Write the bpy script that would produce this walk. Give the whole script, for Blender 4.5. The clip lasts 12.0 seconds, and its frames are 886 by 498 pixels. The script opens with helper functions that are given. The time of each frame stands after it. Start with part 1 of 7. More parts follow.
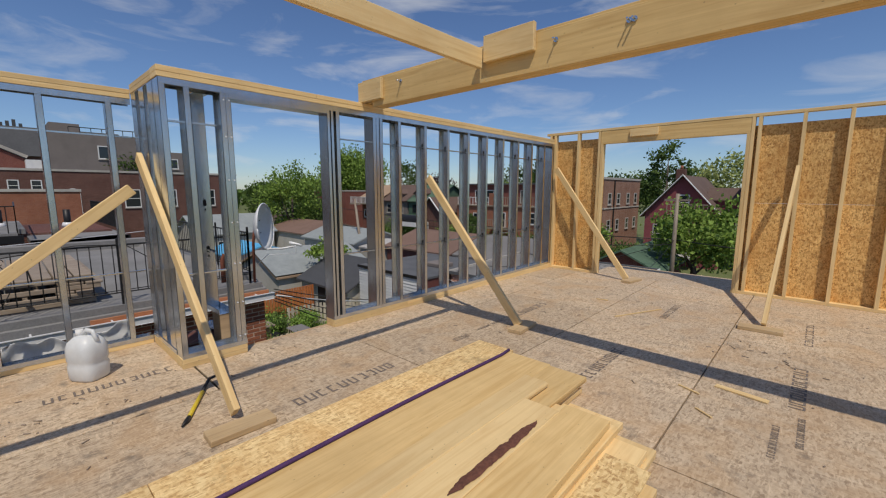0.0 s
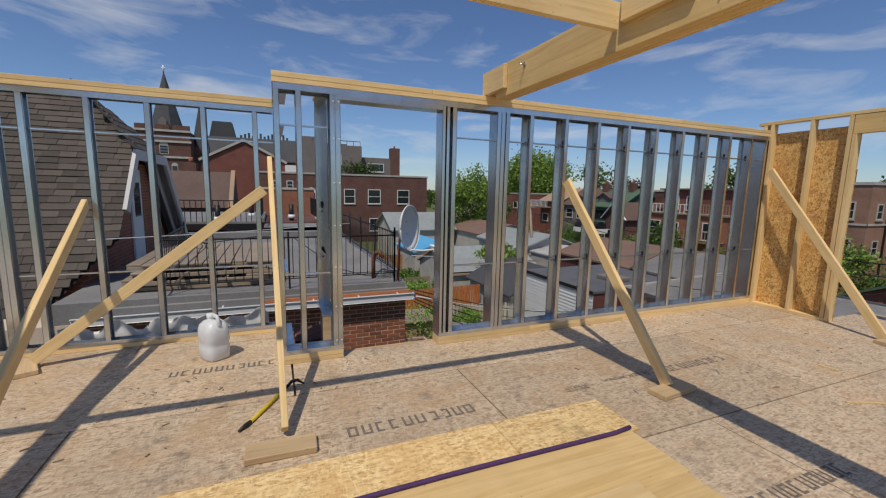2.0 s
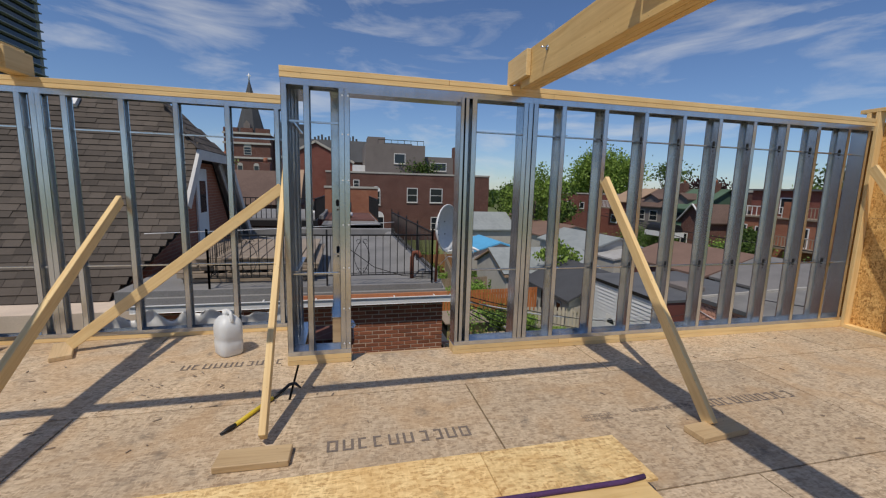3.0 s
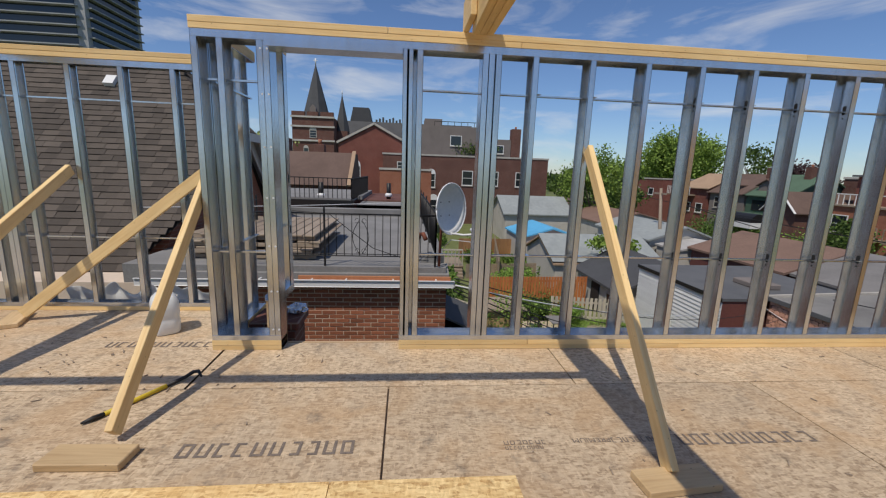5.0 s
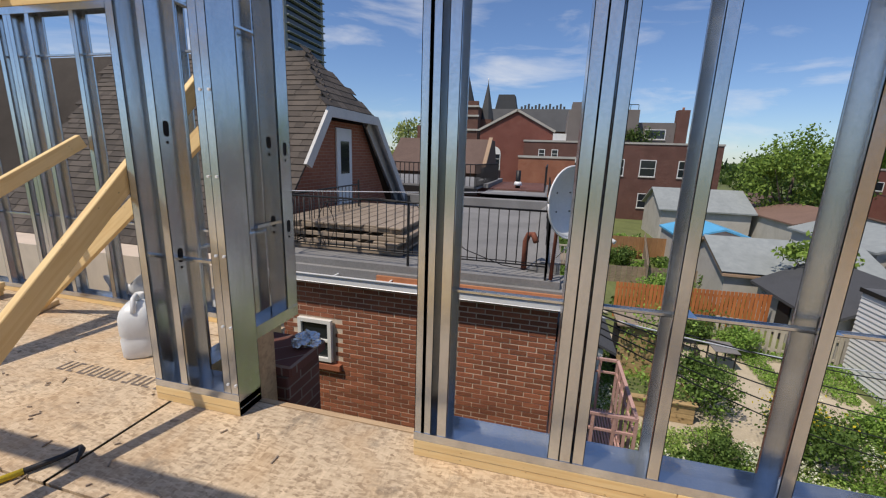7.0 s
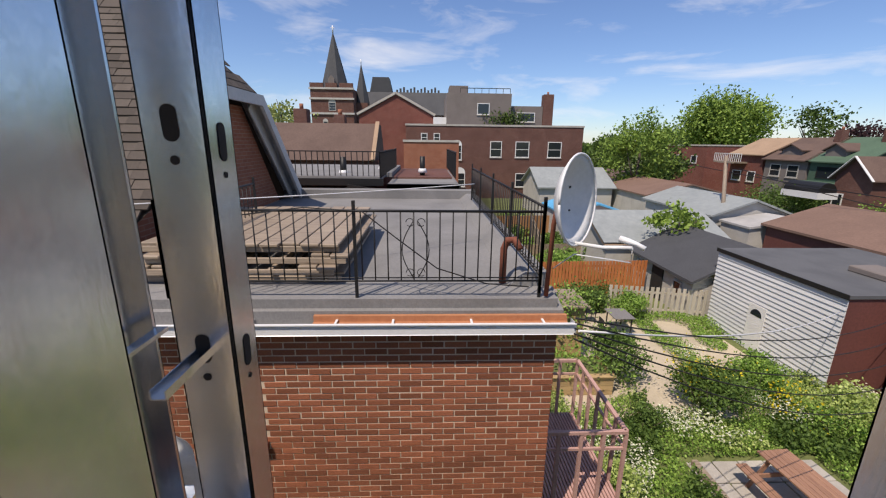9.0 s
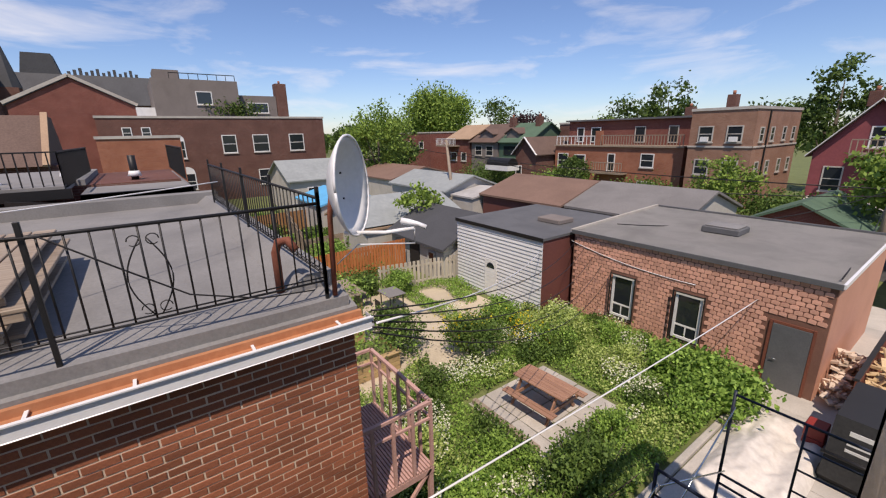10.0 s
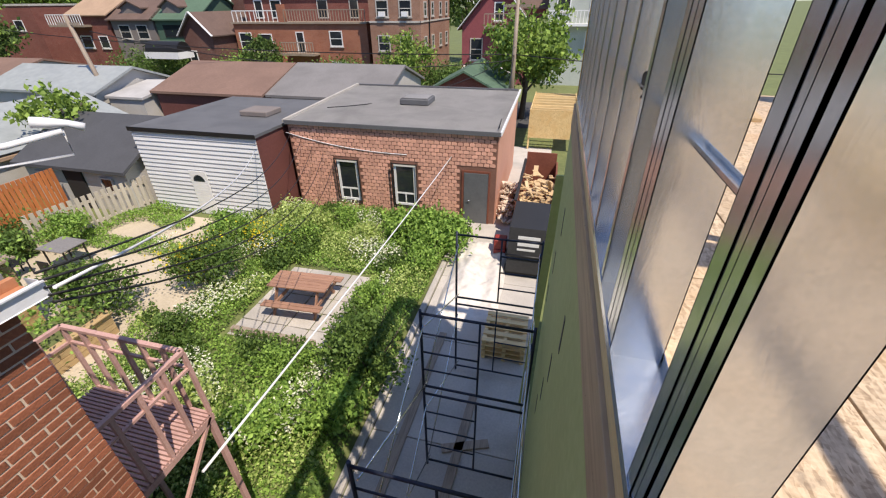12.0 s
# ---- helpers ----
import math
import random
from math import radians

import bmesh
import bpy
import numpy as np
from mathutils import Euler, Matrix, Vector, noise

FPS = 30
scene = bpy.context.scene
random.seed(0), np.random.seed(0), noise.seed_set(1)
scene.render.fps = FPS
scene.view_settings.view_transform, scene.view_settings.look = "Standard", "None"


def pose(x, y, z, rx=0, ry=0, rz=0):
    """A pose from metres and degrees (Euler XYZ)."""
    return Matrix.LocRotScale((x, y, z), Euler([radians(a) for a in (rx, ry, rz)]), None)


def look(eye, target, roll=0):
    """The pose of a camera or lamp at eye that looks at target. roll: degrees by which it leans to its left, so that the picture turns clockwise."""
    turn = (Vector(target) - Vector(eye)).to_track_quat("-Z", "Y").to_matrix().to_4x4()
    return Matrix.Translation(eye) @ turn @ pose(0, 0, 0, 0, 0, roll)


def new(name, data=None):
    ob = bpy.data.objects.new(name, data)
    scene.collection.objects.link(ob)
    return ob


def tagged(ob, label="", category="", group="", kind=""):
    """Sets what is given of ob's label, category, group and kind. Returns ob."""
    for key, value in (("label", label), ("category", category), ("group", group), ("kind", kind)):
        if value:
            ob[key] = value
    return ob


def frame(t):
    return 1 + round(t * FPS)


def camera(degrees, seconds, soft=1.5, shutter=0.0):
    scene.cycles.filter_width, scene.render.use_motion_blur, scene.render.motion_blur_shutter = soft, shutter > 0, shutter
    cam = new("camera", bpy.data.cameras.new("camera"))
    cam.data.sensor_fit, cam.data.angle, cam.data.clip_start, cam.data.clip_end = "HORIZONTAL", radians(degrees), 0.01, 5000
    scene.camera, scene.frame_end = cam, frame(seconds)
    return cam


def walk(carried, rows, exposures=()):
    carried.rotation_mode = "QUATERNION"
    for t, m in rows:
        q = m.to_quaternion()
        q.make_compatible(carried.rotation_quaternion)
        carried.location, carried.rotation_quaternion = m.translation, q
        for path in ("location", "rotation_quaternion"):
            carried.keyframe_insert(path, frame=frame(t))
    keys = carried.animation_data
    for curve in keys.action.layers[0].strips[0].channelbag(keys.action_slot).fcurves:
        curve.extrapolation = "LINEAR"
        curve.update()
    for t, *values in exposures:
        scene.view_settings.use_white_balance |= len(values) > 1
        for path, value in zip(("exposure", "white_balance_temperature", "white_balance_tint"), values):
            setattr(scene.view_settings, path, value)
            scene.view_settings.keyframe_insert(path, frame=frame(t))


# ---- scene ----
cam = camera(94.6, 12.0, soft=1.2)
PATH = [
    (0, (0.006, 0.098, 1.384), (-1.333, 1.555, 1.099), 0.1),
    (0.5, (-0.023, 0.299, 1.403), (-1.478, 1.642, 1.119), 0.4),
    (1, (-0.116, 0.522, 1.385), (-1.712, 1.695, 1.107), 0.7),
    (1.5, (-0.181, 0.721, 1.404), (-1.911, 1.684, 1.123), 1.0),
    (2, (-0.152, 0.933, 1.414), (-1.981, 1.693, 1.132), 1.2),
    (2.5, (-0.133, 1.163, 1.416), (-2.022, 1.755, 1.129), 1.4),
    (3, (-0.262, 1.393, 1.417), (-2.184, 1.861, 1.125), 1.5),
    (5, (-0.587, 2.341, 1.348), (-2.543, 2.523, 0.97), 2.0),
    (5.5, (-0.87, 2.646, 1.302), (-2.83, 2.648, 0.904), 2.0),
    (6, (-1.23, 2.859, 1.316), (-3.172, 2.669, 0.883), 2.0),
    (6.5, (-1.708, 2.86, 1.274), (-3.616, 2.467, 0.82), 2.0),
    (6.7, (-1.875, 2.836, 1.258), (-3.77, 2.362, 0.81), 2.1),
    (8.3, (-2.938, 2.07, 1.219), (-4.826, 1.634, 0.725), 1.5),
    (8.5, (-3.086, 1.939, 1.234), (-4.994, 1.619, 0.73), 1.4),
    (9, (-3.251, 1.76, 1.245), (-5.184, 1.839, 0.738), 0.7),
    (9.5, (-3.461, 1.695, 1.207), (-5.292, 2.308, 0.686), -0.3),
    (10, (-3.635, 1.721, 1.173), (-5.192, 2.85, 0.625), -1.2),
    (10.5, (-3.828, 1.798, 1.096), (-4.972, 3.322, 0.49), -1.7),
    (11, (-3.87, 1.823, 1.068), (-4.617, 3.526, 0.332), -1.4),
    (11.5, (-3.897, 1.849, 0.985), (-4.423, 3.546, 0.067), -1.7),
    (12, (-3.914, 1.846, 1.0), (-4.348, 3.503, -0.033), -0.6),
]
EXPOSURE = [
    (0, -0.58, 7050, 10), (3, -0.55, 7050, 10), (5, -0.42, 7050, 10), (6.5, -0.32, 7100, 11), (8.5, 0.03, 7300, 13),
    (10, -0.01, 7500, 18), (11, 0.1, 7450, 18), (12, 0.38, 7200, 14),
]
walk(cam, [(t, look(eye, target, roll)) for t, eye, target, roll in PATH], EXPOSURE)

# ---- light ----
SUN = Vector((1.1, -0.9, 2.4)).normalized()
world = bpy.data.worlds.new("sky")
scene.world = world
world.use_nodes = True
wn, wl = world.node_tree.nodes, world.node_tree.links
wn.clear()
sky = wn.new("ShaderNodeTexSky")
sky.sky_type, sky.sun_disc = "NISHITA", False
sky.sun_elevation, sky.sun_rotation = math.asin(SUN.z), math.atan2(SUN.x, SUN.y)
sky.air_density, sky.dust_density, sky.ozone_density = 1.0, 0.15, 4.0
coord = wn.new("ShaderNodeTexCoord")
stretch = wn.new("ShaderNodeMapping")
stretch.inputs["Scale"].default_value = (1.6, 1.6, 7.0)
stretch.inputs["Location"].default_value = (0.35, 0.9, 0.2)
cloud = wn.new("ShaderNodeTexNoise")
cloud.inputs["Scale"].default_value, cloud.inputs["Detail"].default_value, cloud.inputs["Roughness"].default_value = 2.2, 9, 0.58
cloud.inputs["Distortion"].default_value = 0.5
cut = wn.new("ShaderNodeMapRange")
cut.inputs["From Min"].default_value, cut.inputs["From Max"].default_value = 0.49, 0.82
cut.inputs["To Max"].default_value = 0.75
veil = wn.new("ShaderNodeMix")
veil.data_type = "RGBA"
veil.inputs["B"].default_value = (8.6, 9.0, 9.6, 1)
back = wn.new("ShaderNodeBackground")
back.inputs["Strength"].default_value = 0.112
wout = wn.new("ShaderNodeOutputWorld")
wl.new(coord.outputs["Generated"], stretch.inputs["Vector"])
wl.new(stretch.outputs["Vector"], cloud.inputs["Vector"])
wl.new(cloud.outputs["Fac"], cut.inputs["Value"])
wl.new(cut.outputs["Result"], veil.inputs["Factor"])
tint = wn.new("ShaderNodeMix")
tint.data_type, tint.blend_type = "RGBA", "MULTIPLY"
tint.inputs["Factor"].default_value = 1.0
tint.inputs["B"].default_value = (0.84, 1.0, 1.28, 1)
wl.new(sky.outputs["Color"], tint.inputs["A"])
wl.new(tint.outputs["Result"], veil.inputs["A"])
wl.new(veil.outputs["Result"], back.inputs["Color"])
wl.new(back.outputs["Background"], wout.inputs["Surface"])

sun_data = bpy.data.lights.new("sun", "SUN")
sun_data.energy, sun_data.angle, sun_data.color = 4.3, radians(0.5), (1.0, 0.95, 0.88)
sun = new("sun", sun_data)
sun.matrix_world = look((20, -16, 44), (0, 0, 0))
sun.rotation_euler = (-SUN).to_track_quat("-Z", "Y").to_euler()


# ---- materials ----
def nodes_of(name):
    m = bpy.data.materials.new(name)
    m.use_nodes = True
    t = m.node_tree
    return m, t.nodes, t.links, t.nodes["Principled BSDF"]


def ramp(n, stops):
    r = n.new("ShaderNodeValToRGB")
    e = r.color_ramp.elements
    while len(e) < len(stops):
        e.new(0.5)
    for k, (p, c) in zip(e, stops):
        k.position, k.color = p, (*c, 1)
    return r


def mixer(n, l, a, b, f, mode="MIX"):
    x = n.new("ShaderNodeMix")
    x.data_type, x.blend_type = "RGBA", mode
    for key, v in (("A", a), ("B", b), ("Factor", f)):
        if isinstance(v, bpy.types.NodeSocket):
            l.new(v, x.inputs[key])
        elif isinstance(v, tuple):
            x.inputs[key].default_value = (*v, 1)
        else:
            x.inputs[key].default_value = v
    return x.outputs["Result"]


def place(n, l, scale=(1, 1, 1), rot=(0, 0, 0)):
    c = n.new("ShaderNodeTexCoord")
    m = n.new("ShaderNodeMapping")
    m.inputs["Scale"].default_value = scale
    m.inputs["Rotation"].default_value = [radians(a) for a in rot]
    l.new(c.outputs["Object"], m.inputs["Vector"])
    return m.outputs["Vector"]


def noise_of(n, l, v, scale, detail=4, rough=0.55, dist=0.0):
    x = n.new("ShaderNodeTexNoise")
    for key, val in (("Scale", scale), ("Detail", detail), ("Roughness", rough), ("Distortion", dist)):
        x.inputs[key].default_value = val
    l.new(v, x.inputs["Vector"])
    return x.outputs["Fac"]


def bump_of(n, l, h, strength, distance, bsdf):
    b = n.new("ShaderNodeBump")
    b.inputs["Strength"].default_value, b.inputs["Distance"].default_value = strength, distance
    l.new(h, b.inputs["Height"])
    l.new(b.outputs["Normal"], bsdf.inputs["Normal"])


def mottled(name, dark, light, fine=30.0, coarse=2.0, rough=0.8, metal=0.0, bump=0.25, stain=0.35, stretch=(1, 1, 1), vary=0.0, spec=0.5):
    """A plain surface with fine grain, wide stains, and a little difference from piece to piece."""
    m, n, l, b = nodes_of(name)
    v = place(n, l, stretch)
    f = noise_of(n, l, v, fine, 5, 0.65)
    c = noise_of(n, l, v, coarse, 5, 0.6, 0.4)
    r = ramp(n, [(0.28, dark), (0.72, light)])
    l.new(f, r.inputs["Fac"])
    deep = tuple(x * 0.62 for x in dark)
    s = ramp(n, [(0.42, (0, 0, 0)), (0.68, (stain, stain, stain))])
    l.new(c, s.inputs["Fac"])
    col = mixer(n, l, r.outputs["Color"], deep, s.outputs["Color"])
    if vary:
        o = n.new("ShaderNodeObjectInfo")
        h = n.new("ShaderNodeHueSaturation")
        k = n.new("ShaderNodeMapRange")
        k.inputs["To Min"].default_value, k.inputs["To Max"].default_value = 1 - vary, 1 + vary
        l.new(o.outputs["Random"], k.inputs["Value"])
        l.new(k.outputs["Result"], h.inputs["Value"])
        l.new(col, h.inputs["Color"])
        col = h.outputs["Color"]
    l.new(col, b.inputs["Base Color"])
    q = n.new("ShaderNodeMapRange")
    q.inputs["To Min"].default_value, q.inputs["To Max"].default_value = max(rough - 0.12, 0.05), min(rough + 0.12, 1)
    l.new(f, q.inputs["Value"])
    l.new(q.outputs["Result"], b.inputs["Roughness"])
    b.inputs["Metallic"].default_value = metal
    b.inputs["Specular IOR Level"].default_value = spec
    if bump:
        bump_of(n, l, f, bump, 0.01, b)
    return m


def vary_islands(key, amount):
    """Joined pieces differ a little from one to the next."""
    t = M[key].node_tree
    b = t.nodes["Principled BSDF"]
    src = b.inputs["Base Color"].links[0].from_socket
    g = t.nodes.new("ShaderNodeNewGeometry")
    h = t.nodes.new("ShaderNodeHueSaturation")
    k = t.nodes.new("ShaderNodeMapRange")
    k.inputs["To Min"].default_value, k.inputs["To Max"].default_value = 1 - amount, 1 + amount
    t.links.new(g.outputs["Random Per Island"], k.inputs["Value"])
    t.links.new(k.outputs["Result"], h.inputs["Value"])
    t.links.new(src, h.inputs["Color"])
    t.links.new(h.outputs["Color"], b.inputs["Base Color"])


def strand_board(name, pale, mid, dark, weather, amount):
    """Oriented strand board: long flakes in two directions, with grey weathering and foot marks."""
    m, n, l, b = nodes_of(name)
    cells = []
    for scale, rot in (((17, 5, 9), (0, 0, 8)), ((22, 7, 9), (0, 0, -24)), ((8, 19, 12), (0, 0, 40))):
        v = place(n, l, scale, rot)
        w = n.new("ShaderNodeTexNoise")
        w.inputs["Scale"].default_value, w.inputs["Detail"].default_value = 0.7, 2
        l.new(v, w.inputs["Vector"])
        add = n.new("ShaderNodeVectorMath")
        add.operation = "MULTIPLY_ADD"
        add.inputs[1].default_value = (0.7, 0.7, 0.7)
        l.new(w.outputs["Color"], add.inputs[0])
        l.new(v, add.inputs[2])
        x = n.new("ShaderNodeTexVoronoi")
        l.new(add.outputs["Vector"], x.inputs["Vector"])
        sep = n.new("ShaderNodeSeparateColor")
        l.new(x.outputs["Color"], sep.inputs["Color"])
        cells.append((sep.outputs["Red"], x.outputs["Distance"]))
    base = place(n, l)
    which = ramp(n, [(0.46, (0, 0, 0)), (0.54, (1, 1, 1))])
    l.new(noise_of(n, l, base, 13, 2), which.inputs["Fac"])
    pick = mixer(n, l, cells[0][0], cells[1][0], which.outputs["Color"])
    pick = mixer(n, l, pick, cells[2][0], 0.3)
    r = ramp(n, [(0.12, dark), (0.42, mid), (0.75, pale), (0.95, tuple(min(1, c * 1.12) for c in pale))])
    l.new(pick, r.inputs["Fac"])
    s = ramp(n, [(0.35, (0, 0, 0)), (0.7, (amount, amount, amount))])
    l.new(noise_of(n, l, base, 1.1, 6, 0.65, 0.5), s.inputs["Fac"])
    col = mixer(n, l, r.outputs["Color"], weather, s.outputs["Color"])
    warm = ramp(n, [(0.46, (0, 0, 0)), (0.66, (0.5, 0.5, 0.5))])
    l.new(noise_of(n, l, base, 2.3, 3, 0.5, 1.0), warm.inputs["Fac"])
    col = mixer(n, l, col, tuple(a * b for a, b in zip(mid, (0.92, 0.78, 0.62))), warm.outputs["Color"])
    for scale, rot in (((34, 7, 9), (0, 0, 5)), ((9, 30, 9), (0, 0, 28))):
        fleck = ramp(n, [(0.58, (0, 0, 0)), (0.70, (0.5, 0.5, 0.5))])
        l.new(noise_of(n, l, place(n, l, scale, rot), 1.0, 4, 0.55, 1.8), fleck.inputs["Fac"])
        col = mixer(n, l, col, tuple(min(1, c * 1.16) for c in pale), fleck.outputs["Color"])
    d = ramp(n, [(0.57, (0, 0, 0)), (0.70, (0.7, 0.7, 0.7))])
    l.new(noise_of(n, l, base, 5.5, 6, 0.7), d.inputs["Fac"])
    col = mixer(n, l, col, tuple(c * 0.55 for c in weather), d.outputs["Color"])
    o = n.new("ShaderNodeObjectInfo")
    h = n.new("ShaderNodeHueSaturation")
    k = n.new("ShaderNodeMapRange")
    k.inputs["To Min"].default_value, k.inputs["To Max"].default_value = 0.9, 1.08
    l.new(o.outputs["Random"], k.inputs["Value"])
    l.new(k.outputs["Result"], h.inputs["Value"])
    l.new(col, h.inputs["Color"])
    l.new(h.outputs["Color"], b.inputs["Base Color"])
    b.inputs["Roughness"].default_value = 0.72
    bump_of(n, l, pick, 0.25, 0.006, b)
    return m


def timber(name, pale, dark, axis=0, knots=True, rough=0.62):
    """Sawn softwood with grain along one axis, growth bands and a few knots."""
    m, n, l, b = nodes_of(name)
    sc = [26.0, 26.0, 26.0]
    sc[axis] = 1.3
    v = place(n, l, tuple(sc))
    g = noise_of(n, l, v, 1.0, 6, 0.6, 1.2)
    r = ramp(n, [(0.3, dark), (0.55, pale), (0.8, tuple(min(1, c * 1.1) for c in pale))])
    l.new(g, r.inputs["Fac"])
    col = r.outputs["Color"]
    if knots:
        kc = [5.0, 5.0, 5.0]
        kc[axis] = 3.0
        x = n.new("ShaderNodeTexVoronoi")
        l.new(place(n, l, tuple(kc)), x.inputs["Vector"])
        kr = ramp(n, [(0.035, (0.8, 0.8, 0.8)), (0.09, (0, 0, 0))])
        l.new(x.outputs["Distance"], kr.inputs["Fac"])
        col = mixer(n, l, col, tuple(c * 0.38 for c in dark), kr.outputs["Color"])
    s = ramp(n, [(0.45, (0, 0, 0)), (0.75, (0.4, 0.4, 0.4))])
    l.new(noise_of(n, l, place(n, l), 1.7, 5, 0.6), s.inputs["Fac"])
    col = mixer(n, l, col, tuple(c * 0.72 for c in dark), s.outputs["Color"])
    o = n.new("ShaderNodeObjectInfo")
    h = n.new("ShaderNodeHueSaturation")
    k = n.new("ShaderNodeMapRange")
    k.inputs["To Min"].default_value, k.inputs["To Max"].default_value = 0.88, 1.1
    l.new(o.outputs["Random"], k.inputs["Value"])
    l.new(k.outputs["Result"], h.inputs["Value"])
    l.new(col, h.inputs["Color"])
    l.new(h.outputs["Color"], b.inputs["Base Color"])
    b.inputs["Roughness"].default_value = rough
    bump_of(n, l, g, 0.15, 0.004, b)
    return m


def leafy(name, dark, light):
    m, n, l, b = nodes_of(name)
    g = n.new("ShaderNodeNewGeometry")
    r = ramp(n, [(0.0, dark), (0.6, light), (1.0, tuple(min(1, c * 1.35) for c in light))])
    l.new(g.outputs["Random Per Island"], r.inputs["Fac"])
    v = place(n, l)
    k = ramp(n, [(0.45, (0, 0, 0)), (0.75, (0.45, 0.45, 0.45))])
    l.new(noise_of(n, l, v, 0.9, 3), k.inputs["Fac"])
    col = mixer(n, l, r.outputs["Color"], dark, k.outputs["Color"])
    l.new(col, b.inputs["Base Color"])
    b.inputs["Roughness"].default_value = 0.6
    b.inputs["Specular IOR Level"].default_value = 0.25
    tr = n.new("ShaderNodeBsdfTranslucent")
    l.new(r.outputs["Color"], tr.inputs["Color"])
    mx = n.new("ShaderNodeMixShader")
    mx.inputs["Fac"].default_value = 0.28
    out = n["Material Output"]
    l.new(b.outputs["BSDF"], mx.inputs[1])
    l.new(tr.outputs["BSDF"], mx.inputs[2])
    l.new(mx.outputs["Shader"], out.inputs["Surface"])
    return m


def brick_far(name, red, red2, mortar, scale=1.0):
    """Brickwork for walls too far off to show single bricks as pieces."""
    m, n, l, b = nodes_of(name)
    c = n.new("ShaderNodeTexCoord")
    geo = n.new("ShaderNodeNewGeometry")
    sp = n.new("ShaderNodeSeparateXYZ")
    l.new(c.outputs["Object"], sp.inputs["Vector"])
    ad = n.new("ShaderNodeMath")
    ad.operation = "ADD"
    l.new(sp.outputs["X"], ad.inputs[0])
    l.new(sp.outputs["Y"], ad.inputs[1])
    cb = n.new("ShaderNodeCombineXYZ")
    l.new(ad.outputs["Value"], cb.inputs["X"])
    l.new(sp.outputs["Z"], cb.inputs["Y"])
    t = n.new("ShaderNodeTexBrick")
    t.inputs["Scale"].default_value = 1.0
    t.inputs["Brick Width"].default_value, t.inputs["Row Height"].default_value = 0.213 * scale, 0.0677 * scale
    t.inputs["Mortar Size"].default_value = 0.006 * scale
    t.inputs["Color1"].default_value, t.inputs["Color2"].default_value, t.inputs["Mortar"].default_value = (*red, 1), (*red2, 1), (*mortar, 1)
    l.new(cb.outputs["Vector"], t.inputs["Vector"])
    s = ramp(n, [(0.4, (0, 0, 0)), (0.7, (0.5, 0.5, 0.5))])
    l.new(noise_of(n, l, c.outputs["Object"], 0.7, 6, 0.65), s.inputs["Fac"])
    col = mixer(n, l, t.outputs["Color"], tuple(x * 0.6 for x in red), s.outputs["Color"])
    l.new(col, b.inputs["Base Color"])
    b.inputs["Roughness"].default_value = 0.9
    return m


def glass_of(name, tint=(0.02, 0.025, 0.03)):
    m, n, l, b = nodes_of(name)
    b.inputs["Base Color"].default_value = (*tint, 1)
    b.inputs["Roughness"].default_value = 0.06
    b.inputs["Specular IOR Level"].default_value = 0.6
    return m


def galvanized(name):
    m, n, l, b = nodes_of(name)
    v = place(n, l)
    sp = n.new("ShaderNodeTexVoronoi")
    sp.inputs["Scale"].default_value = 110
    l.new(v, sp.inputs["Vector"])
    se = n.new("ShaderNodeSeparateColor")
    l.new(sp.outputs["Color"], se.inputs["Color"])
    r = ramp(n, [(0.0, (0.60, 0.64, 0.67)), (1.0, (0.67, 0.70, 0.73))])
    l.new(se.outputs["Red"], r.inputs["Fac"])
    s = ramp(n, [(0.45, (0, 0, 0)), (0.75, (0.35, 0.35, 0.35))])
    w = noise_of(n, l, place(n, l, (4, 4, 0.8)), 2.0, 6, 0.65, 0.6)
    l.new(w, s.inputs["Fac"])
    col = mixer(n, l, r.outputs["Color"], (0.36, 0.38, 0.40), s.outputs["Color"])
    l.new(col, b.inputs["Base Color"])
    b.inputs["Metallic"].default_value = 0.95
    q = n.new("ShaderNodeMapRange")
    q.inputs["To Min"].default_value, q.inputs["To Max"].default_value = 0.12, 0.33
    l.new(w, q.inputs["Value"])
    l.new(q.outputs["Result"], b.inputs["Roughness"])
    bump_of(n, l, w, 0.12, 0.01, b)
    return m


M = {}
M["floor"] = strand_board("weathered_strand_board", (0.62, 0.485, 0.33), (0.50, 0.375, 0.245), (0.29, 0.20, 0.12), (0.31, 0.245, 0.18), 0.52)
M["osb"] = strand_board("fresh_strand_board", (0.80, 0.60, 0.30), (0.68, 0.47, 0.21), (0.42, 0.24, 0.09), (0.58, 0.39, 0.17), 0.3)
M["osb_wall"] = strand_board("wall_strand_board", (0.80, 0.52, 0.20), (0.62, 0.35, 0.11), (0.30, 0.13, 0.03), (0.44, 0.22, 0.06), 0.35)
for ax, key in enumerate("xyz"):
    M["wood_" + key] = timber("sawn_spruce_" + key, (0.78, 0.57, 0.28), (0.69, 0.46, 0.20), ax)
M["wood_block"] = timber("scuffed_offcut", (0.56, 0.40, 0.22), (0.42, 0.28, 0.14), 0)
M["lvl"] = timber("laminated_beam", (0.72, 0.50, 0.21), (0.60, 0.38, 0.14), 0)
M["lvl_y"] = timber("laminated_plank", (0.74, 0.52, 0.235), (0.62, 0.40, 0.155), 1)
M["wood_old"] = timber("grey_timber", (0.34, 0.27, 0.20), (0.20, 0.15, 0.11), 1)
M["table_wood"] = timber("stained_picnic_wood", (0.36, 0.20, 0.13), (0.24, 0.12, 0.08), 0, False)
M["fence_wood"] = timber("cedar_fence", (0.58, 0.20, 0.065), (0.44, 0.13, 0.04), 2, False)
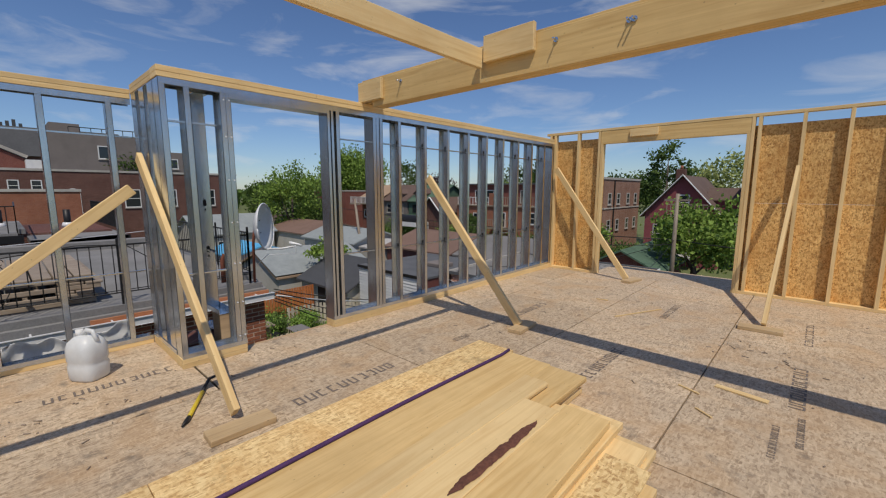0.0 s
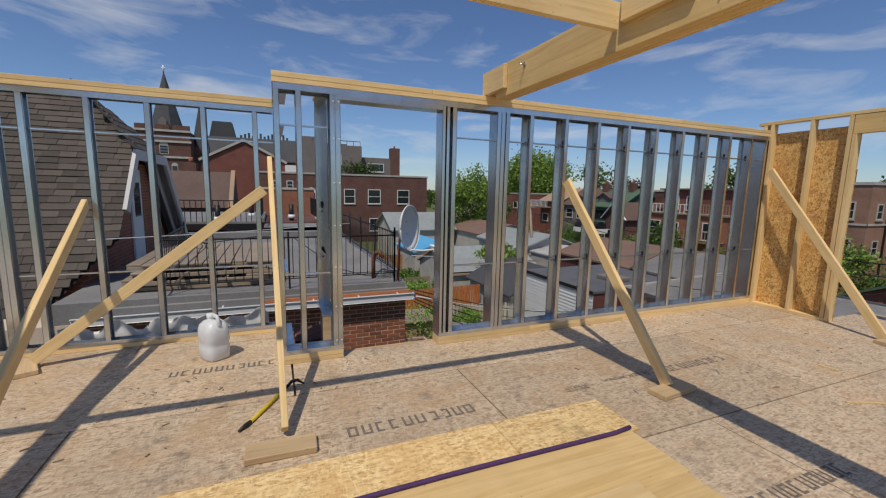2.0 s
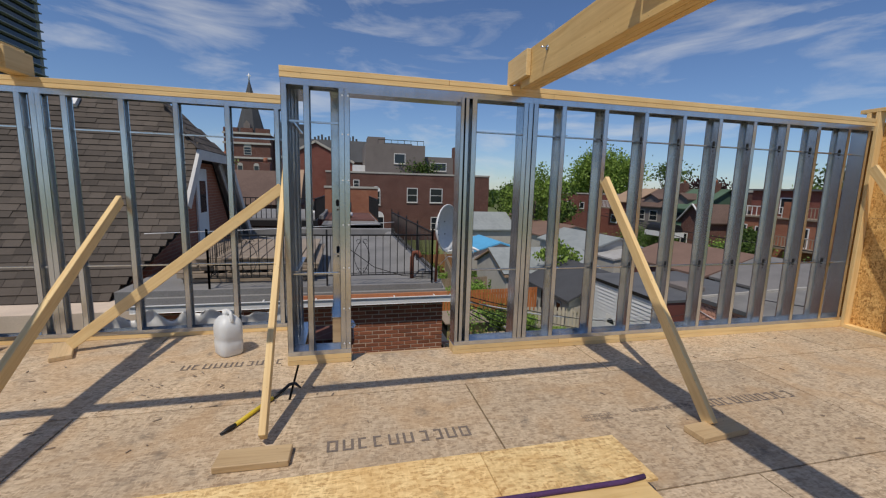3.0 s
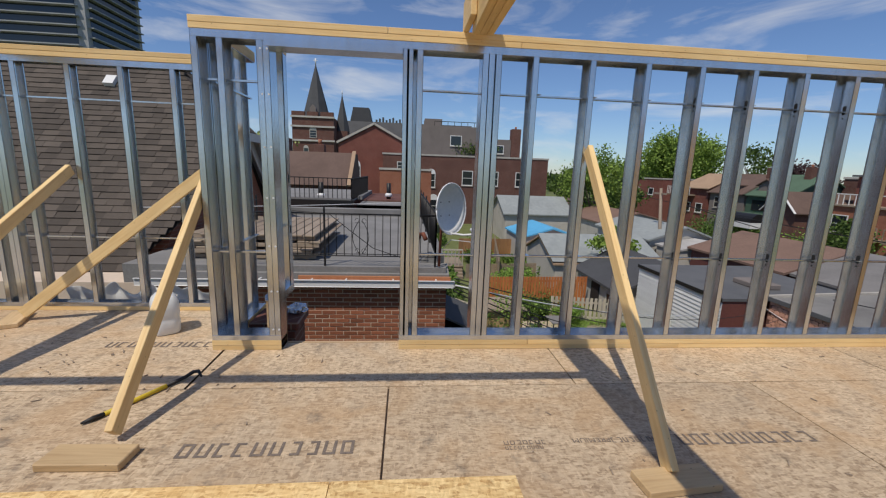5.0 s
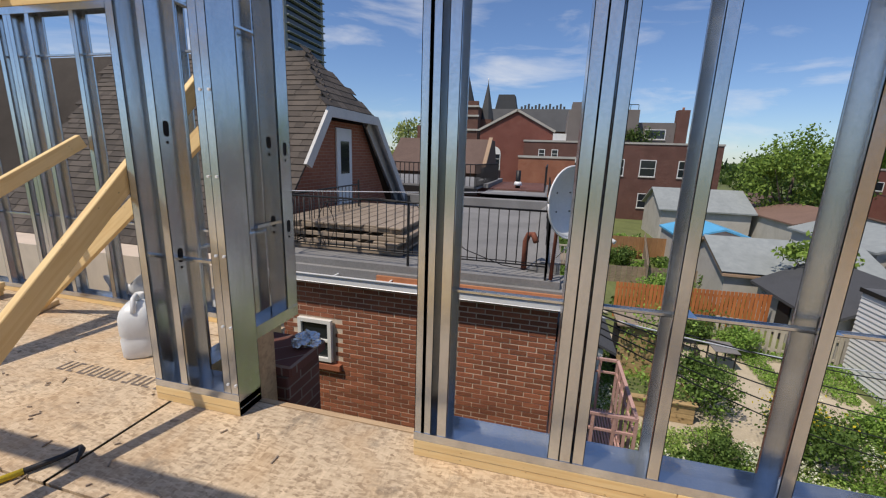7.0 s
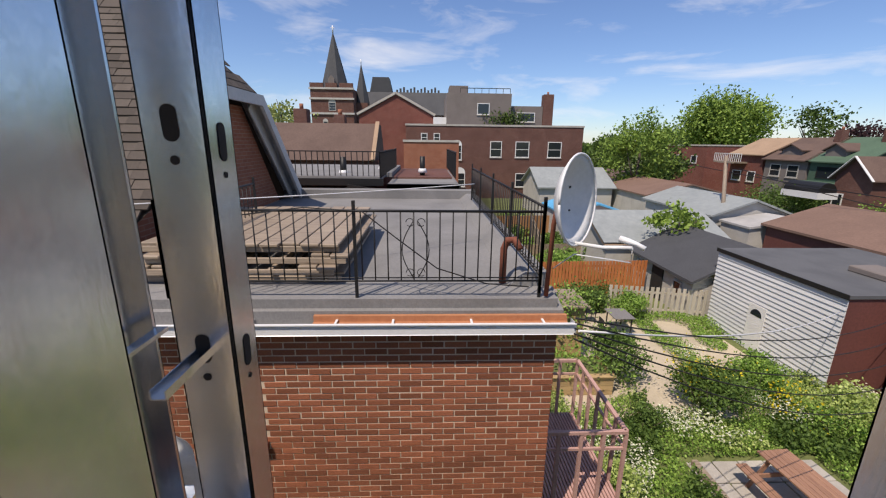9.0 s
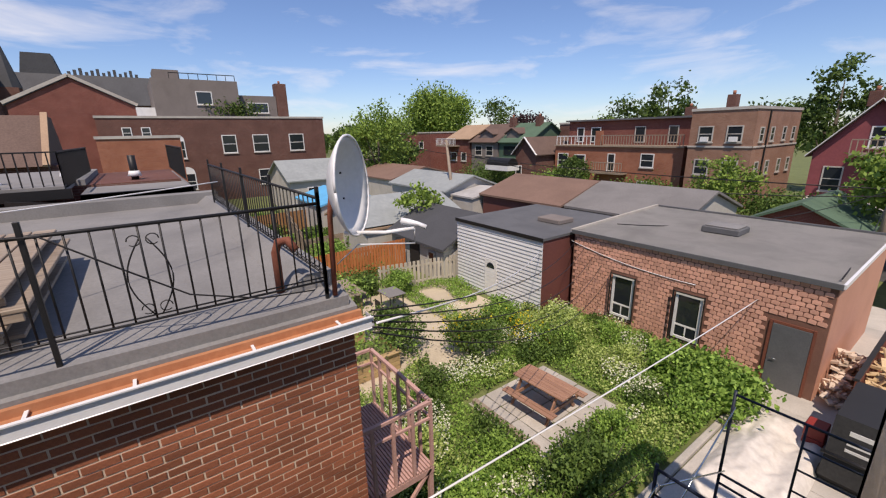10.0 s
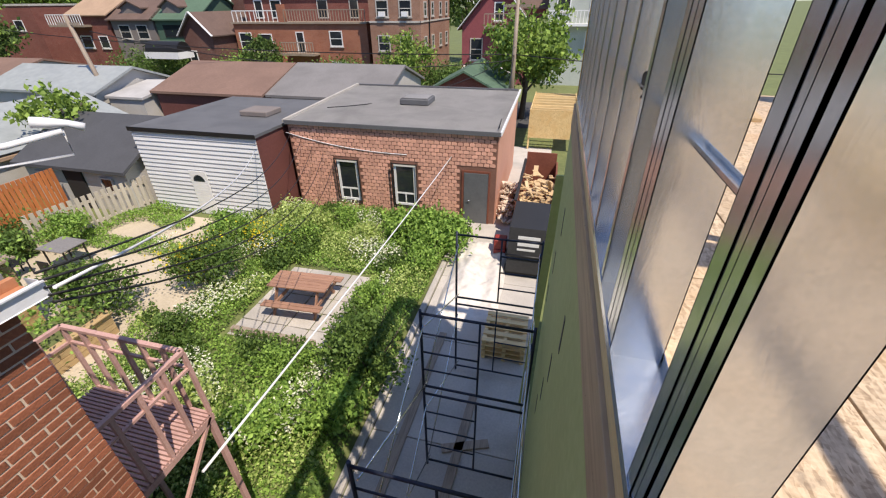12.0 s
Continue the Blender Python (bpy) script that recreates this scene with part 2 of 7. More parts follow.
M["tan_fence"] = timber("brown_fence_stain", (0.36, 0.19, 0.085), (0.26, 0.13, 0.055), 2, False)
M["tan_board"] = timber("tan_shed_board", (0.50, 0.35, 0.18), (0.38, 0.25, 0.12), 1, False)
M["pale_fence"] = timber("bleached_fence", (0.52, 0.47, 0.38), (0.40, 0.35, 0.28), 2, False)
M["steel"] = galvanized("galvanized_steel")
M["brick"] = mottled("red_brick", (0.24, 0.078, 0.042), (0.37, 0.135, 0.07), 55, 1.3, 0.88, 0, 0.5, 0.4, vary=0.28)
M["mortar"] = mottled("pale_mortar", (0.60, 0.48, 0.38), (0.72, 0.60, 0.48), 60, 1.5, 0.95)
M["brick_far"] = brick_far("brown_brickwork", (0.11, 0.04, 0.03), (0.155, 0.06, 0.043), (0.21, 0.155, 0.125))
M["brick_orange"] = brick_far("orange_brickwork", (0.30, 0.095, 0.05), (0.36, 0.13, 0.068), (0.36, 0.23, 0.165))
M["brick_dark"] = brick_far("dark_brickwork", (0.10, 0.045, 0.035), (0.14, 0.06, 0.05), (0.2, 0.16, 0.14))
M["membrane"] = mottled("grey_roof_membrane", (0.185, 0.183, 0.18), (0.265, 0.26, 0.255), 40, 0.8, 0.85, 0, 0.3, 0.5)
M["membrane_dark"] = mottled("dark_roof_membrane", (0.085, 0.088, 0.092), (0.14, 0.143, 0.148), 40, 0.8, 0.8, 0, 0.3, 0.4)
M["membrane_tan"] = mottled("pale_gravel_roof", (0.38, 0.37, 0.355), (0.48, 0.47, 0.45), 60, 0.6, 0.9, 0, 0.3, 0.5)
M["shingle"] = mottled("brown_asphalt_shingle", (0.066, 0.053, 0.043), (0.112, 0.092, 0.076), 90, 1.2, 0.95, 0, 0.5, 0.35, vary=0.3)
M["wood_rim"] = timber("weathered_rim_board", (0.45, 0.31, 0.18), (0.32, 0.21, 0.12), 1)
M["shingle_far"] = mottled("far_brown_shingle", (0.105, 0.066, 0.052), (0.165, 0.11, 0.088), 12, 0.6, 0.95, 0, 0.3, 0.4)
M["shingle_dark"] = mottled("dark_grey_shingle", (0.045, 0.048, 0.055), (0.085, 0.088, 0.095), 30, 0.8, 0.95, 0, 0.4, 0.3)
M["shingle_grey"] = mottled("grey_shingle", (0.15, 0.145, 0.14), (0.23, 0.22, 0.215), 20, 0.6, 0.95, 0, 0.3, 0.4)
M["shingle_green"] = mottled("green_shingle", (0.06, 0.11, 0.07), (0.10, 0.17, 0.11), 12, 0.5, 0.9, 0, 0.2, 0.3)
M["shingle_tan"] = mottled("tan_shingle", (0.33, 0.22, 0.14), (0.43, 0.30, 0.20), 14, 0.6, 0.95, 0, 0.3, 0.3)
M["iron"] = mottled("black_painted_iron", (0.010, 0.010, 0.011), (0.024, 0.023, 0.023), 60, 4, 0.5, 0.2, 0.1, 0.1)
M["blue_iron"] = mottled("blue_painted_scaffold_steel", (0.012, 0.016, 0.028), (0.03, 0.04, 0.07), 40, 3, 0.5, 0.3, 0.1, 0.2)
M["pink_iron"] = mottled("faded_red_painted_iron", (0.44, 0.25, 0.215), (0.58, 0.37, 0.325), 40, 3, 0.7, 0, 0.2, 0.4)
M["white"] = mottled("white_paint", (0.70, 0.70, 0.68), (0.80, 0.80, 0.78), 40, 1.5, 0.55, 0, 0.05, 0.2)
M["white_metal"] = mottled("white_enamelled_metal", (0.70, 0.71, 0.72), (0.78, 0.79, 0.80), 20, 2, 0.35, 0, 0.03, 0.12)
M["dish"] = mottled("pale_grey_dish_enamel", (0.62, 0.63, 0.63), (0.70, 0.71, 0.71), 25, 2, 0.5, 0, 0.03, 0.2)
M["siding"] = mottled("white_aluminium_siding", (0.62, 0.635, 0.64), (0.71, 0.72, 0.72), 14, 0.7, 0.55, 0, 0.05, 0.25, vary=0.05)
M["siding_red"] = mottled("dark_red_siding", (0.11, 0.035, 0.03), (0.17, 0.06, 0.05), 14, 0.7, 0.7, 0, 0.1, 0.3)
M["stucco"] = mottled("pale_stucco", (0.42, 0.40, 0.36), (0.54, 0.52, 0.48), 30, 0.8, 0.9, 0, 0.3, 0.4)
M["grey_stucco"] = mottled("grey_brown_render", (0.17, 0.145, 0.13), (0.22, 0.19, 0.175), 30, 0.8, 0.9, 0, 0.2, 0.3)
M["stone"] = mottled("pink_insul_stone", (0.64, 0.315, 0.22), (0.77, 0.44, 0.325), 35, 1.2, 0.9, 0, 0.4, 0.3, vary=0.16)
M["joint"] = mottled("brown_joint", (0.17, 0.08, 0.055), (0.24, 0.12, 0.085), 40, 2, 0.95)
M["stucco_pink"] = mottled("pink_side_wall", (0.50, 0.24, 0.16), (0.60, 0.31, 0.215), 30, 0.8, 0.9, 0, 0.2, 0.25)
M["grey_door"] = mottled("dark_grey_door_paint", (0.10, 0.105, 0.11), (0.14, 0.145, 0.15), 30, 2, 0.5)
M["red_plastic"] = mottled("red_crate_plastic", (0.22, 0.02, 0.015), (0.32, 0.04, 0.03), 20, 2, 0.5)
M["concrete"] = mottled("worn_concrete", (0.40, 0.37, 0.33), (0.52, 0.485, 0.43), 28, 0.9, 0.9, 0, 0.3, 0.45, vary=0.1)
M["soil"] = mottled("garden_soil_and_low_grass", (0.09, 0.12, 0.035), (0.19, 0.21, 0.075), 6, 0.5, 0.95, 0, 0.5, 0.4)
M["sand"] = mottled("pale_sandy_earth", (0.44, 0.37, 0.27), (0.58, 0.50, 0.38), 18, 0.7, 0.95, 0, 0.3, 0.4)
M["asphalt"] = mottled("grey_asphalt", (0.05, 0.05, 0.05), (0.09, 0.088, 0.085), 40, 0.6, 0.9)
M["tarp"] = mottled("dusty_white_tarpaulin", (0.58, 0.53, 0.47), (0.72, 0.68, 0.62), 8, 1.3, 0.6, 0, 0.3, 0.3)
M["green_board"] = mottled("green_wall_sheathing", (0.40, 0.43, 0.155), (0.50, 0.53, 0.22), 12, 0.7, 0.8, 0, 0.1, 0.2)
M["soffit"] = mottled("grey_painted_soffit", (0.52, 0.51, 0.49), (0.62, 0.61, 0.58), 20, 1, 0.7, 0, 0.1, 0.3)
M["copper"] = mottled("orange_primed_flashing", (0.42, 0.17, 0.08), (0.52, 0.24, 0.12), 20, 1.2, 0.7, 0, 0.1, 0.3)
M["plastic"] = mottled("cloudy_white_plastic", (0.60, 0.62, 0.62), (0.70, 0.72, 0.72), 10, 2, 0.4, 0, 0.05, 0.1)
M["rust"] = mottled("rusty_red_steel", (0.17, 0.05, 0.03), (0.28, 0.10, 0.06), 20, 1, 0.8, 0.2, 0.3, 0.4)
M["black_plastic"] = mottled("black_bin_paint", (0.012, 0.012, 0.012), (0.03, 0.03, 0.03), 20, 1, 0.55, 0, 0.1, 0.2)
M["ink"] = mottled("faded_black_ink", (0.12, 0.095, 0.08), (0.25, 0.20, 0.16), 90, 9, 0.8, 0, 0.1, 0.3)
M["purple"] = mottled("purple_rope", (0.05, 0.018, 0.075), (0.10, 0.04, 0.14), 90, 6, 0.8)
M["yellow"] = mottled("yellow_enamel", (0.62, 0.44, 0.02), (0.74, 0.56, 0.05), 40, 6, 0.5)
M["bark_strip"] = mottled("dark_bark", (0.09, 0.03, 0.018), (0.20, 0.08, 0.05), 60, 9, 0.9, 0, 0.6)
M["bark"] = mottled("tree_bark", (0.07, 0.055, 0.04), (0.13, 0.105, 0.08), 20, 3, 0.95, 0, 0.6, stretch=(1, 1, 0.3))
M["pole_wood"] = timber("grey_pole_wood", (0.30, 0.24, 0.18), (0.20, 0.155, 0.115), 2, False)
M["tower"] = mottled("pale_concrete_tower", (0.28, 0.29, 0.30), (0.36, 0.37, 0.38), 2, 0.2, 0.8)
M["blue_tarp"] = mottled("bright_blue_sheet", (0.08, 0.38, 0.66), (0.12, 0.46, 0.74), 4, 0.5, 0.5)
M["pink_paint"] = mottled("dark_pink_painted_brick", (0.23, 0.055, 0.065), (0.29, 0.08, 0.085), 9, 0.6, 0.85)
M["slate"] = mottled("church_slate", (0.05, 0.052, 0.056), (0.08, 0.083, 0.088), 4, 0.4, 0.8)
M["glass"] = glass_of("window_glass")
M["dark"] = mottled("dark_interior", (0.008, 0.008, 0.009), (0.016, 0.016, 0.016), 10, 1, 0.9)
M["leaf"] = leafy("garden_leaves", (0.10, 0.20, 0.035), (0.27, 0.42, 0.09))
M["leaf_dark"] = leafy("shrub_leaves", (0.05, 0.10, 0.02), (0.13, 0.21, 0.05))
M["leaf_light"] = leafy("young_leaves", (0.22, 0.32, 0.07), (0.46, 0.55, 0.19))
M["leaf_far"] = leafy("tree_leaves", (0.03, 0.06, 0.014), (0.10, 0.16, 0.035))
M["leaf_red"] = leafy("copper_leaves", (0.025, 0.012, 0.014), (0.06, 0.03, 0.032))
M["petal"] = leafy("white_flowers", (0.50, 0.52, 0.36), (0.74, 0.75, 0.58))
M["petal_yellow"] = leafy("yellow_flowers", (0.55, 0.42, 0.02), (0.74, 0.60, 0.04))


M["brick_joined"] = mottled("red_brick_lower", (0.24, 0.078, 0.042), (0.37, 0.135, 0.07), 55, 1.3, 0.88, 0, 0.5, 0.4)
M["stone_joined"] = mottled("pink_insul_stone_far", (0.64, 0.315, 0.22), (0.77, 0.44, 0.325), 35, 1.2, 0.9, 0, 0.4, 0.3)
vary_islands("stone_joined", 0.16)
vary_islands("brick_joined", 0.28)
M["shingle_joined"] = mottled("brown_asphalt_shingle_far", (0.066, 0.053, 0.043), (0.112, 0.092, 0.076), 90, 1.2, 0.95, 0, 0.5, 0.35)
vary_islands("shingle_joined", 0.3)
M["brick_brown"] = brick_far("warm_brown_brickwork", (0.27, 0.13, 0.08), (0.33, 0.17, 0.11), (0.38, 0.28, 0.22))
M["brick_dkred"] = brick_far("deep_red_brickwork", (0.17, 0.042, 0.032), (0.215, 0.062, 0.044), (0.25, 0.15, 0.115))
M["shingle_redbrown"] = mottled("red_brown_shingle", (0.165, 0.10, 0.074), (0.24, 0.15, 0.114), 12, 0.6, 0.95, 0, 0.3, 0.3)
M["pale_roof"] = mottled("pale_metal_roof", (0.25, 0.275, 0.27), (0.33, 0.355, 0.35), 3, 0.5, 0.6, 0, 0.1, 0.3)
M["green_wall"] = mottled("green_siding", (0.05, 0.10, 0.065), (0.075, 0.135, 0.09), 6, 0.5, 0.8)
M["stucco_green"] = mottled("pale_grey_green_siding", (0.40, 0.43, 0.38), (0.50, 0.53, 0.47), 8, 0.5, 0.8)
M["leaf_bright"] = leafy("bright_tree_leaves", (0.085, 0.15, 0.026), (0.24, 0.35, 0.07))
M["leaf_pale"] = leafy("pale_tree_leaves", (0.20, 0.25, 0.08), (0.36, 0.40, 0.14))


# ---- helpers of this scene ----
def bx(bm, x0, y0, z0, x1, y1, z1):
    vs = [bm.verts.new(p) for p in ((x0, y0, z0), (x1, y0, z0), (x1, y1, z0), (x0, y1, z0), (x0, y0, z1), (x1, y0, z1), (x1, y1, z1), (x0, y1, z1))]
    for f in ((0, 3, 2, 1), (4, 5, 6, 7), (0, 1, 5, 4), (1, 2, 6, 5), (2, 3, 7, 6), (3, 0, 4, 7)):
        bm.faces.new([vs[i] for i in f])
    return vs


def box(x0, y0, z0, x1, y1, z1, bevel=0.0):
    bm = bmesh.new()
    bx(bm, min(x0, x1), min(y0, y1), min(z0, z1), max(x0, x1), max(y0, y1), max(z0, z1))
    if bevel:
        bmesh.ops.bevel(bm, geom=bm.edges[:], offset=bevel, segments=1, affect="EDGES")
    return bm


def stick(bm, p, q, w, h, up=(0, 0, 1)):
    """A bar of section w across and h along up, from p to q."""
    p, q = Vector(p), Vector(q)
    d = (q - p).normalized()
    u = Vector(up)
    if abs(d.dot(u)) > 0.98:
        u = Vector((0, 1, 0))
    s = d.cross(u).normalized()
    u = s.cross(d).normalized()
    vs = []
    for c in (p, q):
        for a, b in ((-1, -1), (1, -1), (1, 1), (-1, 1)):
            vs.append(bm.verts.new(c + s * (a * w / 2) + u * (b * h / 2)))
    for f in ((0, 1, 2, 3), (7, 6, 5, 4), (0, 4, 5, 1), (1, 5, 6, 2), (2, 6, 7, 3), (3, 7, 4, 0)):
        bm.faces.new([vs[i] for i in f])
    return bm


def bar(p, q, w, h, up=(0, 0, 1), bevel=0.0):
    bm = stick(bmesh.new(), p, q, w, h, up)
    bmesh.ops.recalc_face_normals(bm, faces=bm.faces[:])
    if bevel:
        bmesh.ops.bevel(bm, geom=bm.edges[:], offset=bevel, segments=1, affect="EDGES")
    return bm


def tube(bm, pts, r, sides=8):
    pts = [Vector(p) for p in pts]
    rings = []
    for i, p in enumerate(pts):
        d = (pts[min(i + 1, len(pts) - 1)] - pts[max(i - 1, 0)]).normalized()
        a = d.cross(Vector((0, 0, 1)))
        a = a.normalized() if a.length > 0.05 else Vector((1, 0, 0))
        b = d.cross(a).normalized()
        rr = r[i] if isinstance(r, (list, tuple)) else r
        rings.append([bm.verts.new(p + (a * math.cos(t) + b * math.sin(t)) * rr) for t in (2 * math.pi * k / sides for k in range(sides))])
    for u, v in zip(rings, rings[1:]):
        for k in range(sides):
            f = bm.faces.new((u[k], u[(k + 1) % sides], v[(k + 1) % sides], v[k]))
            f.smooth = True
    bm.faces.new(rings[0][::-1])
    bm.faces.new(rings[-1])
    return bm


def prism(outline, axis, a, b):
    """An outline in two axes drawn out along the third from a to b."""
    bm = bmesh.new()
    def at(u, v, w):
        return {"x": (w, u, v), "y": (u, w, v), "z": (u, v, w)}[axis]
    lo = [bm.verts.new(at(u, v, a)) for u, v in outline]
    hi = [bm.verts.new(at(u, v, b)) for u, v in outline]
    bm.faces.new(lo[::-1])
    bm.faces.new(hi)
    for i in range(len(lo)):
        j = (i + 1) % len(lo)
        bm.faces.new((lo[i], lo[j], hi[j], hi[i]))
    bmesh.ops.recalc_face_normals(bm, faces=bm.faces[:])
    return bm


BASE = {}


def thing(name, label, category, at=(0, 0, 0), group="", kind=""):
    ob = new(name)
    ob.location = at
    ob.empty_display_size = 0.1
    BASE[ob.name] = Vector(at)
    return tagged(ob, label, category, group, kind)


def part(name, bm, material, parent=None, label=""):
    """Links a bmesh, in the world's coordinates, as one mesh object under a thing or a part."""
    me = bpy.data.meshes.new(name)
    bm.to_mesh(me)
    bm.free()
    me.materials.append(M[material])
    return hang(name, me, parent, label)


def hang(name, me, parent=None, label="", at=None):
    ob = new(name, me)
    if parent is not None:
        ob.parent = parent
        ob.matrix_parent_inverse = Matrix.Translation(-BASE.get(parent.name, Vector()))
        BASE[ob.name] = Vector() if at is None else Vector(at)
    if at is not None:
        ob.location = at
    if label:
        ob["label"] = label
    return ob


def solo(name, bm, material, label, category, kind=""):
    return tagged(part(name, bm, material), label, category, "", kind)

# ---- ground and our own storey ----
G = -5.9
ground = solo("ground", box(-2500, -2500, G - 0.4, 2500, 2500, G), "soil", "dark green and brown earth with low grass", "ground", "structure")

# sheets of strand board laid as a subfloor
floor = thing("floor", "weathered strand board subfloor sheets with grey stains", "floor", (0, 0, -0.02), kind="structure")
X_SEAM = (-4.46, -4.19, -2.97, -1.75, -0.53, 0.69, 1.91, 3.13)
for i, (a, b) in enumerate(zip(X_SEAM, X_SEAM[1:])):
    y = (2.25 if i % 2 == 0 else 3.47) - 4 * 2.44
    while y < 7.4:
        y0, y1, x0 = max(y, -5.0), min(y + 2.44, 6.93), a
        if y1 > y0:
            spans = [(y0, y1)]
            if a < -4.3:
                spans = [(y0, min(y1, 1.02))] if y0 < 1.0 else []
            for u, v in spans:
                x0 = a
                if i == 1 and v > 1.02:
                    if u < 1.02:
                        part("floor_sheet", box(a + 0.005, u + 0.005, -0.022, b - 0.005, 1.02, 0, 0.0015), "floor", floor)
                        u = 1.02
                    x0 = -3.643
                part("floor_sheet", box(x0 + 0.005, u + 0.005, -0.022, b - 0.005, v - 0.005, 0, 0.0015), "floor", floor)
        y += 2.44
part("floor_sheet", box(-2.75, 6.935, -0.022, -0.8, 7.85, 0.0, 0.002), "floor", floor)
part("floor_deck", box(-4.46, -5.0, -0.3, 3.13, 0.99, -0.024), "wood_old", floor)
part("floor_deck", box(-3.495, 0.99, -0.3, 3.13, 6.715, -0.024), "wood_old", floor)

# lower storeys of the building, in green sheathing
below = thing("wall_below", "olive green wall sheathing with dark printed marks", "wall", (-3.6, 2, G), kind="structure")
part("sheathing", box(-3.668, 1.0, G, -3.5, 6.9, -0.262), "green_board", below)
part("sheathing", box(-4.47, -5.0, G, -4.3, 0.98, -0.31), "green_board", below)
part("sheathing", box(-4.3, 0.84, G, -3.66, 0.98, -0.31), "green_board", below)
part("sheathing", box(-3.5, 6.72, G, 3.1, 6.9, -0.31), "green_board", below)
part("rim_board", box(-3.676, 1.0, -0.26, -3.646, 6.92, 0.0, 0.002), "wood_rim", below)
# plain dark strips for the upright print on the sheathing
for k in range(11):
    z, y = -0.75 - 0.75 * (k % 4), 2.3 + 0.42 * k
    part("tear_mark", box(-3.672, y, z - 0.30, -3.667, y + 0.05, z, 0.001), "black_plastic", below)


def c_stud(x, y, z0, z1, depth, way=1, flange=0.042, along="y"):
    """A cold-formed C stud: web, two flanges and lips; its knock-outs are dark faces added by slot."""
    bm = bmesh.new()
    t = 0.0025
    if along == "y":
        bx(bm, x, y, z0, x - depth, y + t * way, z1)
        bx(bm, x, y, z0, x - t, y + flange * way, z1)
        bx(bm, x - depth + t, y, z0, x - depth, y + flange * way, z1)
        bx(bm, x, y + (flange - t) * way, z0, x - 0.012, y + flange * way, z1)
        bx(bm, x - depth + 0.012, y + (flange - t) * way, z0, x - depth, y + flange * way, z1)
    else:
        bx(bm, x, y, z0, x + t * way, y - depth, z1)
        bx(bm, x, y, z0, x + flange * way, y - t, z1)
        bx(bm, x, y - depth + t, z0, x + flange * way, y - depth, z1)
        bx(bm, x + (flange - t) * way, y, z0, x + flange * way, y - 0.012, z1)
        bx(bm, x + (flange - t) * way, y - depth + 0.012, z0, x + flange * way, y - depth, z1)
    bmesh.ops.recalc_face_normals(bm, faces=bm.faces[:])
    return bm


def slot(x, y, z, depth, way, side):
    """A keyhole on a stud's web: flat dark faces paint the shade of the hole, nothing is cut."""
    bm = bmesh.new()
    yy = y - 0.0016 * way if side < 0 else y + 0.0041 * way
    cx = x - depth / 2
    ring = [(cx + 0.014 * math.cos(a), z + (0.02 if math.sin(a) > 0 else -0.02) + 0.014 * math.sin(a)) for a in (2 * math.pi * k / 12 for k in range(12))]
    bm.faces.new([bm.verts.new((u, yy, v)) for u, v in ring])
    ring = [(cx + 0.006 * math.cos(a), z - 0.058 + 0.006 * math.sin(a)) for a in (2 * math.pi * k / 10 for k in range(10))]
    bm.faces.new([bm.verts.new((u, yy, v)) for u, v in ring])
    return bm


def track(x0, y0, x1, y1, z, lip, up=1):
    """A U track lying along y: floor and two lips."""
    bm = bmesh.new()
    bx(bm, x0, y0, z, x1, y1, z + 0.002 * up)
    bx(bm, x0 - 0.002, y0, z, x0 + 0.0005, y1, z + lip * up)
    bx(bm, x1 - 0.0005, y0, z, x1 + 0.002, y1, z + lip * up)
    bmesh.ops.recalc_face_normals(bm, faces=bm.faces[:])
    return bm


D = 0.15
XW = -3.51
TOP = 2.175
wall_west = thing("wall_west", "bare galvanized steel stud wall with wooden plates", "stud wall", (XW, 4, 0), kind="structure")
# wooden bottom and top plates
for y0, y1 in ((2.30, 4.55), (4.553, 6.79)):
    part("bottom_plate", box(XW, y0, 0.001, XW - D, y1, 0.038, 0.002), "wood_y", wall_west)
for y0, y1 in ((2.30, 3.3), (3.303, 6.79)):
    part("bottom_plate", box(XW + 0.002, y0, 0.0385, XW - D, y1, 0.077, 0.002), "wood_y", wall_west)
for y0, y1 in ((0.95, 3.1), (3.103, 6.8)):
    part("top_plate", box(XW + 0.002, y0, TOP + 0.003, XW - D - 0.01, y1, TOP + 0.04, 0.002), "wood_y", wall_west)
for y0, y1 in ((0.95, 2.2), (2.203, 5.2), (5.203, 6.8)):
    part("top_plate", box(XW + 0.004, y0, TOP + 0.0405, XW - D - 0.01, y1, TOP + 0.08, 0.002), "wood_y", wall_west)
part("bottom_track", track(XW - D, 2.30, XW, 6.79, 0.079, 0.035), "steel", wall_west)
part("top_track", track(XW - D, 0.96, XW, 6.79, TOP, 0.045, -1), "steel", wall_west)
# studs at 16 inch centres, the doubled jamb and the post under the beam
for y, way in ((2.302, 1), (2.372, -1), (2.396, 1), (2.84, 1), (2.925, -1), (2.93, 1)):
    part("stud", c_stud(XW - 0.001, y, 0.002 if y < 2.31 else 0.081, TOP - 0.002, D - 0.002, way), "steel", wall_west)
part("stud_web", box(XW - D + 0.003, 2.347, 0.083, XW - D + 0.006, 2.395, TOP - 0.004), "steel", wall_west)
STUDS = [3.232 + 0.406 * k for k in range(9)]
for y in STUDS:
    part("stud", c_stud(XW - 0.001, y, 0.081, TOP - 0.002, D - 0.002, -1), "steel", wall_west)
    for z in (0.74, 1.90):
        part("knock_out", slot(XW, y, z, D, -1, 1), "dark", wall_west)
part("stud", c_stud(XW - 0.001, 6.72, 0.081, TOP - 0.002, D - 0.002, 1), "steel", wall_west)
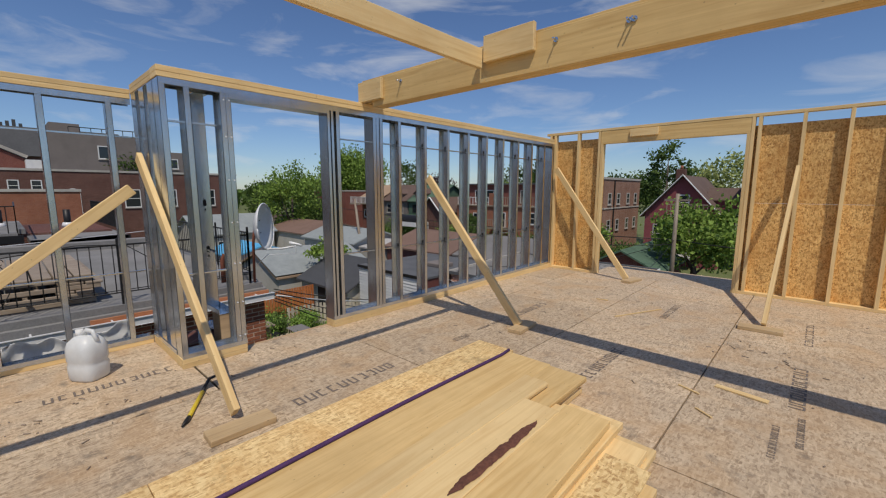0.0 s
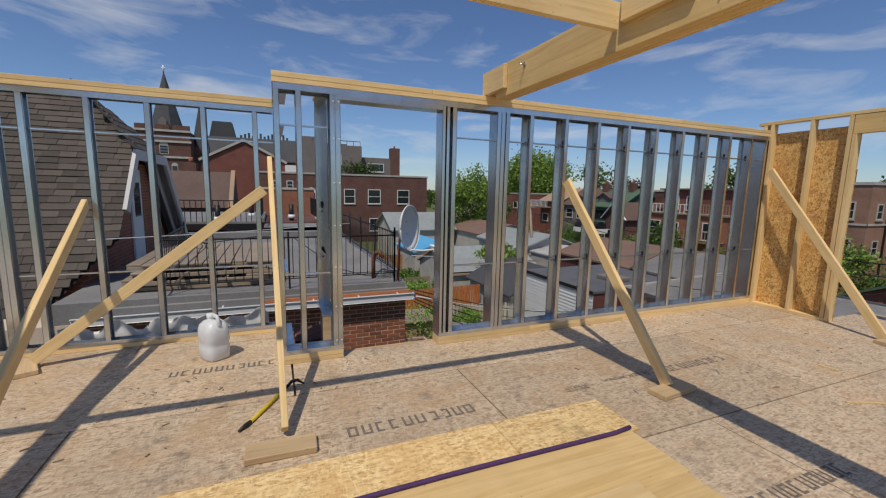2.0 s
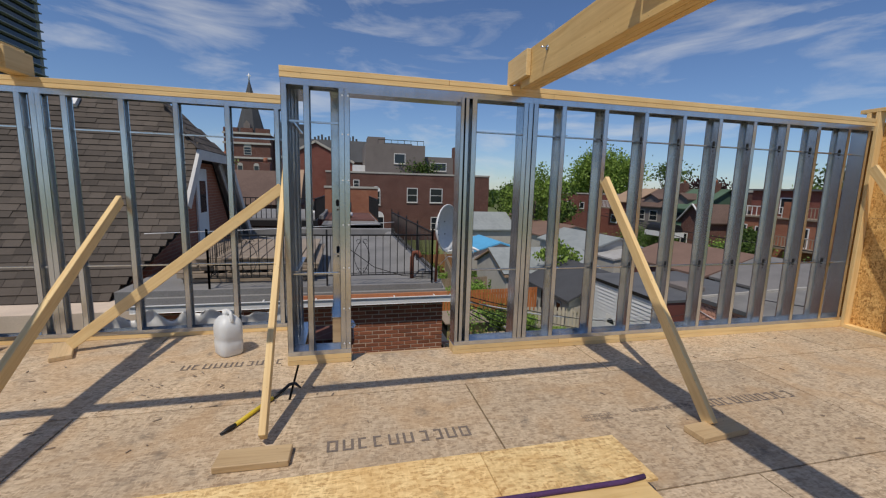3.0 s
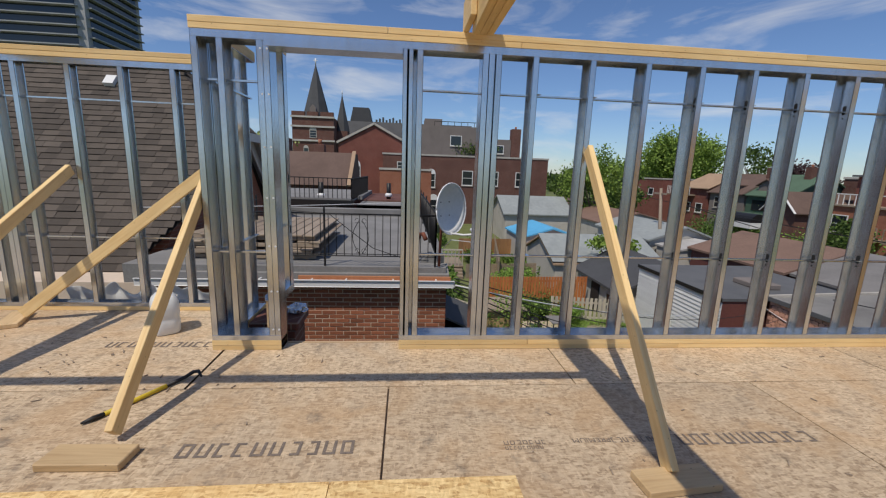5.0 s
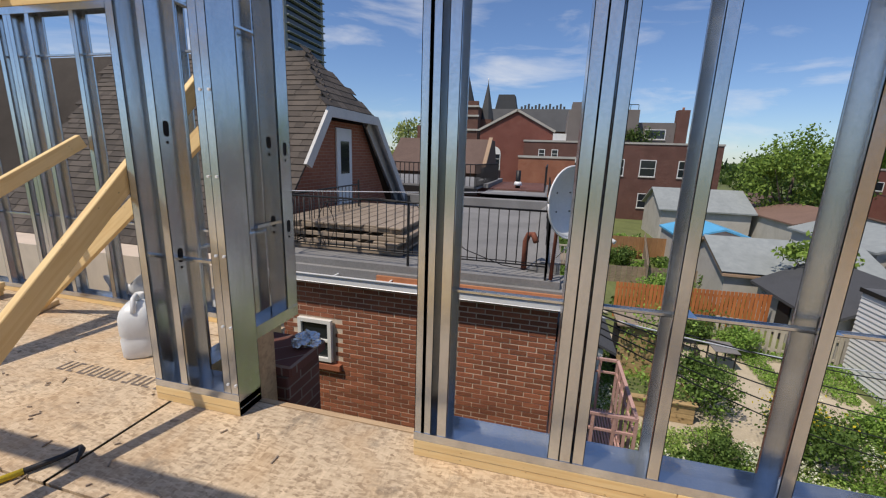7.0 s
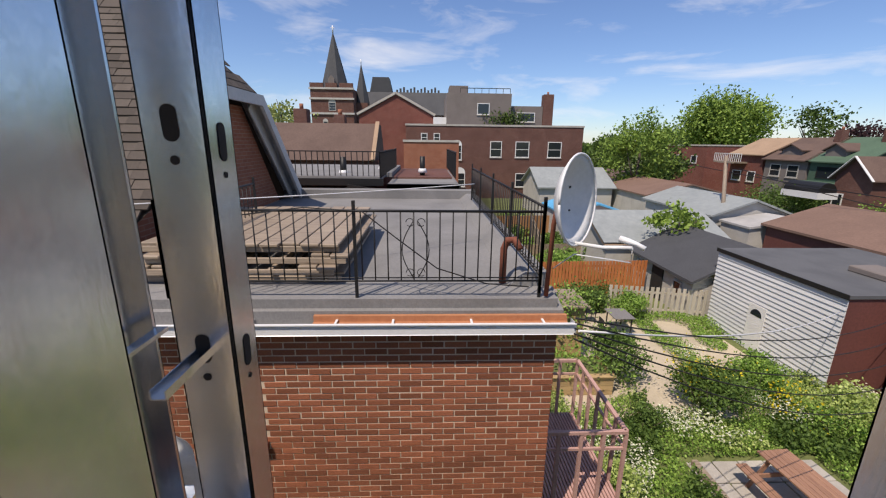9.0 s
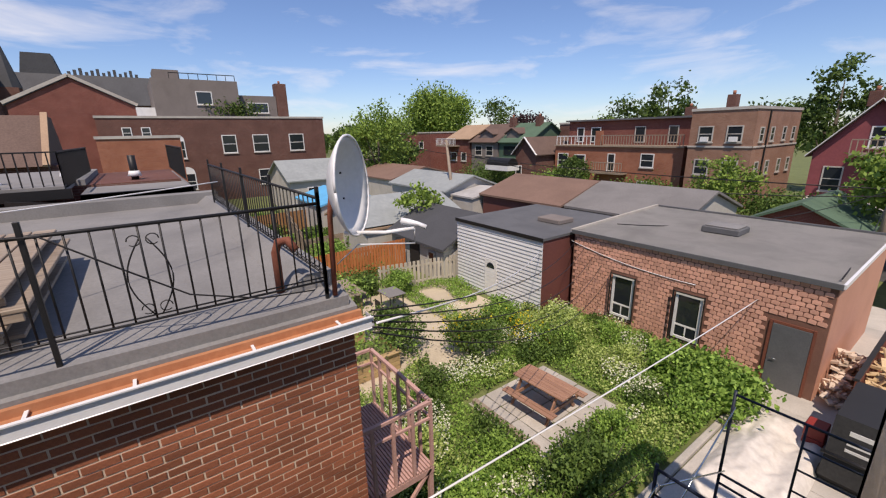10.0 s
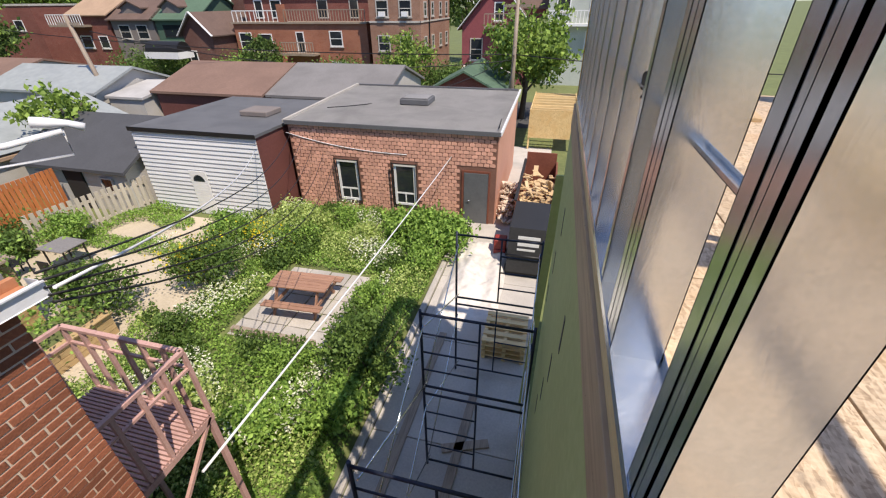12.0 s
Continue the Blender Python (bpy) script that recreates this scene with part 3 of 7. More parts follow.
for z in (0.72, 1.88):
    for y0, y1 in ((2.42, 2.84), (2.97, 6.72)):
        bm = bmesh.new()
        bx(bm, XW - 0.06, y0, z, XW - 0.09, y1, z + 0.002)
        bx(bm, XW - 0.06, y0, z, XW - 0.062, y1, z + 0.012)
        bx(bm, XW - 0.088, y0, z, XW - 0.09, y1, z + 0.012)
        part("bridging_channel", bm, "steel", wall_west)
    for y in STUDS:
        bm = bmesh.new()
        bx(bm, XW - 0.03, y + 0.003, z - 0.035, XW - 0.12, y + 0.0055, z + 0.05)
        bx(bm, XW - 0.03, y + 0.0055, z + 0.014, XW - 0.12, y + 0.04, z + 0.0165)
        part("clip_angle", bm, "steel", wall_west)
# box header over the doorway
bm = box(XW + 0.001, 1.425, TOP - 0.075, XW - 0.04, 2.30, TOP - 0.003, 0.003)
part("door_header", bm, "steel", wall_west)
part("door_header", track(XW - D, 1.425, XW + 0.004, 2.30, TOP - 0.078, 0.05), "steel", wall_west)

# the boxed-out corner beside the doorway
column = thing("steel_corner", "tall galvanized steel stud corner standing on wooden plates", "stud wall", (XW, 1.2, 0), kind="structure")
part("bottom_plate", box(XW, 0.95, 0.001, XW - D, 1.44, 0.038, 0.002), "wood_y", column)
part("bottom_plate", box(XW + 0.002, 0.95, 0.0385, XW - D, 1.44, 0.077, 0.002), "wood_y", column)
part("bottom_track", track(XW - D, 0.955, XW, 1.44, 0.079, 0.035), "steel", column)
for y, way in ((0.955, 1), (1.11, 1), (1.40, -1), (1.44, -1)):
    part("stud", c_stud(XW - 0.001, y, 0.081 if y < 1.43 else 0.002, TOP - 0.002, D - 0.002, way), "steel", column)
part("knock_out", slot(XW, 1.11, 1.31, D, 1, 1), "dark", column)
part("knock_out", slot(XW, 1.11, 0.74, D, 1, 1), "dark", column)
# outer return, north side: a raised sill, a track, and two studs at its end
CE, CW, CZ = -3.97, -4.065, 0.33
part("sill_board", box(XW - D - 0.006, 1.29, -0.30, -3.85, 1.388, CZ - 0.002, 0.003), "wood_rim", column)
part("bottom_track", box(XW - D - 0.002, 1.285, CZ, CW, 1.287, CZ + 0.04), "steel", column)
part("bottom_track", box(XW - D - 0.002, 1.287, CZ, CW, 1.393, CZ + 0.003), "steel", column)
part("bottom_track", box(XW - D - 0.002, 1.393, CZ - 0.03, CW, 1.3955, CZ + 0.035), "steel", column)
part("top_track", box(XW - D, 1.285, TOP - 0.004, CW, 1.393, TOP - 0.001), "steel", column)
part("stud", c_stud(CE, 1.391, CZ + 0.004, TOP - 0.005, 0.102, -1, 0.045, along="x"), "steel", column)
part("stud", c_stud(CE - 0.006, 1.393, CZ + 0.004, TOP - 0.005, 0.092, -1, 0.045), "steel", column)
for z in (1.24, 0.83):
    part("knock_out", slot(CE - 0.006, 1.3930, z, 0.092, -1, -1), "dark", column)
    # uncut web: the hole's shade is painted as flat dark faces
    bm = bmesh.new()
    ring = [(1.337 + 0.014 * math.cos(a), z + 0.03 + (0.016 if math.sin(a) > 0 else -0.016) + 0.014 * math.sin(a)) for a in (2 * math.pi * k / 14 for k in range(14))]
    bm.faces.new([bm.verts.new((CE + 0.0012, u, v)) for u, v in ring])
    ring = [(1.337 + 0.008 * math.cos(a), z - 0.03 + 0.008 * math.sin(a)) for a in (2 * math.pi * k / 12 for k in range(12))]
    bm.faces.new([bm.verts.new((CE + 0.0012, u, v)) for u, v in ring])
    part("knock_out", bm, "dark", column)
bm = bmesh.new()
bx(bm, CE - 0.02, 1.325, 0.845, CE + 0.14, 1.351, 0.8475)
bx(bm, CE - 0.02, 1.325, 0.8475, CE + 0.14, 1.3275, 0.862)
bx(bm, CE - 0.02, 1.3485, 0.8475, CE + 0.14, 1.351, 0.862)
part("bridging_channel", bm, "steel", column)
for z in (0.0405, 0.003):
    part("top_plate", box(XW - D - 0.012, 1.283, TOP + z, CW - 0.01, 1.395, TOP + z + 0.037, 0.002), "wood_x", column)
# outer return, south side
part("bottom_plate", box(XW - D - 0.003, 0.953, 0.001, -4.352, 1.06, 0.0385, 0.002), "wood_x", column)
part("bottom_plate", box(XW - D - 0.003, 0.951, 0.0392, -4.352, 1.06, 0.077, 0.002), "wood_x", column)
part("bottom_track", box(XW - D, 0.953, 0.0785, -4.35, 1.06, 0.081), "steel", column)
part("bottom_track", box(XW - D, 0.951, 0.0785, -4.35, 0.9535, 0.115), "steel", column)
part("top_track", box(XW - D, 0.955, TOP - 0.004, -4.35, 1.06, TOP - 0.001), "steel", column)
for x in (-3.668, -3.93, -4.19):
    part("stud", c_stud(x, 0.9555, 0.0815, TOP - 0.005, 0.15, 1), "steel", column)
for z in (0.0405, 0.003):
    part("top_plate", box(XW - D - 0.012, 0.953, TOP + z, -4.355, 1.062, TOP + z + 0.037, 0.002), "wood_x", column)
for z in (0.72, 1.88):
    part("bridging_channel", box(-3.67, 1.0, z, -4.34, 1.03, z + 0.012), "steel", column)
# self-drilling screws down the jamb
for z in (0.16, 0.45, 0.78, 1.12, 1.46, 1.80, 2.08):
    for y in (1.385, 1.427):
        part("screw", tube(bmesh.new(), [(XW - 0.001, y, z), (XW + 0.004, y, z)], 0.006, 6), "white_metal", column)
for z in (0.72, 1.88):
    part("bridging_channel", box(XW - 0.06, 0.96, z, XW - 0.09, 1.40, z + 0.012), "steel", column)

# set-back stretch of stud wall
XL, TL = -4.36, 2.165
wall_back = thing("wall_set_back", "galvanized steel stud wall with white foil along its foot", "stud wall", (XL, -1.5, 0), kind="structure")
part("bottom_plate", box(XL, -5.0, 0.001, XL - 0.092, 0.95, 0.038, 0.002), "wood_y", wall_back)
part("bottom_track", track(XL - 0.092, -5.0, XL, 0.95, 0.04, 0.035), "steel", wall_back)
part("top_track", track(XL - 0.092, -5.0, XL, 0.95, TL - 0.03, 0.045, -1), "steel", wall_back)
for y0, y1 in ((-5.0, -1.6), (-1.597, 0.953)):
    part("top_plate", box(XL + 0.002, y0, TL - 0.026, XL - 0.1, y1, TL + 0.012, 0.002), "wood_y", wall_back)
for y0, y1 in ((-5.0, -2.3), (-2.297, 0.953)):
    part("top_plate", box(XL + 0.004, y0, TL + 0.0125, XL - 0.1, y1, TL + 0.05, 0.002), "wood_y", wall_back)
LEFT = [0.78, 0.37, -0.036, -0.442, -0.848, -1.02, -1.06, -1.16, -1.57, -1.98, -2.38, -2.79, -3.2, -3.6, -4.0, -4.4]
for y in LEFT:
    part("stud", c_stud(XL - 0.001, y, 0.042, TL - 0.032, 0.09, 1), "steel", wall_back)
    part("knock_out", slot(XL, y, 1.25, 0.09, 1, -1), "dark", wall_back)
for z in (0.66, 1.82):
    part("bridging_channel", box(XL - 0.035, -5.0, z, XL - 0.06, 0.95, z + 0.012), "steel", wall_back)

# end wall: spruce studs, strand board outside, a wide opening
YE = 6.80
wall_north = thing("wall_north", "spruce stud wall sheathed outside in orange strand board", "stud wall", (0, YE, 0), kind="structure")
for x0, x1 in ((XW - D, -2.66), (-0.80, 3.1)):
    part("bottom_plate", box(x0, YE, 0.001, x1, YE + 0.09, 0.039, 0.002), "wood_x", wall_north)
    part("strand_board", box(x0, YE + 0.092, -0.02, x1, YE + 0.104, 1.22, 0.001), "osb_wall", wall_north)
    part("strand_board", box(x0, YE + 0.092, 1.223, x1, YE + 0.104, 2.22, 0.001), "osb_wall", wall_north)
part("top_plate", box(XW - D, YE, 2.325, 3.1, YE + 0.09, 2.363, 0.002), "wood_x", wall_north)
for x in (-3.60, -3.52, -3.10, -2.745, -2.70, -0.79, -0.75, -0.68, -0.25, 0.16, 0.57, 0.97, 1.38, 1.79, 2.2, 2.6, 3.0):
    top = 2.12 if x in (-2.70, -0.79) else 2.324
    part("stud", box(x, YE + 0.001, 0.0395, x + 0.038, YE + 0.089, top, 0.002), "wood_z", wall_north)
part("header", box(-2.70, YE + 0.004, 2.122, -0.752, YE + 0.042, 2.322, 0.002), "lvl", wall_north)
part("header", box(-2.70, YE + 0.046, 2.122, -0.752, YE + 0.086, 2.322, 0.002), "lvl", wall_north)
part("block", box(-2.25, YE - 0.03, 2.20, -1.85, YE + 0.002, 2.31, 0.003), "wood_x", wall_north)

# beams overhead
beam = thing("roof_beam", "long yellow laminated timber beam resting on the stud wall", "beam", (-3.55, 2.80, TOP + 0.08))
Z0 = TOP + 0.083
part("ply", box(-3.38, 2.74, Z0 - 0.055, 3.1, 2.783, Z0 + 0.20, 0.003), "lvl", beam)
part("ply", box(-3.60, 2.785, Z0 + 0.001, -3.382, 2.829, Z0 + 0.235, 0.003), "lvl", beam)
part("ply", box(-3.38, 2.785, Z0 - 0.054, 3.1, 2.829, Z0 + 0.235, 0.003), "lvl", beam)
part("ply", box(-3.60, 2.831, Z0, -3.382, 2.875, Z0 + 0.235, 0.003), "lvl", beam)
part("ply", box(-3.38, 2.831, Z0 - 0.055, 3.1, 2.875, Z0 + 0.235, 0.003), "lvl", beam)
part("end_block", box(-3.56, 2.70, Z0, -3.20, 2.738, Z0 + 0.19, 0.004), "wood_x", beam)
part("side_block", box(-1.98, 2.70, Z0 + 0.08, -1.55, 2.738, Z0 + 0.27, 0.004), "wood_x", beam)
for x in (-2.95, -1.4, -0.93, -0.9, 0.4):
    b = bmesh.new()
    tube(b, [(x, 2.74, Z0 + 0.12), (x, 2.69, Z0 + 0.12)], 0.006, 6)
    tube(b, [(x, 2.738, Z0 + 0.12), (x, 2.732, Z0 + 0.12)], 0.017, 8)
    part("bolt", b, "steel", beam)
joist = solo("roof_joist", box(-2.02, -4.5, Z0 + 0.04, -1.982, 2.698, Z0 + 0.18, 0.003), "wood_y", "long pale spruce joist running up to the beam", "joist")
beam_back = thing("rear_beam", "yellow laminated beam end lying on the wall plate", "beam", (-4.4, -1.1, TL + 0.05))
part("ply", box(-4.46, -1.16, TL + 0.052, 3.0, -1.118, TL + 0.26, 0.003), "lvl", beam_back)
part("ply", box(-4.40, -1.116, TL + 0.052, 3.0, -1.07, TL + 0.25, 0.003), "lvl", beam_back)
part("end_block", box(-4.42, -1.068, TL + 0.052, -4.12, -1.03, TL + 0.22, 0.004), "wood_x", beam_back)
post_back = solo("rear_post", box(2.6, -1.16, 0.0, 2.69, -1.07, TL + 0.051, 0.004), "wood_z", "plain spruce post under the rear beam", "post")
post_main = solo("beam_post", box(2.95, 2.74, 0.0, 3.09, 2.87, Z0 - 0.056, 0.004), "wood_z", "plain spruce post under the beam", "post")


# braces with their foot blocks
def brace(name, p, q, foot, label, turn=0.0, w=0.038, h=0.088):
    t = thing(name, label, "brace", foot)
    p, q = Vector(p), Vector(q)
    L = (q - p).length
    ob = part("board", box(-L / 2, -w / 2, -h / 2, L / 2, w / 2, h / 2, 0.003), "wood_x", t)
    d = (q - p) / L
    s = Vector((0, 0, 1)).cross(d).normalized()
    ob.matrix_basis = Matrix.Translation((p + q) / 2) @ Matrix((d, s, d.cross(s))).transposed().to_4x4()
    return t


def foot_block(x, y, turn, length=0.36, label="flat offcut of lumber nailed to the floor under a brace"):
    ob = solo("foot_block", box(-length / 2, -0.07, 0.001, length / 2, 0.07, 0.039, 0.004), "wood_block", label, "wood block")
    ob.matrix_basis = pose(x, y, 0, 0, 0, turn)
    return ob


brace("brace", (-3.47, 3.62, 1.53), (-2.13, 3.565, 0.03), (-2.1, 3.565, 0), "leaning spruce brace holding up the steel stud wall")
brace("brace", (-4.08, 0.915, 1.648), (-2.48, 0.95, 0.05), (-2.48, 0.95, 0), "leaning spruce brace beside the steel corner")
brace("brace", (-4.15, 0.86, 1.39), (-4.109, -0.816, 0.06), (-4.1, -0.8, 0), "long diagonal spruce brace along the set-back wall")
brace("brace", (-4.34, -0.475, 1.25), (-2.205, -0.346, 0.05), (-2.2, -0.35, 0), "leaning spruce brace against the set-back wall")
brace("brace", (-3.42, 6.72, 1.75), (-2.10, 6.58, 0.03), (-2.1, 6.6, 0), "leaning spruce brace in the corner of the walls")
brace("brace", (-0.24, 6.74, 1.66), (-0.30, 5.2, 0.04), (-0.3, 5.2, 0), "leaning spruce brace against the strand board wall")
foot_block(-2.35, 0.93, 88)
foot_block(-2.09, 3.565, 95)
foot_block(-0.32, 5.12, 3)
foot_block(-2.02, 6.58, 80)
foot_block(-2.13, -0.34, 88)
foot_block(-4.08, -0.86, 25)

# ---- pieces used by many things ----
def window(parent, face, u, z, w, h, plane, frame="white", bars=1, sill=True, arched=False):
    """A framed window on a wall; face is the axis that the wall looks along, with its sign."""
    s = 1 if face[1] == "+" else -1

    def wb(bm, a0, a1, z0, z1, d0, d1):
        if face[0] == "x":
            p = sorted((plane + s * d0, plane + s * d1))
            bx(bm, p[0], a0, z0, p[1], a1, z1)
        else:
            p = sorted((plane + s * d0, plane + s * d1))
            bx(bm, a0, p[0], z0, a1, p[1], z1)

    t = min(0.09, w * 0.1)
    bm = bmesh.new()
    wb(bm, u - w / 2, u - w / 2 + t, z, z + h, 0.002, 0.06)
    wb(bm, u + w / 2 - t, u + w / 2, z, z + h, 0.002, 0.06)
    wb(bm, u - w / 2 + t, u + w / 2 - t, z, z + t, 0.002, 0.06)
    wb(bm, u - w / 2 + t, u + w / 2 - t, z + h - t, z + h, 0.002, 0.06)
    for k in range(bars):
        zz = z + h * (k + 1) / (bars + 1)
        wb(bm, u - w / 2 + t, u + w / 2 - t, zz - t / 3, zz + t / 3, 0.004, 0.05)
    ob = part("window", bm, frame, parent)
    bm = bmesh.new()
    wb(bm, u - w / 2 + t, u + w / 2 - t, z + t, z + h - t, 0.004, 0.022)
    part("pane", bm, "glass", ob)
    if sill:
        bm = bmesh.new()
        wb(bm, u - w / 2 - 0.06, u + w / 2 + 0.06, z - 0.1, z - 0.003, 0.002, 0.11)
        part("sill", bm, "concrete", ob)
    if arched:
        bm = bmesh.new()
        pts = [(u + w / 2 * math.cos(a), z + h + w / 2 * math.sin(a)) for a in (math.pi * k / 10 for k in range(11))]
        lo = [bm.verts.new((plane + s * 0.01, p, q) if face[0] == "x" else (p, plane + s * 0.01, q)) for p, q in pts]
        hi = [bm.verts.new((plane + s * 0.05, p, q) if face[0] == "x" else (p, plane + s * 0.05, q)) for p, q in pts]
        bm.faces.new(hi)
        for i in range(len(lo) - 1):
            bm.faces.new((lo[i], lo[i + 1], hi[i + 1], hi[i]))
        bmesh.ops.recalc_face_normals(bm, faces=bm.faces[:])
        part("arch", bm, frame, ob)
    return ob


def gable_roof(x0, x1, y0, y1, z, rise, axis, over=0.35, t=0.12):
    """Two roof slabs whose ridge runs along the axis."""
    bm = bmesh.new()
    if axis == "x":
        m = (y0 + y1) / 2
        k = rise / ((y1 - y0) / 2)
        pts = [(y0 - over, z - over * k), (m, z + rise), (y1 + over, z - over * k), (y1 + over, z - over * k + t), (m, z + rise + t), (y0 - over, z - over * k + t)]
        return prism(pts, "x", x0 - over, x1 + over)
    m = (x0 + x1) / 2
    k = rise / ((x1 - x0) / 2)
    pts = [(x0 - over, z - over * k), (m, z + rise), (x1 + over, z - over * k), (x1 + over, z - over * k + t), (m, z + rise + t), (x0 - over, z - over * k + t)]
    return prism(pts, "y", y0 - over, y1 + over)


def gable_wall(x0, x1, y0, y1, z0, z, rise, axis):
    if axis == "x":
        return prism([(y0, z0), (y1, z0), (y1, z), ((y0 + y1) / 2, z + rise), (y0, z)], "x", x0, x1)
    return prism([(x0, z0), (x1, z0), (x1, z), ((x0 + x1) / 2, z + rise), (x0, z)], "y", y0, y1)


def leaves_mesh(name, centres, sizes, rng, up=0.35):
    """Many small folded leaves, one island each."""
    n = len(centres)
    d = rng.normal(size=(n, 3))
    d[:, 2] = d[:, 2] * 0.7 + up
    d /= np.linalg.norm(d, axis=1)[:, None]
    a = np.cross(d, rng.normal(size=(n, 3)))
    a /= np.linalg.norm(a, axis=1)[:, None]
    b = np.cross(d, a)
    s = np.asarray(sizes)[:, None]
    v = np.stack([centres - a * s * 0.5, centres + b * s * 0.3 + d * s * 0.10, centres + a * s * 0.5, centres - b * s * 0.3 + d * s * 0.10], axis=1).reshape(-1, 3)
    me = bpy.data.meshes.new(name)
    me.vertices.add(4 * n)
    me.vertices.foreach_set("co", v.astype(np.float32).ravel())
    idx = np.arange(4 * n).reshape(n, 4)
    tri = np.stack([idx[:, [0, 1, 2]], idx[:, [0, 2, 3]]], axis=1).reshape(-1).astype(np.int32)
    me.loops.add(len(tri))
    me.loops.foreach_set("vertex_index", tri)
    me.polygons.add(len(tri) // 3)
    me.polygons.foreach_set("loop_start", np.arange(0, len(tri), 3, dtype=np.int32))
    me.update(calc_edges=True)
    return me


def crown_points(rng, cx, cy, cz, rx, ry, rz, clumps, per, spread):
    pts = []
    for _ in range(clumps):
        u = rng.normal(size=3)
        u /= np.linalg.norm(u)
        r = rng.uniform(0.35, 1.0) ** 0.6
        c = np.array((cx, cy, cz)) + u * r * np.array((rx, ry, rz)) * rng.uniform(0.75, 1.1)
        k = int(per * rng.uniform(0.5, 1.4))
        pts.append(c + rng.normal(size=(k, 3)) * spread * np.array((1, 1, 0.7)))
    return np.concatenate(pts)


def tree(x, y, base, height, spread, material, label, clumps=45, per=60, leaf=0.4, seed=1, name="tree", trunk=0.35):
    rng = np.random.default_rng(seed)
    t = thing(name, label, "tree", (x, y, base))
    bm = bmesh.new()
    h0 = height * trunk
    tube(bm, [(x, y, base), (x + 0.1, y, base + h0), (x, y + 0.1, base + height * 0.8)], [height * 0.028 + 0.05, height * 0.02 + 0.04, 0.03], 7)
    for k in range(6):
        a = k * 1.05 + seed
        tube(bm, [(x, y, base + h0 * (0.8 + 0.12 * k)), (x + math.cos(a) * spread * 0.6, y + math.sin(a) * spread * 0.6, base + h0 + height * (0.2 + 0.06 * k))], [height * 0.012 + 0.02, 0.02], 5)
    part("trunk", bm, "bark", t)
    cz = base + h0 + (height - h0) * 0.5
    pts = crown_points(rng, x, y, cz, spread, spread, (height - h0) * 0.55, clumps, per, spread * 0.17)
    me = leaves_mesh("crown", pts, rng.uniform(0.6, 1.3, len(pts)) * leaf, rng)
    me.materials.append(M[material])
    hang("crown", me, t)
    return t


def stuff_leaves(name, pts, sizes, material, label, category, seed=3, up=0.6):
    me = leaves_mesh(name, pts, sizes, np.random.default_rng(seed), up)
    me.materials.append(M[material])
    return tagged(new(name, me), label, category, "", "stuff")


# ---- brick house next door, with its roof terrace ----
XB, YB = -6.72, 2.99
house = thing("brick_house", "red brick house with a flat grey roof terrace", "house", (-10, 1, G))
part("wall_core", box(-17.0, -14.0, G, XB - 0.012, YB - 0.012, -0.42), "mortar", house)
part("roof", box(-13.6, -1.75, -0.42, XB - 0.02, YB - 0.02, -0.14), "membrane", house)
part("roof_edge", prism([(XB - 0.35, -0.139), (XB + 0.02, -0.24), (XB + 0.02, -0.42), (XB - 0.35, -0.42)], "y", -1.35, YB + 0.03), "membrane", house)
part("parapet", prism([(YB - 0.42, -0.139), (YB - 0.25, 0.0), (YB - 0.02, 0.0), (YB - 0.02, -0.3), (YB - 0.42, -0.3)], "x", -13.6, XB - 0.36), "membrane", house)
part("parapet", box(-13.75, -1.75, -0.3, -13.45, YB - 0.02, 0.08, 0.01), "membrane", house)
part("flashing", box(XB + 0.022, 0.75, -0.33, XB + 0.06, YB + 0.05, -0.27), "copper", house, "orange metal flashing")
part("flashing", box(XB + 0.06, 0.75, -0.335, XB + 0.15, YB + 0.05, -0.325), "copper", house)
bm = bmesh.new()
bx(bm, XB + 0.02, -1.5, -0.41, XB + 0.17, YB + 0.10, -0.405)
bx(bm, XB + 0.165, -1.5, -0.405, XB + 0.17, YB + 0.10, -0.31)
bx(bm, XB + 0.155, -1.5, -0.31, XB + 0.185, YB + 0.10, -0.30)
bx(bm, XB + 0.02, YB + 0.10, -0.41, XB + 0.17, YB + 0.105, -0.31)
bmesh.ops.remove_doubles(bm, verts=bm.verts[:], dist=0.0061)
bmesh.ops.recalc_face_normals(bm, faces=bm.faces[:])
part("gutter", bm, "white_metal", house, "white metal gutter")
for y in (0.2, 0.95, 1.45, 2.15, 2.8):
    part("gutter_strap", box(XB + 0.03, y, -0.312, XB + 0.17, y + 0.02, -0.302), "white_metal", house)
w = window(house, "x+", -0.16, -1.58, 0.5, 0.6, XB + 0.008, "white", 1, False)
part("sill", box(XB - 0.02, -0.44, -1.71, XB + 0.06, 0.21, -1.62, 0.006), "brick", w)

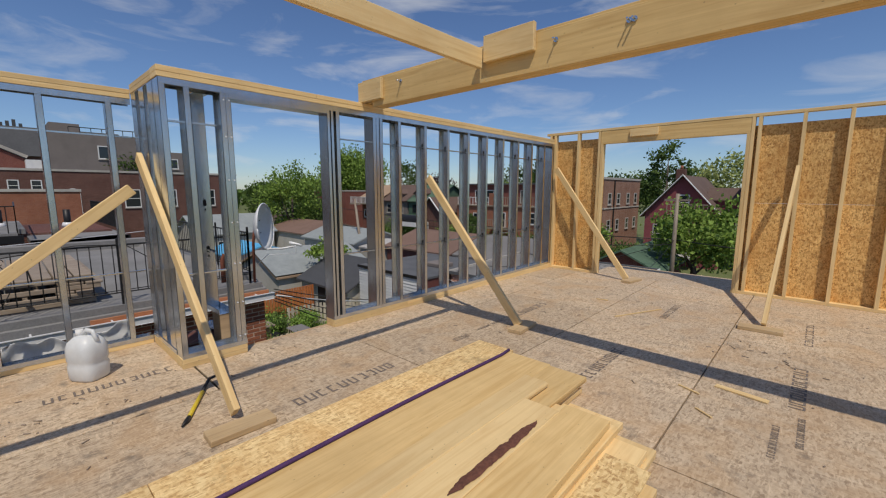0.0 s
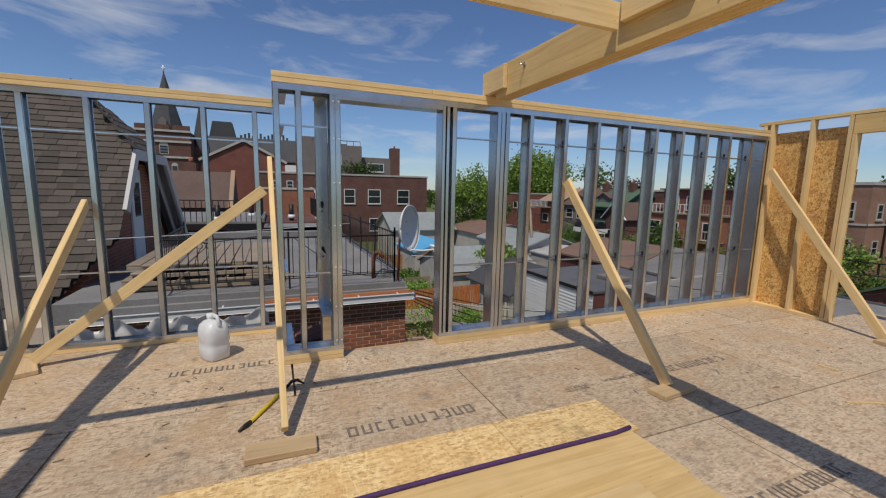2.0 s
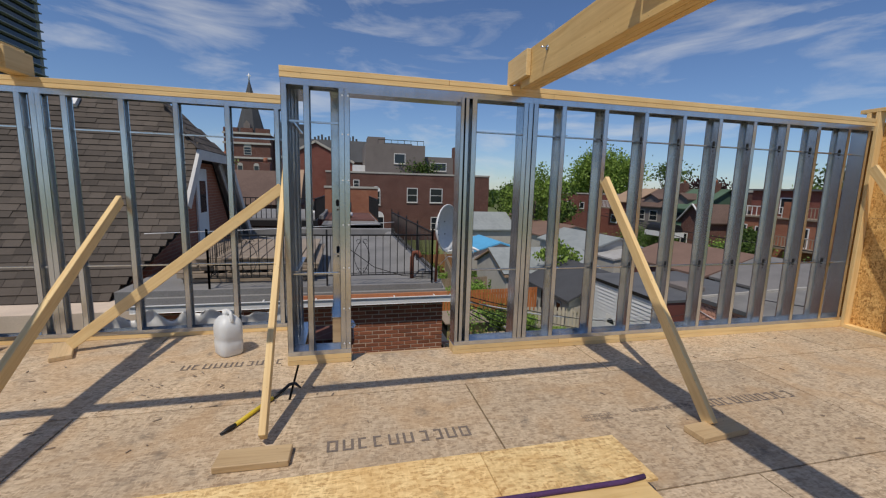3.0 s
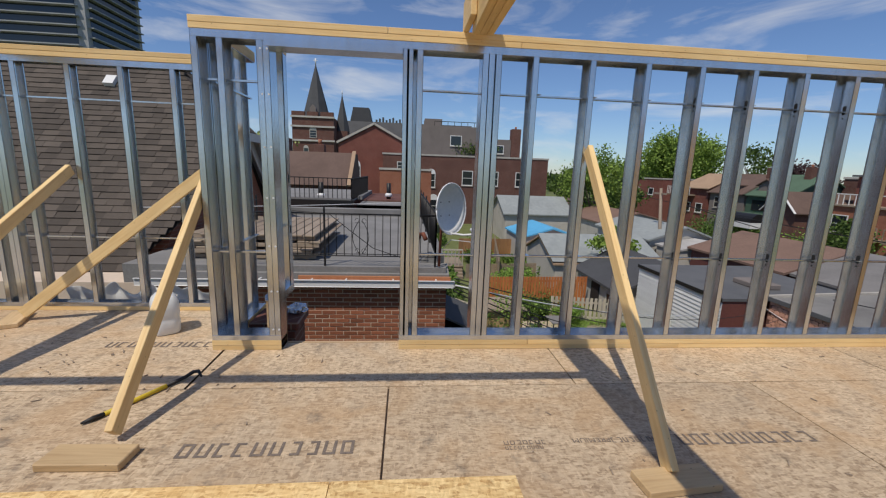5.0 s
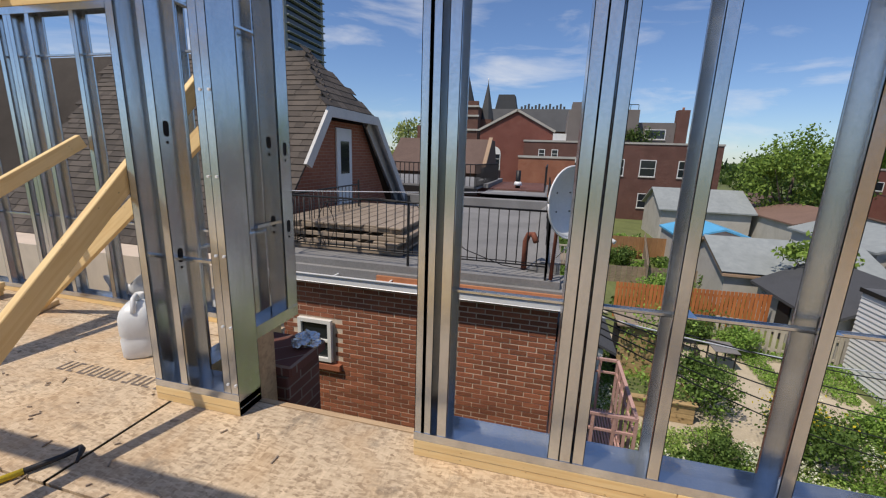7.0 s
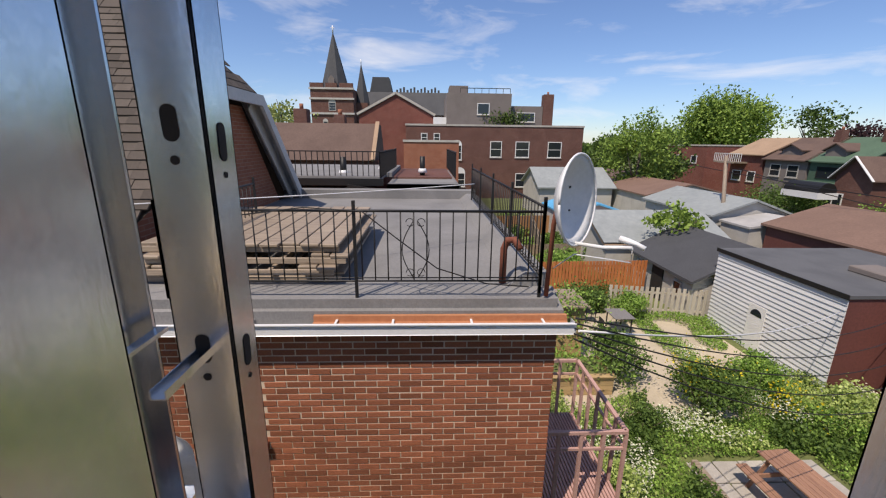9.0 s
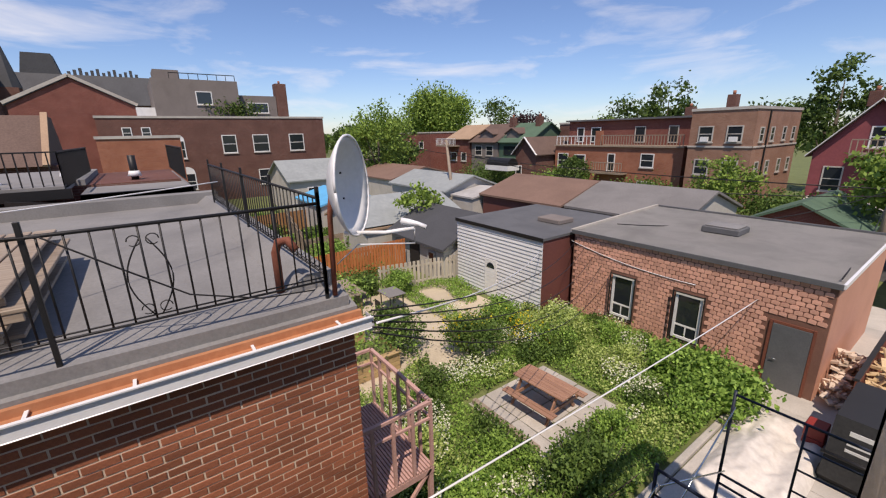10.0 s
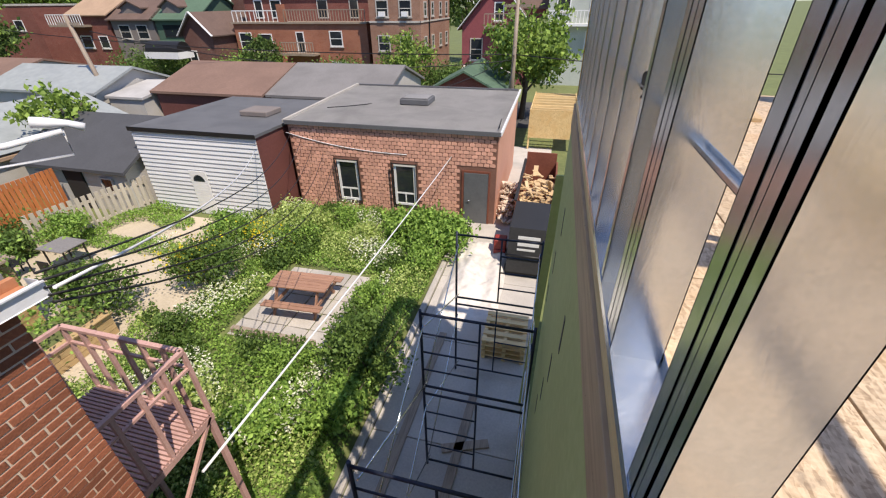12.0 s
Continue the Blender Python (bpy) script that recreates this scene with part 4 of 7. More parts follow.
# steep shingled roof with a clipped gable at the terrace end
RX, RZ = -10.45, 3.35
dormer_wall = prism([(-7.6, -0.5), (-13.4, -0.5), (-11.55, 1.85), (-9.35, 1.85)], "y", -2.0, -1.75)
part("gable_wall", dormer_wall, "brick_orange", house)
part("gable_door", box(-10.9, -1.749, -0.14, -10.22, -1.70, 1.72, 0.01), "white", house, "white half-glazed door")
dg = part("door_glass", box(-10.75, -1.699, 0.75, -10.37, -1.69, 1.45), "glass", house)
bm = bmesh.new()
for pts in (((-9.3, 2.05), (-11.55, 2.05), (-11.48, 1.86), (-9.37, 1.86)), ((-9.3, 2.05), (-9.37, 1.86), (-8.62, 0.93), (-8.45, 1.0)), ((-11.55, 2.05), (-11.48, 1.86), (-13.55, -0.24), (-13.85, -0.24))):
    lo = [bm.verts.new((u, -1.32, v)) for u, v in pts]
    hi = [bm.verts.new((u, -1.38, v)) for u, v in pts]
    bm.faces.new(lo)
    bm.faces.new(hi)
    for i in range(4):
        bm.faces.new((lo[i], lo[(i + 1) % 4], hi[(i + 1) % 4], hi[i]))
bmesh.ops.recalc_face_normals(bm, faces=bm.faces[:])
part("fascia", bm, "soffit", house, "grey painted fascia")
part("soffit", bar((-11.50, -1.56, 1.93), (-13.7, -1.56, -0.2), 0.36, 0.03, (0, 1, 0)), "soffit", house)
bm = bmesh.new()
q = [Vector(p) for p in ((-11.52, -1.36, 1.98), (-13.75, -1.36, -0.24), (-13.75, -1.76, -0.24), (-11.52, -1.76, 1.98))]
bm.faces.new([bm.verts.new(p) for p in q])
q = [Vector(p) for p in ((-9.34, -1.36, 1.98), (-11.52, -1.36, 1.98), (-11.52, -1.76, 1.98), (-9.34, -1.76, 1.98))]
bm.faces.new([bm.verts.new(p) for p in q])
bmesh.ops.solidify(bm, geom=bm.faces[:], thickness=0.02)
part("soffit", bm, "soffit", house)
roof_b = thing("shingle_roof", "steep brown asphalt shingle roof with a clipped gable", "roof", (-10, -6, -0.4))
bm = bmesh.new()
v = [bm.verts.new(p) for p in ((-7.05, -2.35, -0.74), (-7.05, -14, -0.74), (-10.45, -14, 3.33), (-10.45, -2.5, 3.33), (-9.3, -1.36, 1.94), (-11.55, -1.36, 2.03), (-13.85, -1.36, -0.26), (-13.85, -14, -0.26), (-8.13, -1.38, 0.55))]
for f in ((0, 1, 2, 3, 4, 8), (4, 3, 5), (5, 3, 2, 7, 6)):
    bm.faces.new([v[i] for i in f])
bmesh.ops.solidify(bm, geom=bm.faces[:], thickness=0.05)
bmesh.ops.recalc_face_normals(bm, faces=bm.faces[:])
bmesh.ops.translate(bm, vec=(-0.028, 0, -0.024), verts=bm.verts[:])
part("deck", bm, "shingle_joined", roof_b)
# courses of shingle tabs on the slope that faces our wall, and on the hip
rs = random.Random(5)
slope = Vector((-10.45 + 7.05, 0, 3.33 + 0.74))
slen = slope.length
sd = slope.normalized()
sn = Vector((sd.z, 0, -sd.x))
tab = bpy.data.meshes.new("shingle")
bm = box(-0.15, -0.012, 0.0, 0.15, 0.008, 0.19)
bm.to_mesh(tab)
bm.free()
tab.materials.append(M["shingle"])
rest = bmesh.new()
frame_m = Matrix(((0, sn.x, sd.x, 0), (-1, sn.y, sd.y, 0), (0, sn.z, sd.z, 0), (0, 0, 0, 1)))
count = 0
rows_n = int(slen / 0.14)
for r in range(rows_n):
    s0 = r * 0.14
    zc = -0.74 + sd.z * s0
    edge = -1.36 - max(0.0, 0.55 - zc) * 0.76 if zc < 2.0 else -1.36 - (zc - 2.0) / (3.33 - 2.03) * 1.14
    y = edge
    while y > -7.5:
        wd = rs.uniform(0.2, 0.32) * (1.0 if y < edge else rs.uniform(0.4, 1.0))
        c = Vector((-7.05, y - wd / 2, -0.74)) + sd * s0 + sn * (0.012 + rs.uniform(0, 0.008))
        m = Matrix.Translation(c) @ frame_m @ Matrix.Diagonal((wd / 0.305, 1, 1, 1)) @ pose(0, 0, 0, rs.uniform(5, 8), 0, 0)
        if -3.2 < y and 0.1 < zc < 1.75 and count < 300:
            ob = hang("shingle", tab, roof_b)
            ob.matrix_basis = m
            count += 1
        else:
            vs = bx(rest, -0.15, -0.012, 0.0, 0.15, 0.008, 0.19)
            for k in vs:
                k.co = m @ k.co
        y -= wd
for r in range(9):
    f = r / 9
    zc, yc = 2.05 + 1.28 * f, -1.36 - 1.14 * f
    xa, xb = -9.3 - 1.15 * f, -11.55 + 1.1 * f
    for k in range(max(1, int((xa - xb) / 0.3))):
        u = xa - 0.3 * k - 0.15 * (r % 2)
        n0 = Vector((u, yc + 0.02, zc))
        d = Vector((0, -1.14, 1.28)).normalized()
        up = Vector((0, 1.28, 1.14)).normalized()
        stick(rest, n0 + up * 0.015, n0 + d * 0.2 + up * 0.006, 0.285, 0.014, up)
tagged(part("shingles", rest, "shingle_joined", roof_b), kind="stuff")
vent = thing("roof_vent", "small white metal roof vent on the shingles", "roof vent", (-10.1, -3.75, 2.8))
part("hood", prism([(-10.0, 2.80), (-10.16, 2.98), (-10.09, 3.04), (-9.93, 2.86)], "y", -3.85, -3.65), "dish", vent)

# wrought iron railing round the terrace
railing = thing("terrace_railing", "black wrought iron terrace railing with scroll panels", "railing", (XB - 0.03, 1, -0.14))
XR, YR = XB - 0.06, 2.80


def rail_run(p, q, z0, z1, posts, gap):
    p, q = Vector(p), Vector(q)
    L = (q - p).length
    for z, r in ((z0 + 0.07, 0.009), (z0 + 0.10, 0.006), (z1, 0.013)):
        part("rail", tube(bmesh.new(), [(p.x, p.y, z), (q.x, q.y, z)], r, 6), "iron", railing)
    n = int(L / gap)
    for k in range(n + 1):
        c = p + (q - p) * (k / n)
        part("baluster", tube(bmesh.new(), [(c.x, c.y, z0 + 0.07), (c.x, c.y, z1)], 0.0065, 5), "iron", railing)
    for k in range(posts + 1):
        c = p + (q - p) * (k / posts)
        part("post", box(c.x - 0.014, c.y - 0.014, z0 - 0.1, c.x + 0.014, c.y + 0.014, z1 + 0.09, 0.003), "iron", railing)


rail_run((XR, -0.55, 0), (XR, YR, 0), -0.05, 0.66, 2, 0.112)
rail_run((XR, YR, 0), (-12.3, YR - 0.05, 0), 0.0, 0.70, 4, 0.115)
rail_run((XR + 0.0, -0.55, 0), (-9.0, -0.62, 0), -0.05, 0.66, 1, 0.13)
for y0 in (0.0, 1.66):
    bm = bmesh.new()
    for sgn in (-1, 1):
        pts = [(XR, y0 + sgn * (0.02 + 0.10 * math.sin(t * math.pi)), 0.05 + 0.52 * t) for t in (k / 12 for k in range(13))]
        tube(bm, pts, 0.005, 5)
        for zc in (0.1, 0.56):
            tube(bm, [(XR, y0 + sgn * (0.05 + 0.035 * math.cos(a)), zc + 0.035 * math.sin(a)) for a in (k * 0.55 for k in range(11))], 0.004, 5)
    part("scroll", bm, "iron", railing)
cable = solo("loose_cable", tube(bmesh.new(), [(XR + 0.02, 0.0, 0.60), (XR + 0.02, 0.7, 0.69), (XR + 0.03, 1.2, 0.66), (XR + 0.03, 1.5, 0.42), (XR + 0.03, 1.85, 0.15), (XR + 0.02, 2.3, 0.0), (XR, 2.7, -0.04)], 0.006, 5), "iron", "thin black cable looped along the railing", "cable")

pallet = thing("deck_boards", "stack of weathered grey wooden deck panels on the terrace", "deck boards", (-8.3, 0.1, -0.14))
rd_ = random.Random(17)
for lay in range(4):
    z = -0.138 + 0.098 * lay
    dx, dy = (0.0, 0.10, 0.03, -0.05)[lay], (0.0, -0.05, 0.06, -0.02)[lay]
    xa, xb = -9.55 + dx, -7.20 + dx
    for y in (-1.0, -0.38, 0.25, 0.80):
        part("joist", box(xa + 0.05, y + dy, z, xb - 0.03, y + dy + 0.045, z + 0.063, 0.004), "wood_old", pallet)
    part("edge_board", box(xb - 0.028, -1.04 + dy, z + 0.004, xb, 0.90 + dy, z + 0.064, 0.004), "wood_old", pallet)
    for k in range(10 if lay == 3 else 4):
        y = -1.05 + 0.197 * k if lay == 3 else (-1.05, -0.85, 0.55, 0.745)[k]
        part("plank", box(xa + rd_.uniform(-0.04, 0.04), y + dy, z + 0.0655, xb + rd_.uniform(-0.05, 0.05), y + dy + 0.18, z + 0.096, 0.005), "wood_old", pallet)

# satellite dish on its mast
dish = thing("satellite_dish", "large pale grey satellite dish on a mast", "satellite dish", (-6.6, 2.98, -0.1))
bm = bmesh.new()
N, RR = 28, 0.375
rings = []
az, el = radians(46), radians(3)
nrm = Vector((math.cos(az) * math.cos(el), math.sin(az) * math.cos(el), math.sin(el)))
side = nrm.cross(Vector((0, 0, 1))).normalized()
upv = side.cross(nrm).normalized()
C = Vector((-6.60, 2.95, 0.79))
for j, back in ((0, 0.0), (1, 0.02)):
    for k in range(8):
        rad = RR * (k + 0.02) / 7
        rings.append([bm.verts.new(C + nrm * (0.16 * (rad / RR) ** 2 - 0.08 - back) + side * (0.93 * rad * math.cos(a)) + upv * (rad * math.sin(a))) for a in (2 * math.pi * i / N for i in range(N))])
for j in (0, 8):
    for k in range(7):
        for i in range(N):
            f = bm.faces.new((rings[j + k][i], rings[j + k][(i + 1) % N], rings[j + k + 1][(i + 1) % N], rings[j + k + 1][i]))
            f.smooth = True
for i in range(N):
    bm.faces.new((rings[7][i], rings[7][(i + 1) % N], rings[15][(i + 1) % N], rings[15][i]))
bmesh.ops.recalc_face_normals(bm, faces=bm.faces[:])
part("reflector", bm, "dish", dish)
part("rim", tube(bmesh.new(), [C + nrm * 0.075 + side * (0.93 * RR * math.cos(a)) + upv * (RR * math.sin(a)) for a in (2 * math.pi * i / 36 for i in range(37))], 0.010, 6), "white_metal", dish)
for a, b in ((-0.1, 0.1), (0.1, 0.1), (-0.1, -0.1), (0.1, -0.1)):
    p = C + side * a + upv * b - nrm * 0.06
    part("bolt", tube(bmesh.new(), [p, p + nrm * 0.015], 0.009, 6), "iron", dish)
foot = C - upv * RR * 0.95 + nrm * 0.06
lnb = C + nrm * 0.52 - upv * 0.34
part("feed_arm", tube(bmesh.new(), [foot - nrm * 0.1, foot + (lnb - foot) * 0.5 - upv * 0.02, lnb], 0.016, 7), "white_metal", dish)
bm = tube(bmesh.new(), [lnb - nrm * 0.10 + upv * 0.06, lnb - nrm * 0.04 + upv * 0.045, lnb + nrm * 0.03 + upv * 0.03, lnb + nrm * 0.09 + upv * 0.0], [0.026, 0.026, 0.017, 0.02], 10)
part("receiver", bm, "white_metal", dish)
part("mast", tube(bmesh.new(), [(-6.76, 2.86, -0.12), (-6.76, 2.88, 0.55), C - nrm * 0.1], 0.022, 8), "rust", dish)
part("lead", tube(bmesh.new(), [lnb, lnb - Vector((0, 0, 0.12)), foot - Vector((0, 0, 0.10)), (-6.74, 2.9, 0.15)], 0.006, 5), "white_metal", dish)
pipe = solo("vent_pipe", tube(bmesh.new(), [(-7.18, 2.53, -0.14), (-7.18, 2.53, 0.22), (-7.17, 2.56, 0.31), (-7.10, 2.62, 0.33), (-7.04, 2.66, 0.25)], 0.036, 10), "rust", "dark curved vent pipe on the terrace", "pipe")

# pink balcony on the garden side
balcony = thing("iron_balcony", "faded pink iron balcony with slatted floor", "balcony", (-8, 3.5, -3.0))
for k in range(25):
    part("slat", box(-8.95, 3.04 + 0.0445 * k, -3.03, -7.28, 3.07 + 0.0445 * k, -2.995, 0.003), "pink_iron", balcony)
part("beam", box(-8.95, 3.0, -3.12, -8.88, 4.15, -3.035), "pink_iron", balcony)
part("beam", box(-7.35, 3.0, -3.12, -7.28, 4.15, -3.035), "pink_iron", balcony)
for p, q in (((-7.30, 3.05), (-7.30, 4.13)), ((-7.30, 4.13), (-8.93, 4.13)), ((-8.93, 4.13), (-8.93, 3.05))):
    p, q = Vector((*p, 0)), Vector((*q, 0))
    part("rail", bar((p.x, p.y, -2.05), (q.x, q.y, -2.05), 0.05, 0.04), "pink_iron", balcony)
    part("rail", bar((p.x, p.y, -2.28), (q.x, q.y, -2.28), 0.03, 0.03), "pink_iron", balcony)
    n = max(2, int((q - p).length / 0.24))
    for k in range(n):
        c = p + (q - p) * (k / n)
        part("baluster", box(c.x - 0.02, c.y - 0.02, -2.994, c.x + 0.02, c.y + 0.02, -2.072), "pink_iron", balcony)
for x in (-7.32, -8.9):
    part("post", box(x - 0.03, 4.08, G, x + 0.03, 4.14, -3.035), "pink_iron", balcony)
part("diagonal", bar((-7.30, 4.1, -3.05), (-7.30, 3.02, -4.2), 0.04, 0.04), "pink_iron", balcony)

# chimney stub below the steel corner
stub = thing("chimney_stub", "dark red brick pier with crumpled foil on its top", "chimney", (-4.05, 1.27, G))
part("shaft", box(-4.20, 1.10, G, -3.87, 1.44, 0.0, 0.006), "brick_far", stub)
part("cap", box(-4.235, 1.075, 0.002, -3.862, 1.47, 0.075, 0.012), "brick_far", stub)
bm = bmesh.new()
bmesh.ops.create_icosphere(bm, subdivisions=4, radius=1.0, matrix=Matrix.Diagonal((0.085, 0.075, 0.035, 1)))
for k in bm.verts:
    k.co += k.co.normalized() * (0.035 * noise.noise(k.co * 26) + 0.02 * noise.noise(k.co * 70))
    k.co += Vector((-4.13, 1.40, 0.105))
part("foil", bm, "steel", stub, "crumpled silver foil")

# ---- the yard ----
XG0, XG1, YG, ZG = -13.1, -5.46, 14.93, -2.62
garage = thing("garage", "pink stone-patterned garage with a flat grey roof", "garage", (-9.3, 18, G))
part("wall", box(XG0, YG, G, XG1, 21.2, ZG), "joint", garage)
part("side_wall", box(XG1, YG + 0.01, G, XG1 + 0.02, 21.2, ZG), "stucco_pink", garage)
bm = bmesh.new()
v = [bm.verts.new(p) for p in ((XG0 - 0.06, YG - 0.08, -2.60), (XG1 + 0.08, YG - 0.08, -2.60), (XG1 + 0.08, 21.3, -2.40), (XG0 - 0.06, 21.3, -2.40))]
bm.faces.new(v)
bmesh.ops.solidify(bm, geom=bm.faces[:], thickness=0.09)
bmesh.ops.recalc_face_normals(bm, faces=bm.faces[:])
part("roof", bm, "membrane_tan", garage)
part("roof_edge", bar((XG0 - 0.06, YG - 0.09, -2.61), (XG1 + 0.08, YG - 0.09, -2.61), 0.04, 0.14), "membrane_dark", garage)
part("roof_edge", bar((XG1 + 0.09, YG - 0.09, -2.59), (XG1 + 0.09, 21.3, -2.38), 0.06, 0.12), "white_metal", garage)
part("roof_edge", bar((XG0 - 0.08, YG - 0.09, -2.57), (XG0 - 0.08, 21.3, -2.36), 0.10, 0.10), "concrete", garage)
part("roof_edge", bar((XG0, 21.3, -2.38), (XG1, 21.3, -2.38), 0.1, 0.1), "membrane_dark", garage)
part("hatch", box(-9.85, 17.9, -2.5, -8.65, 18.9, -2.27, 0.03), "membrane_dark", garage, "dark roof hatch")
part("hatch_lid", box(-9.78, 17.97, -2.269, -8.72, 18.83, -2.22, 0.02), "membrane", garage)
for u in (-10.9, -8.7):
    w = window(garage, "y-", u, -5.40, 0.80, 1.55, YG - 0.02, "white", 0, False)
    part("inner_frame", box(u - 0.33, YG - 0.06, -4.97, u + 0.33, YG - 0.045, -4.91), "white", w)
    part("inner_frame", box(u - 0.02, YG - 0.06, -5.31, u + 0.02, YG - 0.045, -4.97), "white", w)
    for x in (u - 0.46, u + 0.46):
        part("guard_bar", box(x - 0.018, YG - 0.16, -5.5, x + 0.018, YG - 0.12, -3.78), "iron", w)
    for z in (-5.48, -3.82):
        part("guard_bar", box(u - 0.44, YG - 0.155, z - 0.015, u + 0.44, YG - 0.125, z + 0.015), "iron", w)
gd = part("door", box(-6.56, YG - 0.05, G + 0.06, -5.72, YG - 0.006, -3.98, 0.006), "grey_door", garage, "dark grey metal door")
part("door_handle", tube(bmesh.new(), [(-6.45, YG - 0.09, -4.98), (-6.33, YG - 0.09, -4.98)], 0.012, 6), "steel", gd)
part("door_frame", box(-6.64, YG - 0.04, G, -6.57, YG - 0.003, -3.9), "rust", gd)
part("door_frame", box(-5.71, YG - 0.04, G, -5.65, YG - 0.003, -3.9), "rust", gd)
part("door_frame", box(-6.56, YG - 0.04, -3.97, -5.72, YG - 0.003, -3.9), "rust", gd)

shed = thing("shed", "white sided shed with a dark flat roof", "shed", (-16, 16, G))
XS0, XS1, YS, ZS = -18.5, -13.35, 13.4, -2.8
part("core", box(XS0, YS, G, XS1, 18.9, ZS), "siding_red", shed)
# near-black sheet whose strips in the gaps paint the shadow under each siding board
part("backing", box(XS0 + 0.01, YS - 0.003, G, XS1 - 0.01, YS - 0.001, ZS), "membrane_dark", shed)
for k in range(19):
    z = G + 0.16 * k
    bm = prism([(YS - 0.045, z + 0.014), (YS - 0.004, z + 0.014), (YS - 0.004, z + 0.158), (YS - 0.014, z + 0.158)], "x", XS0, XS1)
    part("siding_board", bm, "siding", shed)
bm = bmesh.new()
bx(bm, XS0 - 0.05, YS - 0.08, ZS, XS1 + 0.05, 18.95, ZS + 0.10)
part("roof", bm, "membrane_dark", shed)
part("roof_trim", box(XS0 - 0.06, YS - 0.10, ZS - 0.03, XS1 + 0.06, YS - 0.081, ZS + 0.12), "iron", shed)
part("hatch", box(-15.6, 15.6, ZS + 0.10, -14.4, 16.6, ZS + 0.30, 0.03), "grey_stucco", shed)
sdoor = part("door", box(-16.5, YS - 0.085, G + 0.02, -15.75, YS - 0.057, -4.15, 0.008), "white", shed, "white door with an arched light")
part("door_light", prism([(-16.38 + 0.25 + 0.25 * math.cos(a), -4.55 + 0.25 * math.sin(a)) for a in (math.pi * k / 8 for k in range(9))], "y", YS - 0.092, YS - 0.087), "glass", sdoor)

path = thing("path", "worn concrete path beside the building", "path", (-5, 10, G), kind="structure")
for k in range(9):
    part("slab", box(-6.45, 1.0 + 2.6 * k, G + 0.001, -3.67, 3.585 + 2.6 * k, G + 0.05, 0.01), "concrete", path)
kerb = solo("garden_kerb", box(-6.62, 2.0, G + 0.001, -6.47, 14.5, G + 0.14, 0.02), "concrete", "low concrete kerb between garden and path", "kerb")
patio = thing("patio", "square patio of worn concrete slabs with grassy joints", "patio", (-9.7, 9.3, G), kind="structure")
rp = random.Random(8)
for i in range(4):
    for j in range(5):
        x0, y0 = -10.95 + 0.637 * i, 7.75 + 0.61 * j
        bm = box(-0.305, -0.29, 0, 0.305, 0.29, 0.045, 0.012)
        bmesh.ops.transform(bm, matrix=pose(x0 + 0.318, y0 + 0.305, G + 0.002 + rp.uniform(0, 0.012), rp.uniform(-0.6, 0.6), rp.uniform(-0.6, 0.6), rp.uniform(-1.2, 1.2)), verts=bm.verts[:])
        part("slab", bm, "concrete", patio)
edging = solo("timber_edging", box(-10.85, 7.80, G + 0.055, -8.6, 7.95, G + 0.2, 0.02), "wood_old", "weathered timber sleeper along the patio", "timber")

# picnic table
table = thing("picnic_table", "brown stained wooden picnic table with two benches", "picnic table", (0, 0, 0))
for k in range(6):
    part("top_board", box(-0.88, -0.37 + 0.125 * k, 0.71, 0.88, -0.255 + 0.125 * k, 0.75, 0.005), "table_wood", table)
for sgn in (-1, 1):
    for k in range(2):
        y = sgn * (0.62 + 0.13 * k)
        part("bench_board", box(-0.88, y - 0.058, 0.40, 0.88, y + 0.058, 0.44, 0.005), "table_wood", table)
    part("top_batten", box(sgn * 0.62 - 0.02, -0.34, 0.63, sgn * 0.62 + 0.02, 0.34, 0.709), "table_wood", table)
    part("bench_bearer", box(sgn * 0.62 + 0.021, -0.74, 0.31, sgn * 0.62 + 0.06, 0.74, 0.399), "table_wood", table)
    for s2 in (-1, 1):
        part("leg", bar((sgn * 0.62 - 0.045, s2 * 0.62, 0.0), (sgn * 0.62 - 0.045, s2 * 0.18, 0.70), 0.045, 0.09, (0, 1, 0)), "table_wood", table)
table.matrix_basis = pose(-9.62, 9.25, G + 0.058, 0, 0, 3) @ Matrix.Diagonal((0.9, 0.95, 1, 1))

# plants of the garden
rng = np.random.default_rng(12)


def garden_points(n, x0, x1, y0, y1, seed, cut=-1.0, freq=0.7):
    r = np.random.default_rng(seed)
    out = []
    while len(out) < n:
        x, y = r.uniform(x0, x1), r.uniform(y0, y1)
        if -11.05 < x < -8.3 and 7.65 < y < 10.9:
            continue
        if x < -14.0 and 11.0 < y < 13.3 and noise.noise((x * 0.5, y * 0.5, 8)) > -0.1:
            continue
        if x < -12.3 and 5.6 < y < 10.2 and noise.noise((x * 0.6, y * 0.6, 3)) > -0.25:
            continue
        k = noise.noise((x * freq, y * freq, seed * 1.7))
        if k < cut:
            continue
        out.append((x, y, k))
    return np.array(out)


def herb(n, box_, seed, cut, freq, tall, size, material, label, name, category="plants"):
    p = garden_points(n, *box_, seed, cut, freq)
    r = np.random.default_rng(seed + 50)
    hgt = (0.12 + tall * np.clip(p[:, 2] + 0.35, 0.05, 1)) * r.uniform(0.15, 1.0, len(p))
    c = np.stack([p[:, 0], p[:, 1], G + 0.02 + hgt], axis=1)
    return stuff_leaves(name, c, r.uniform(0.6, 1.4, len(p)) * size, material, label, category, seed)


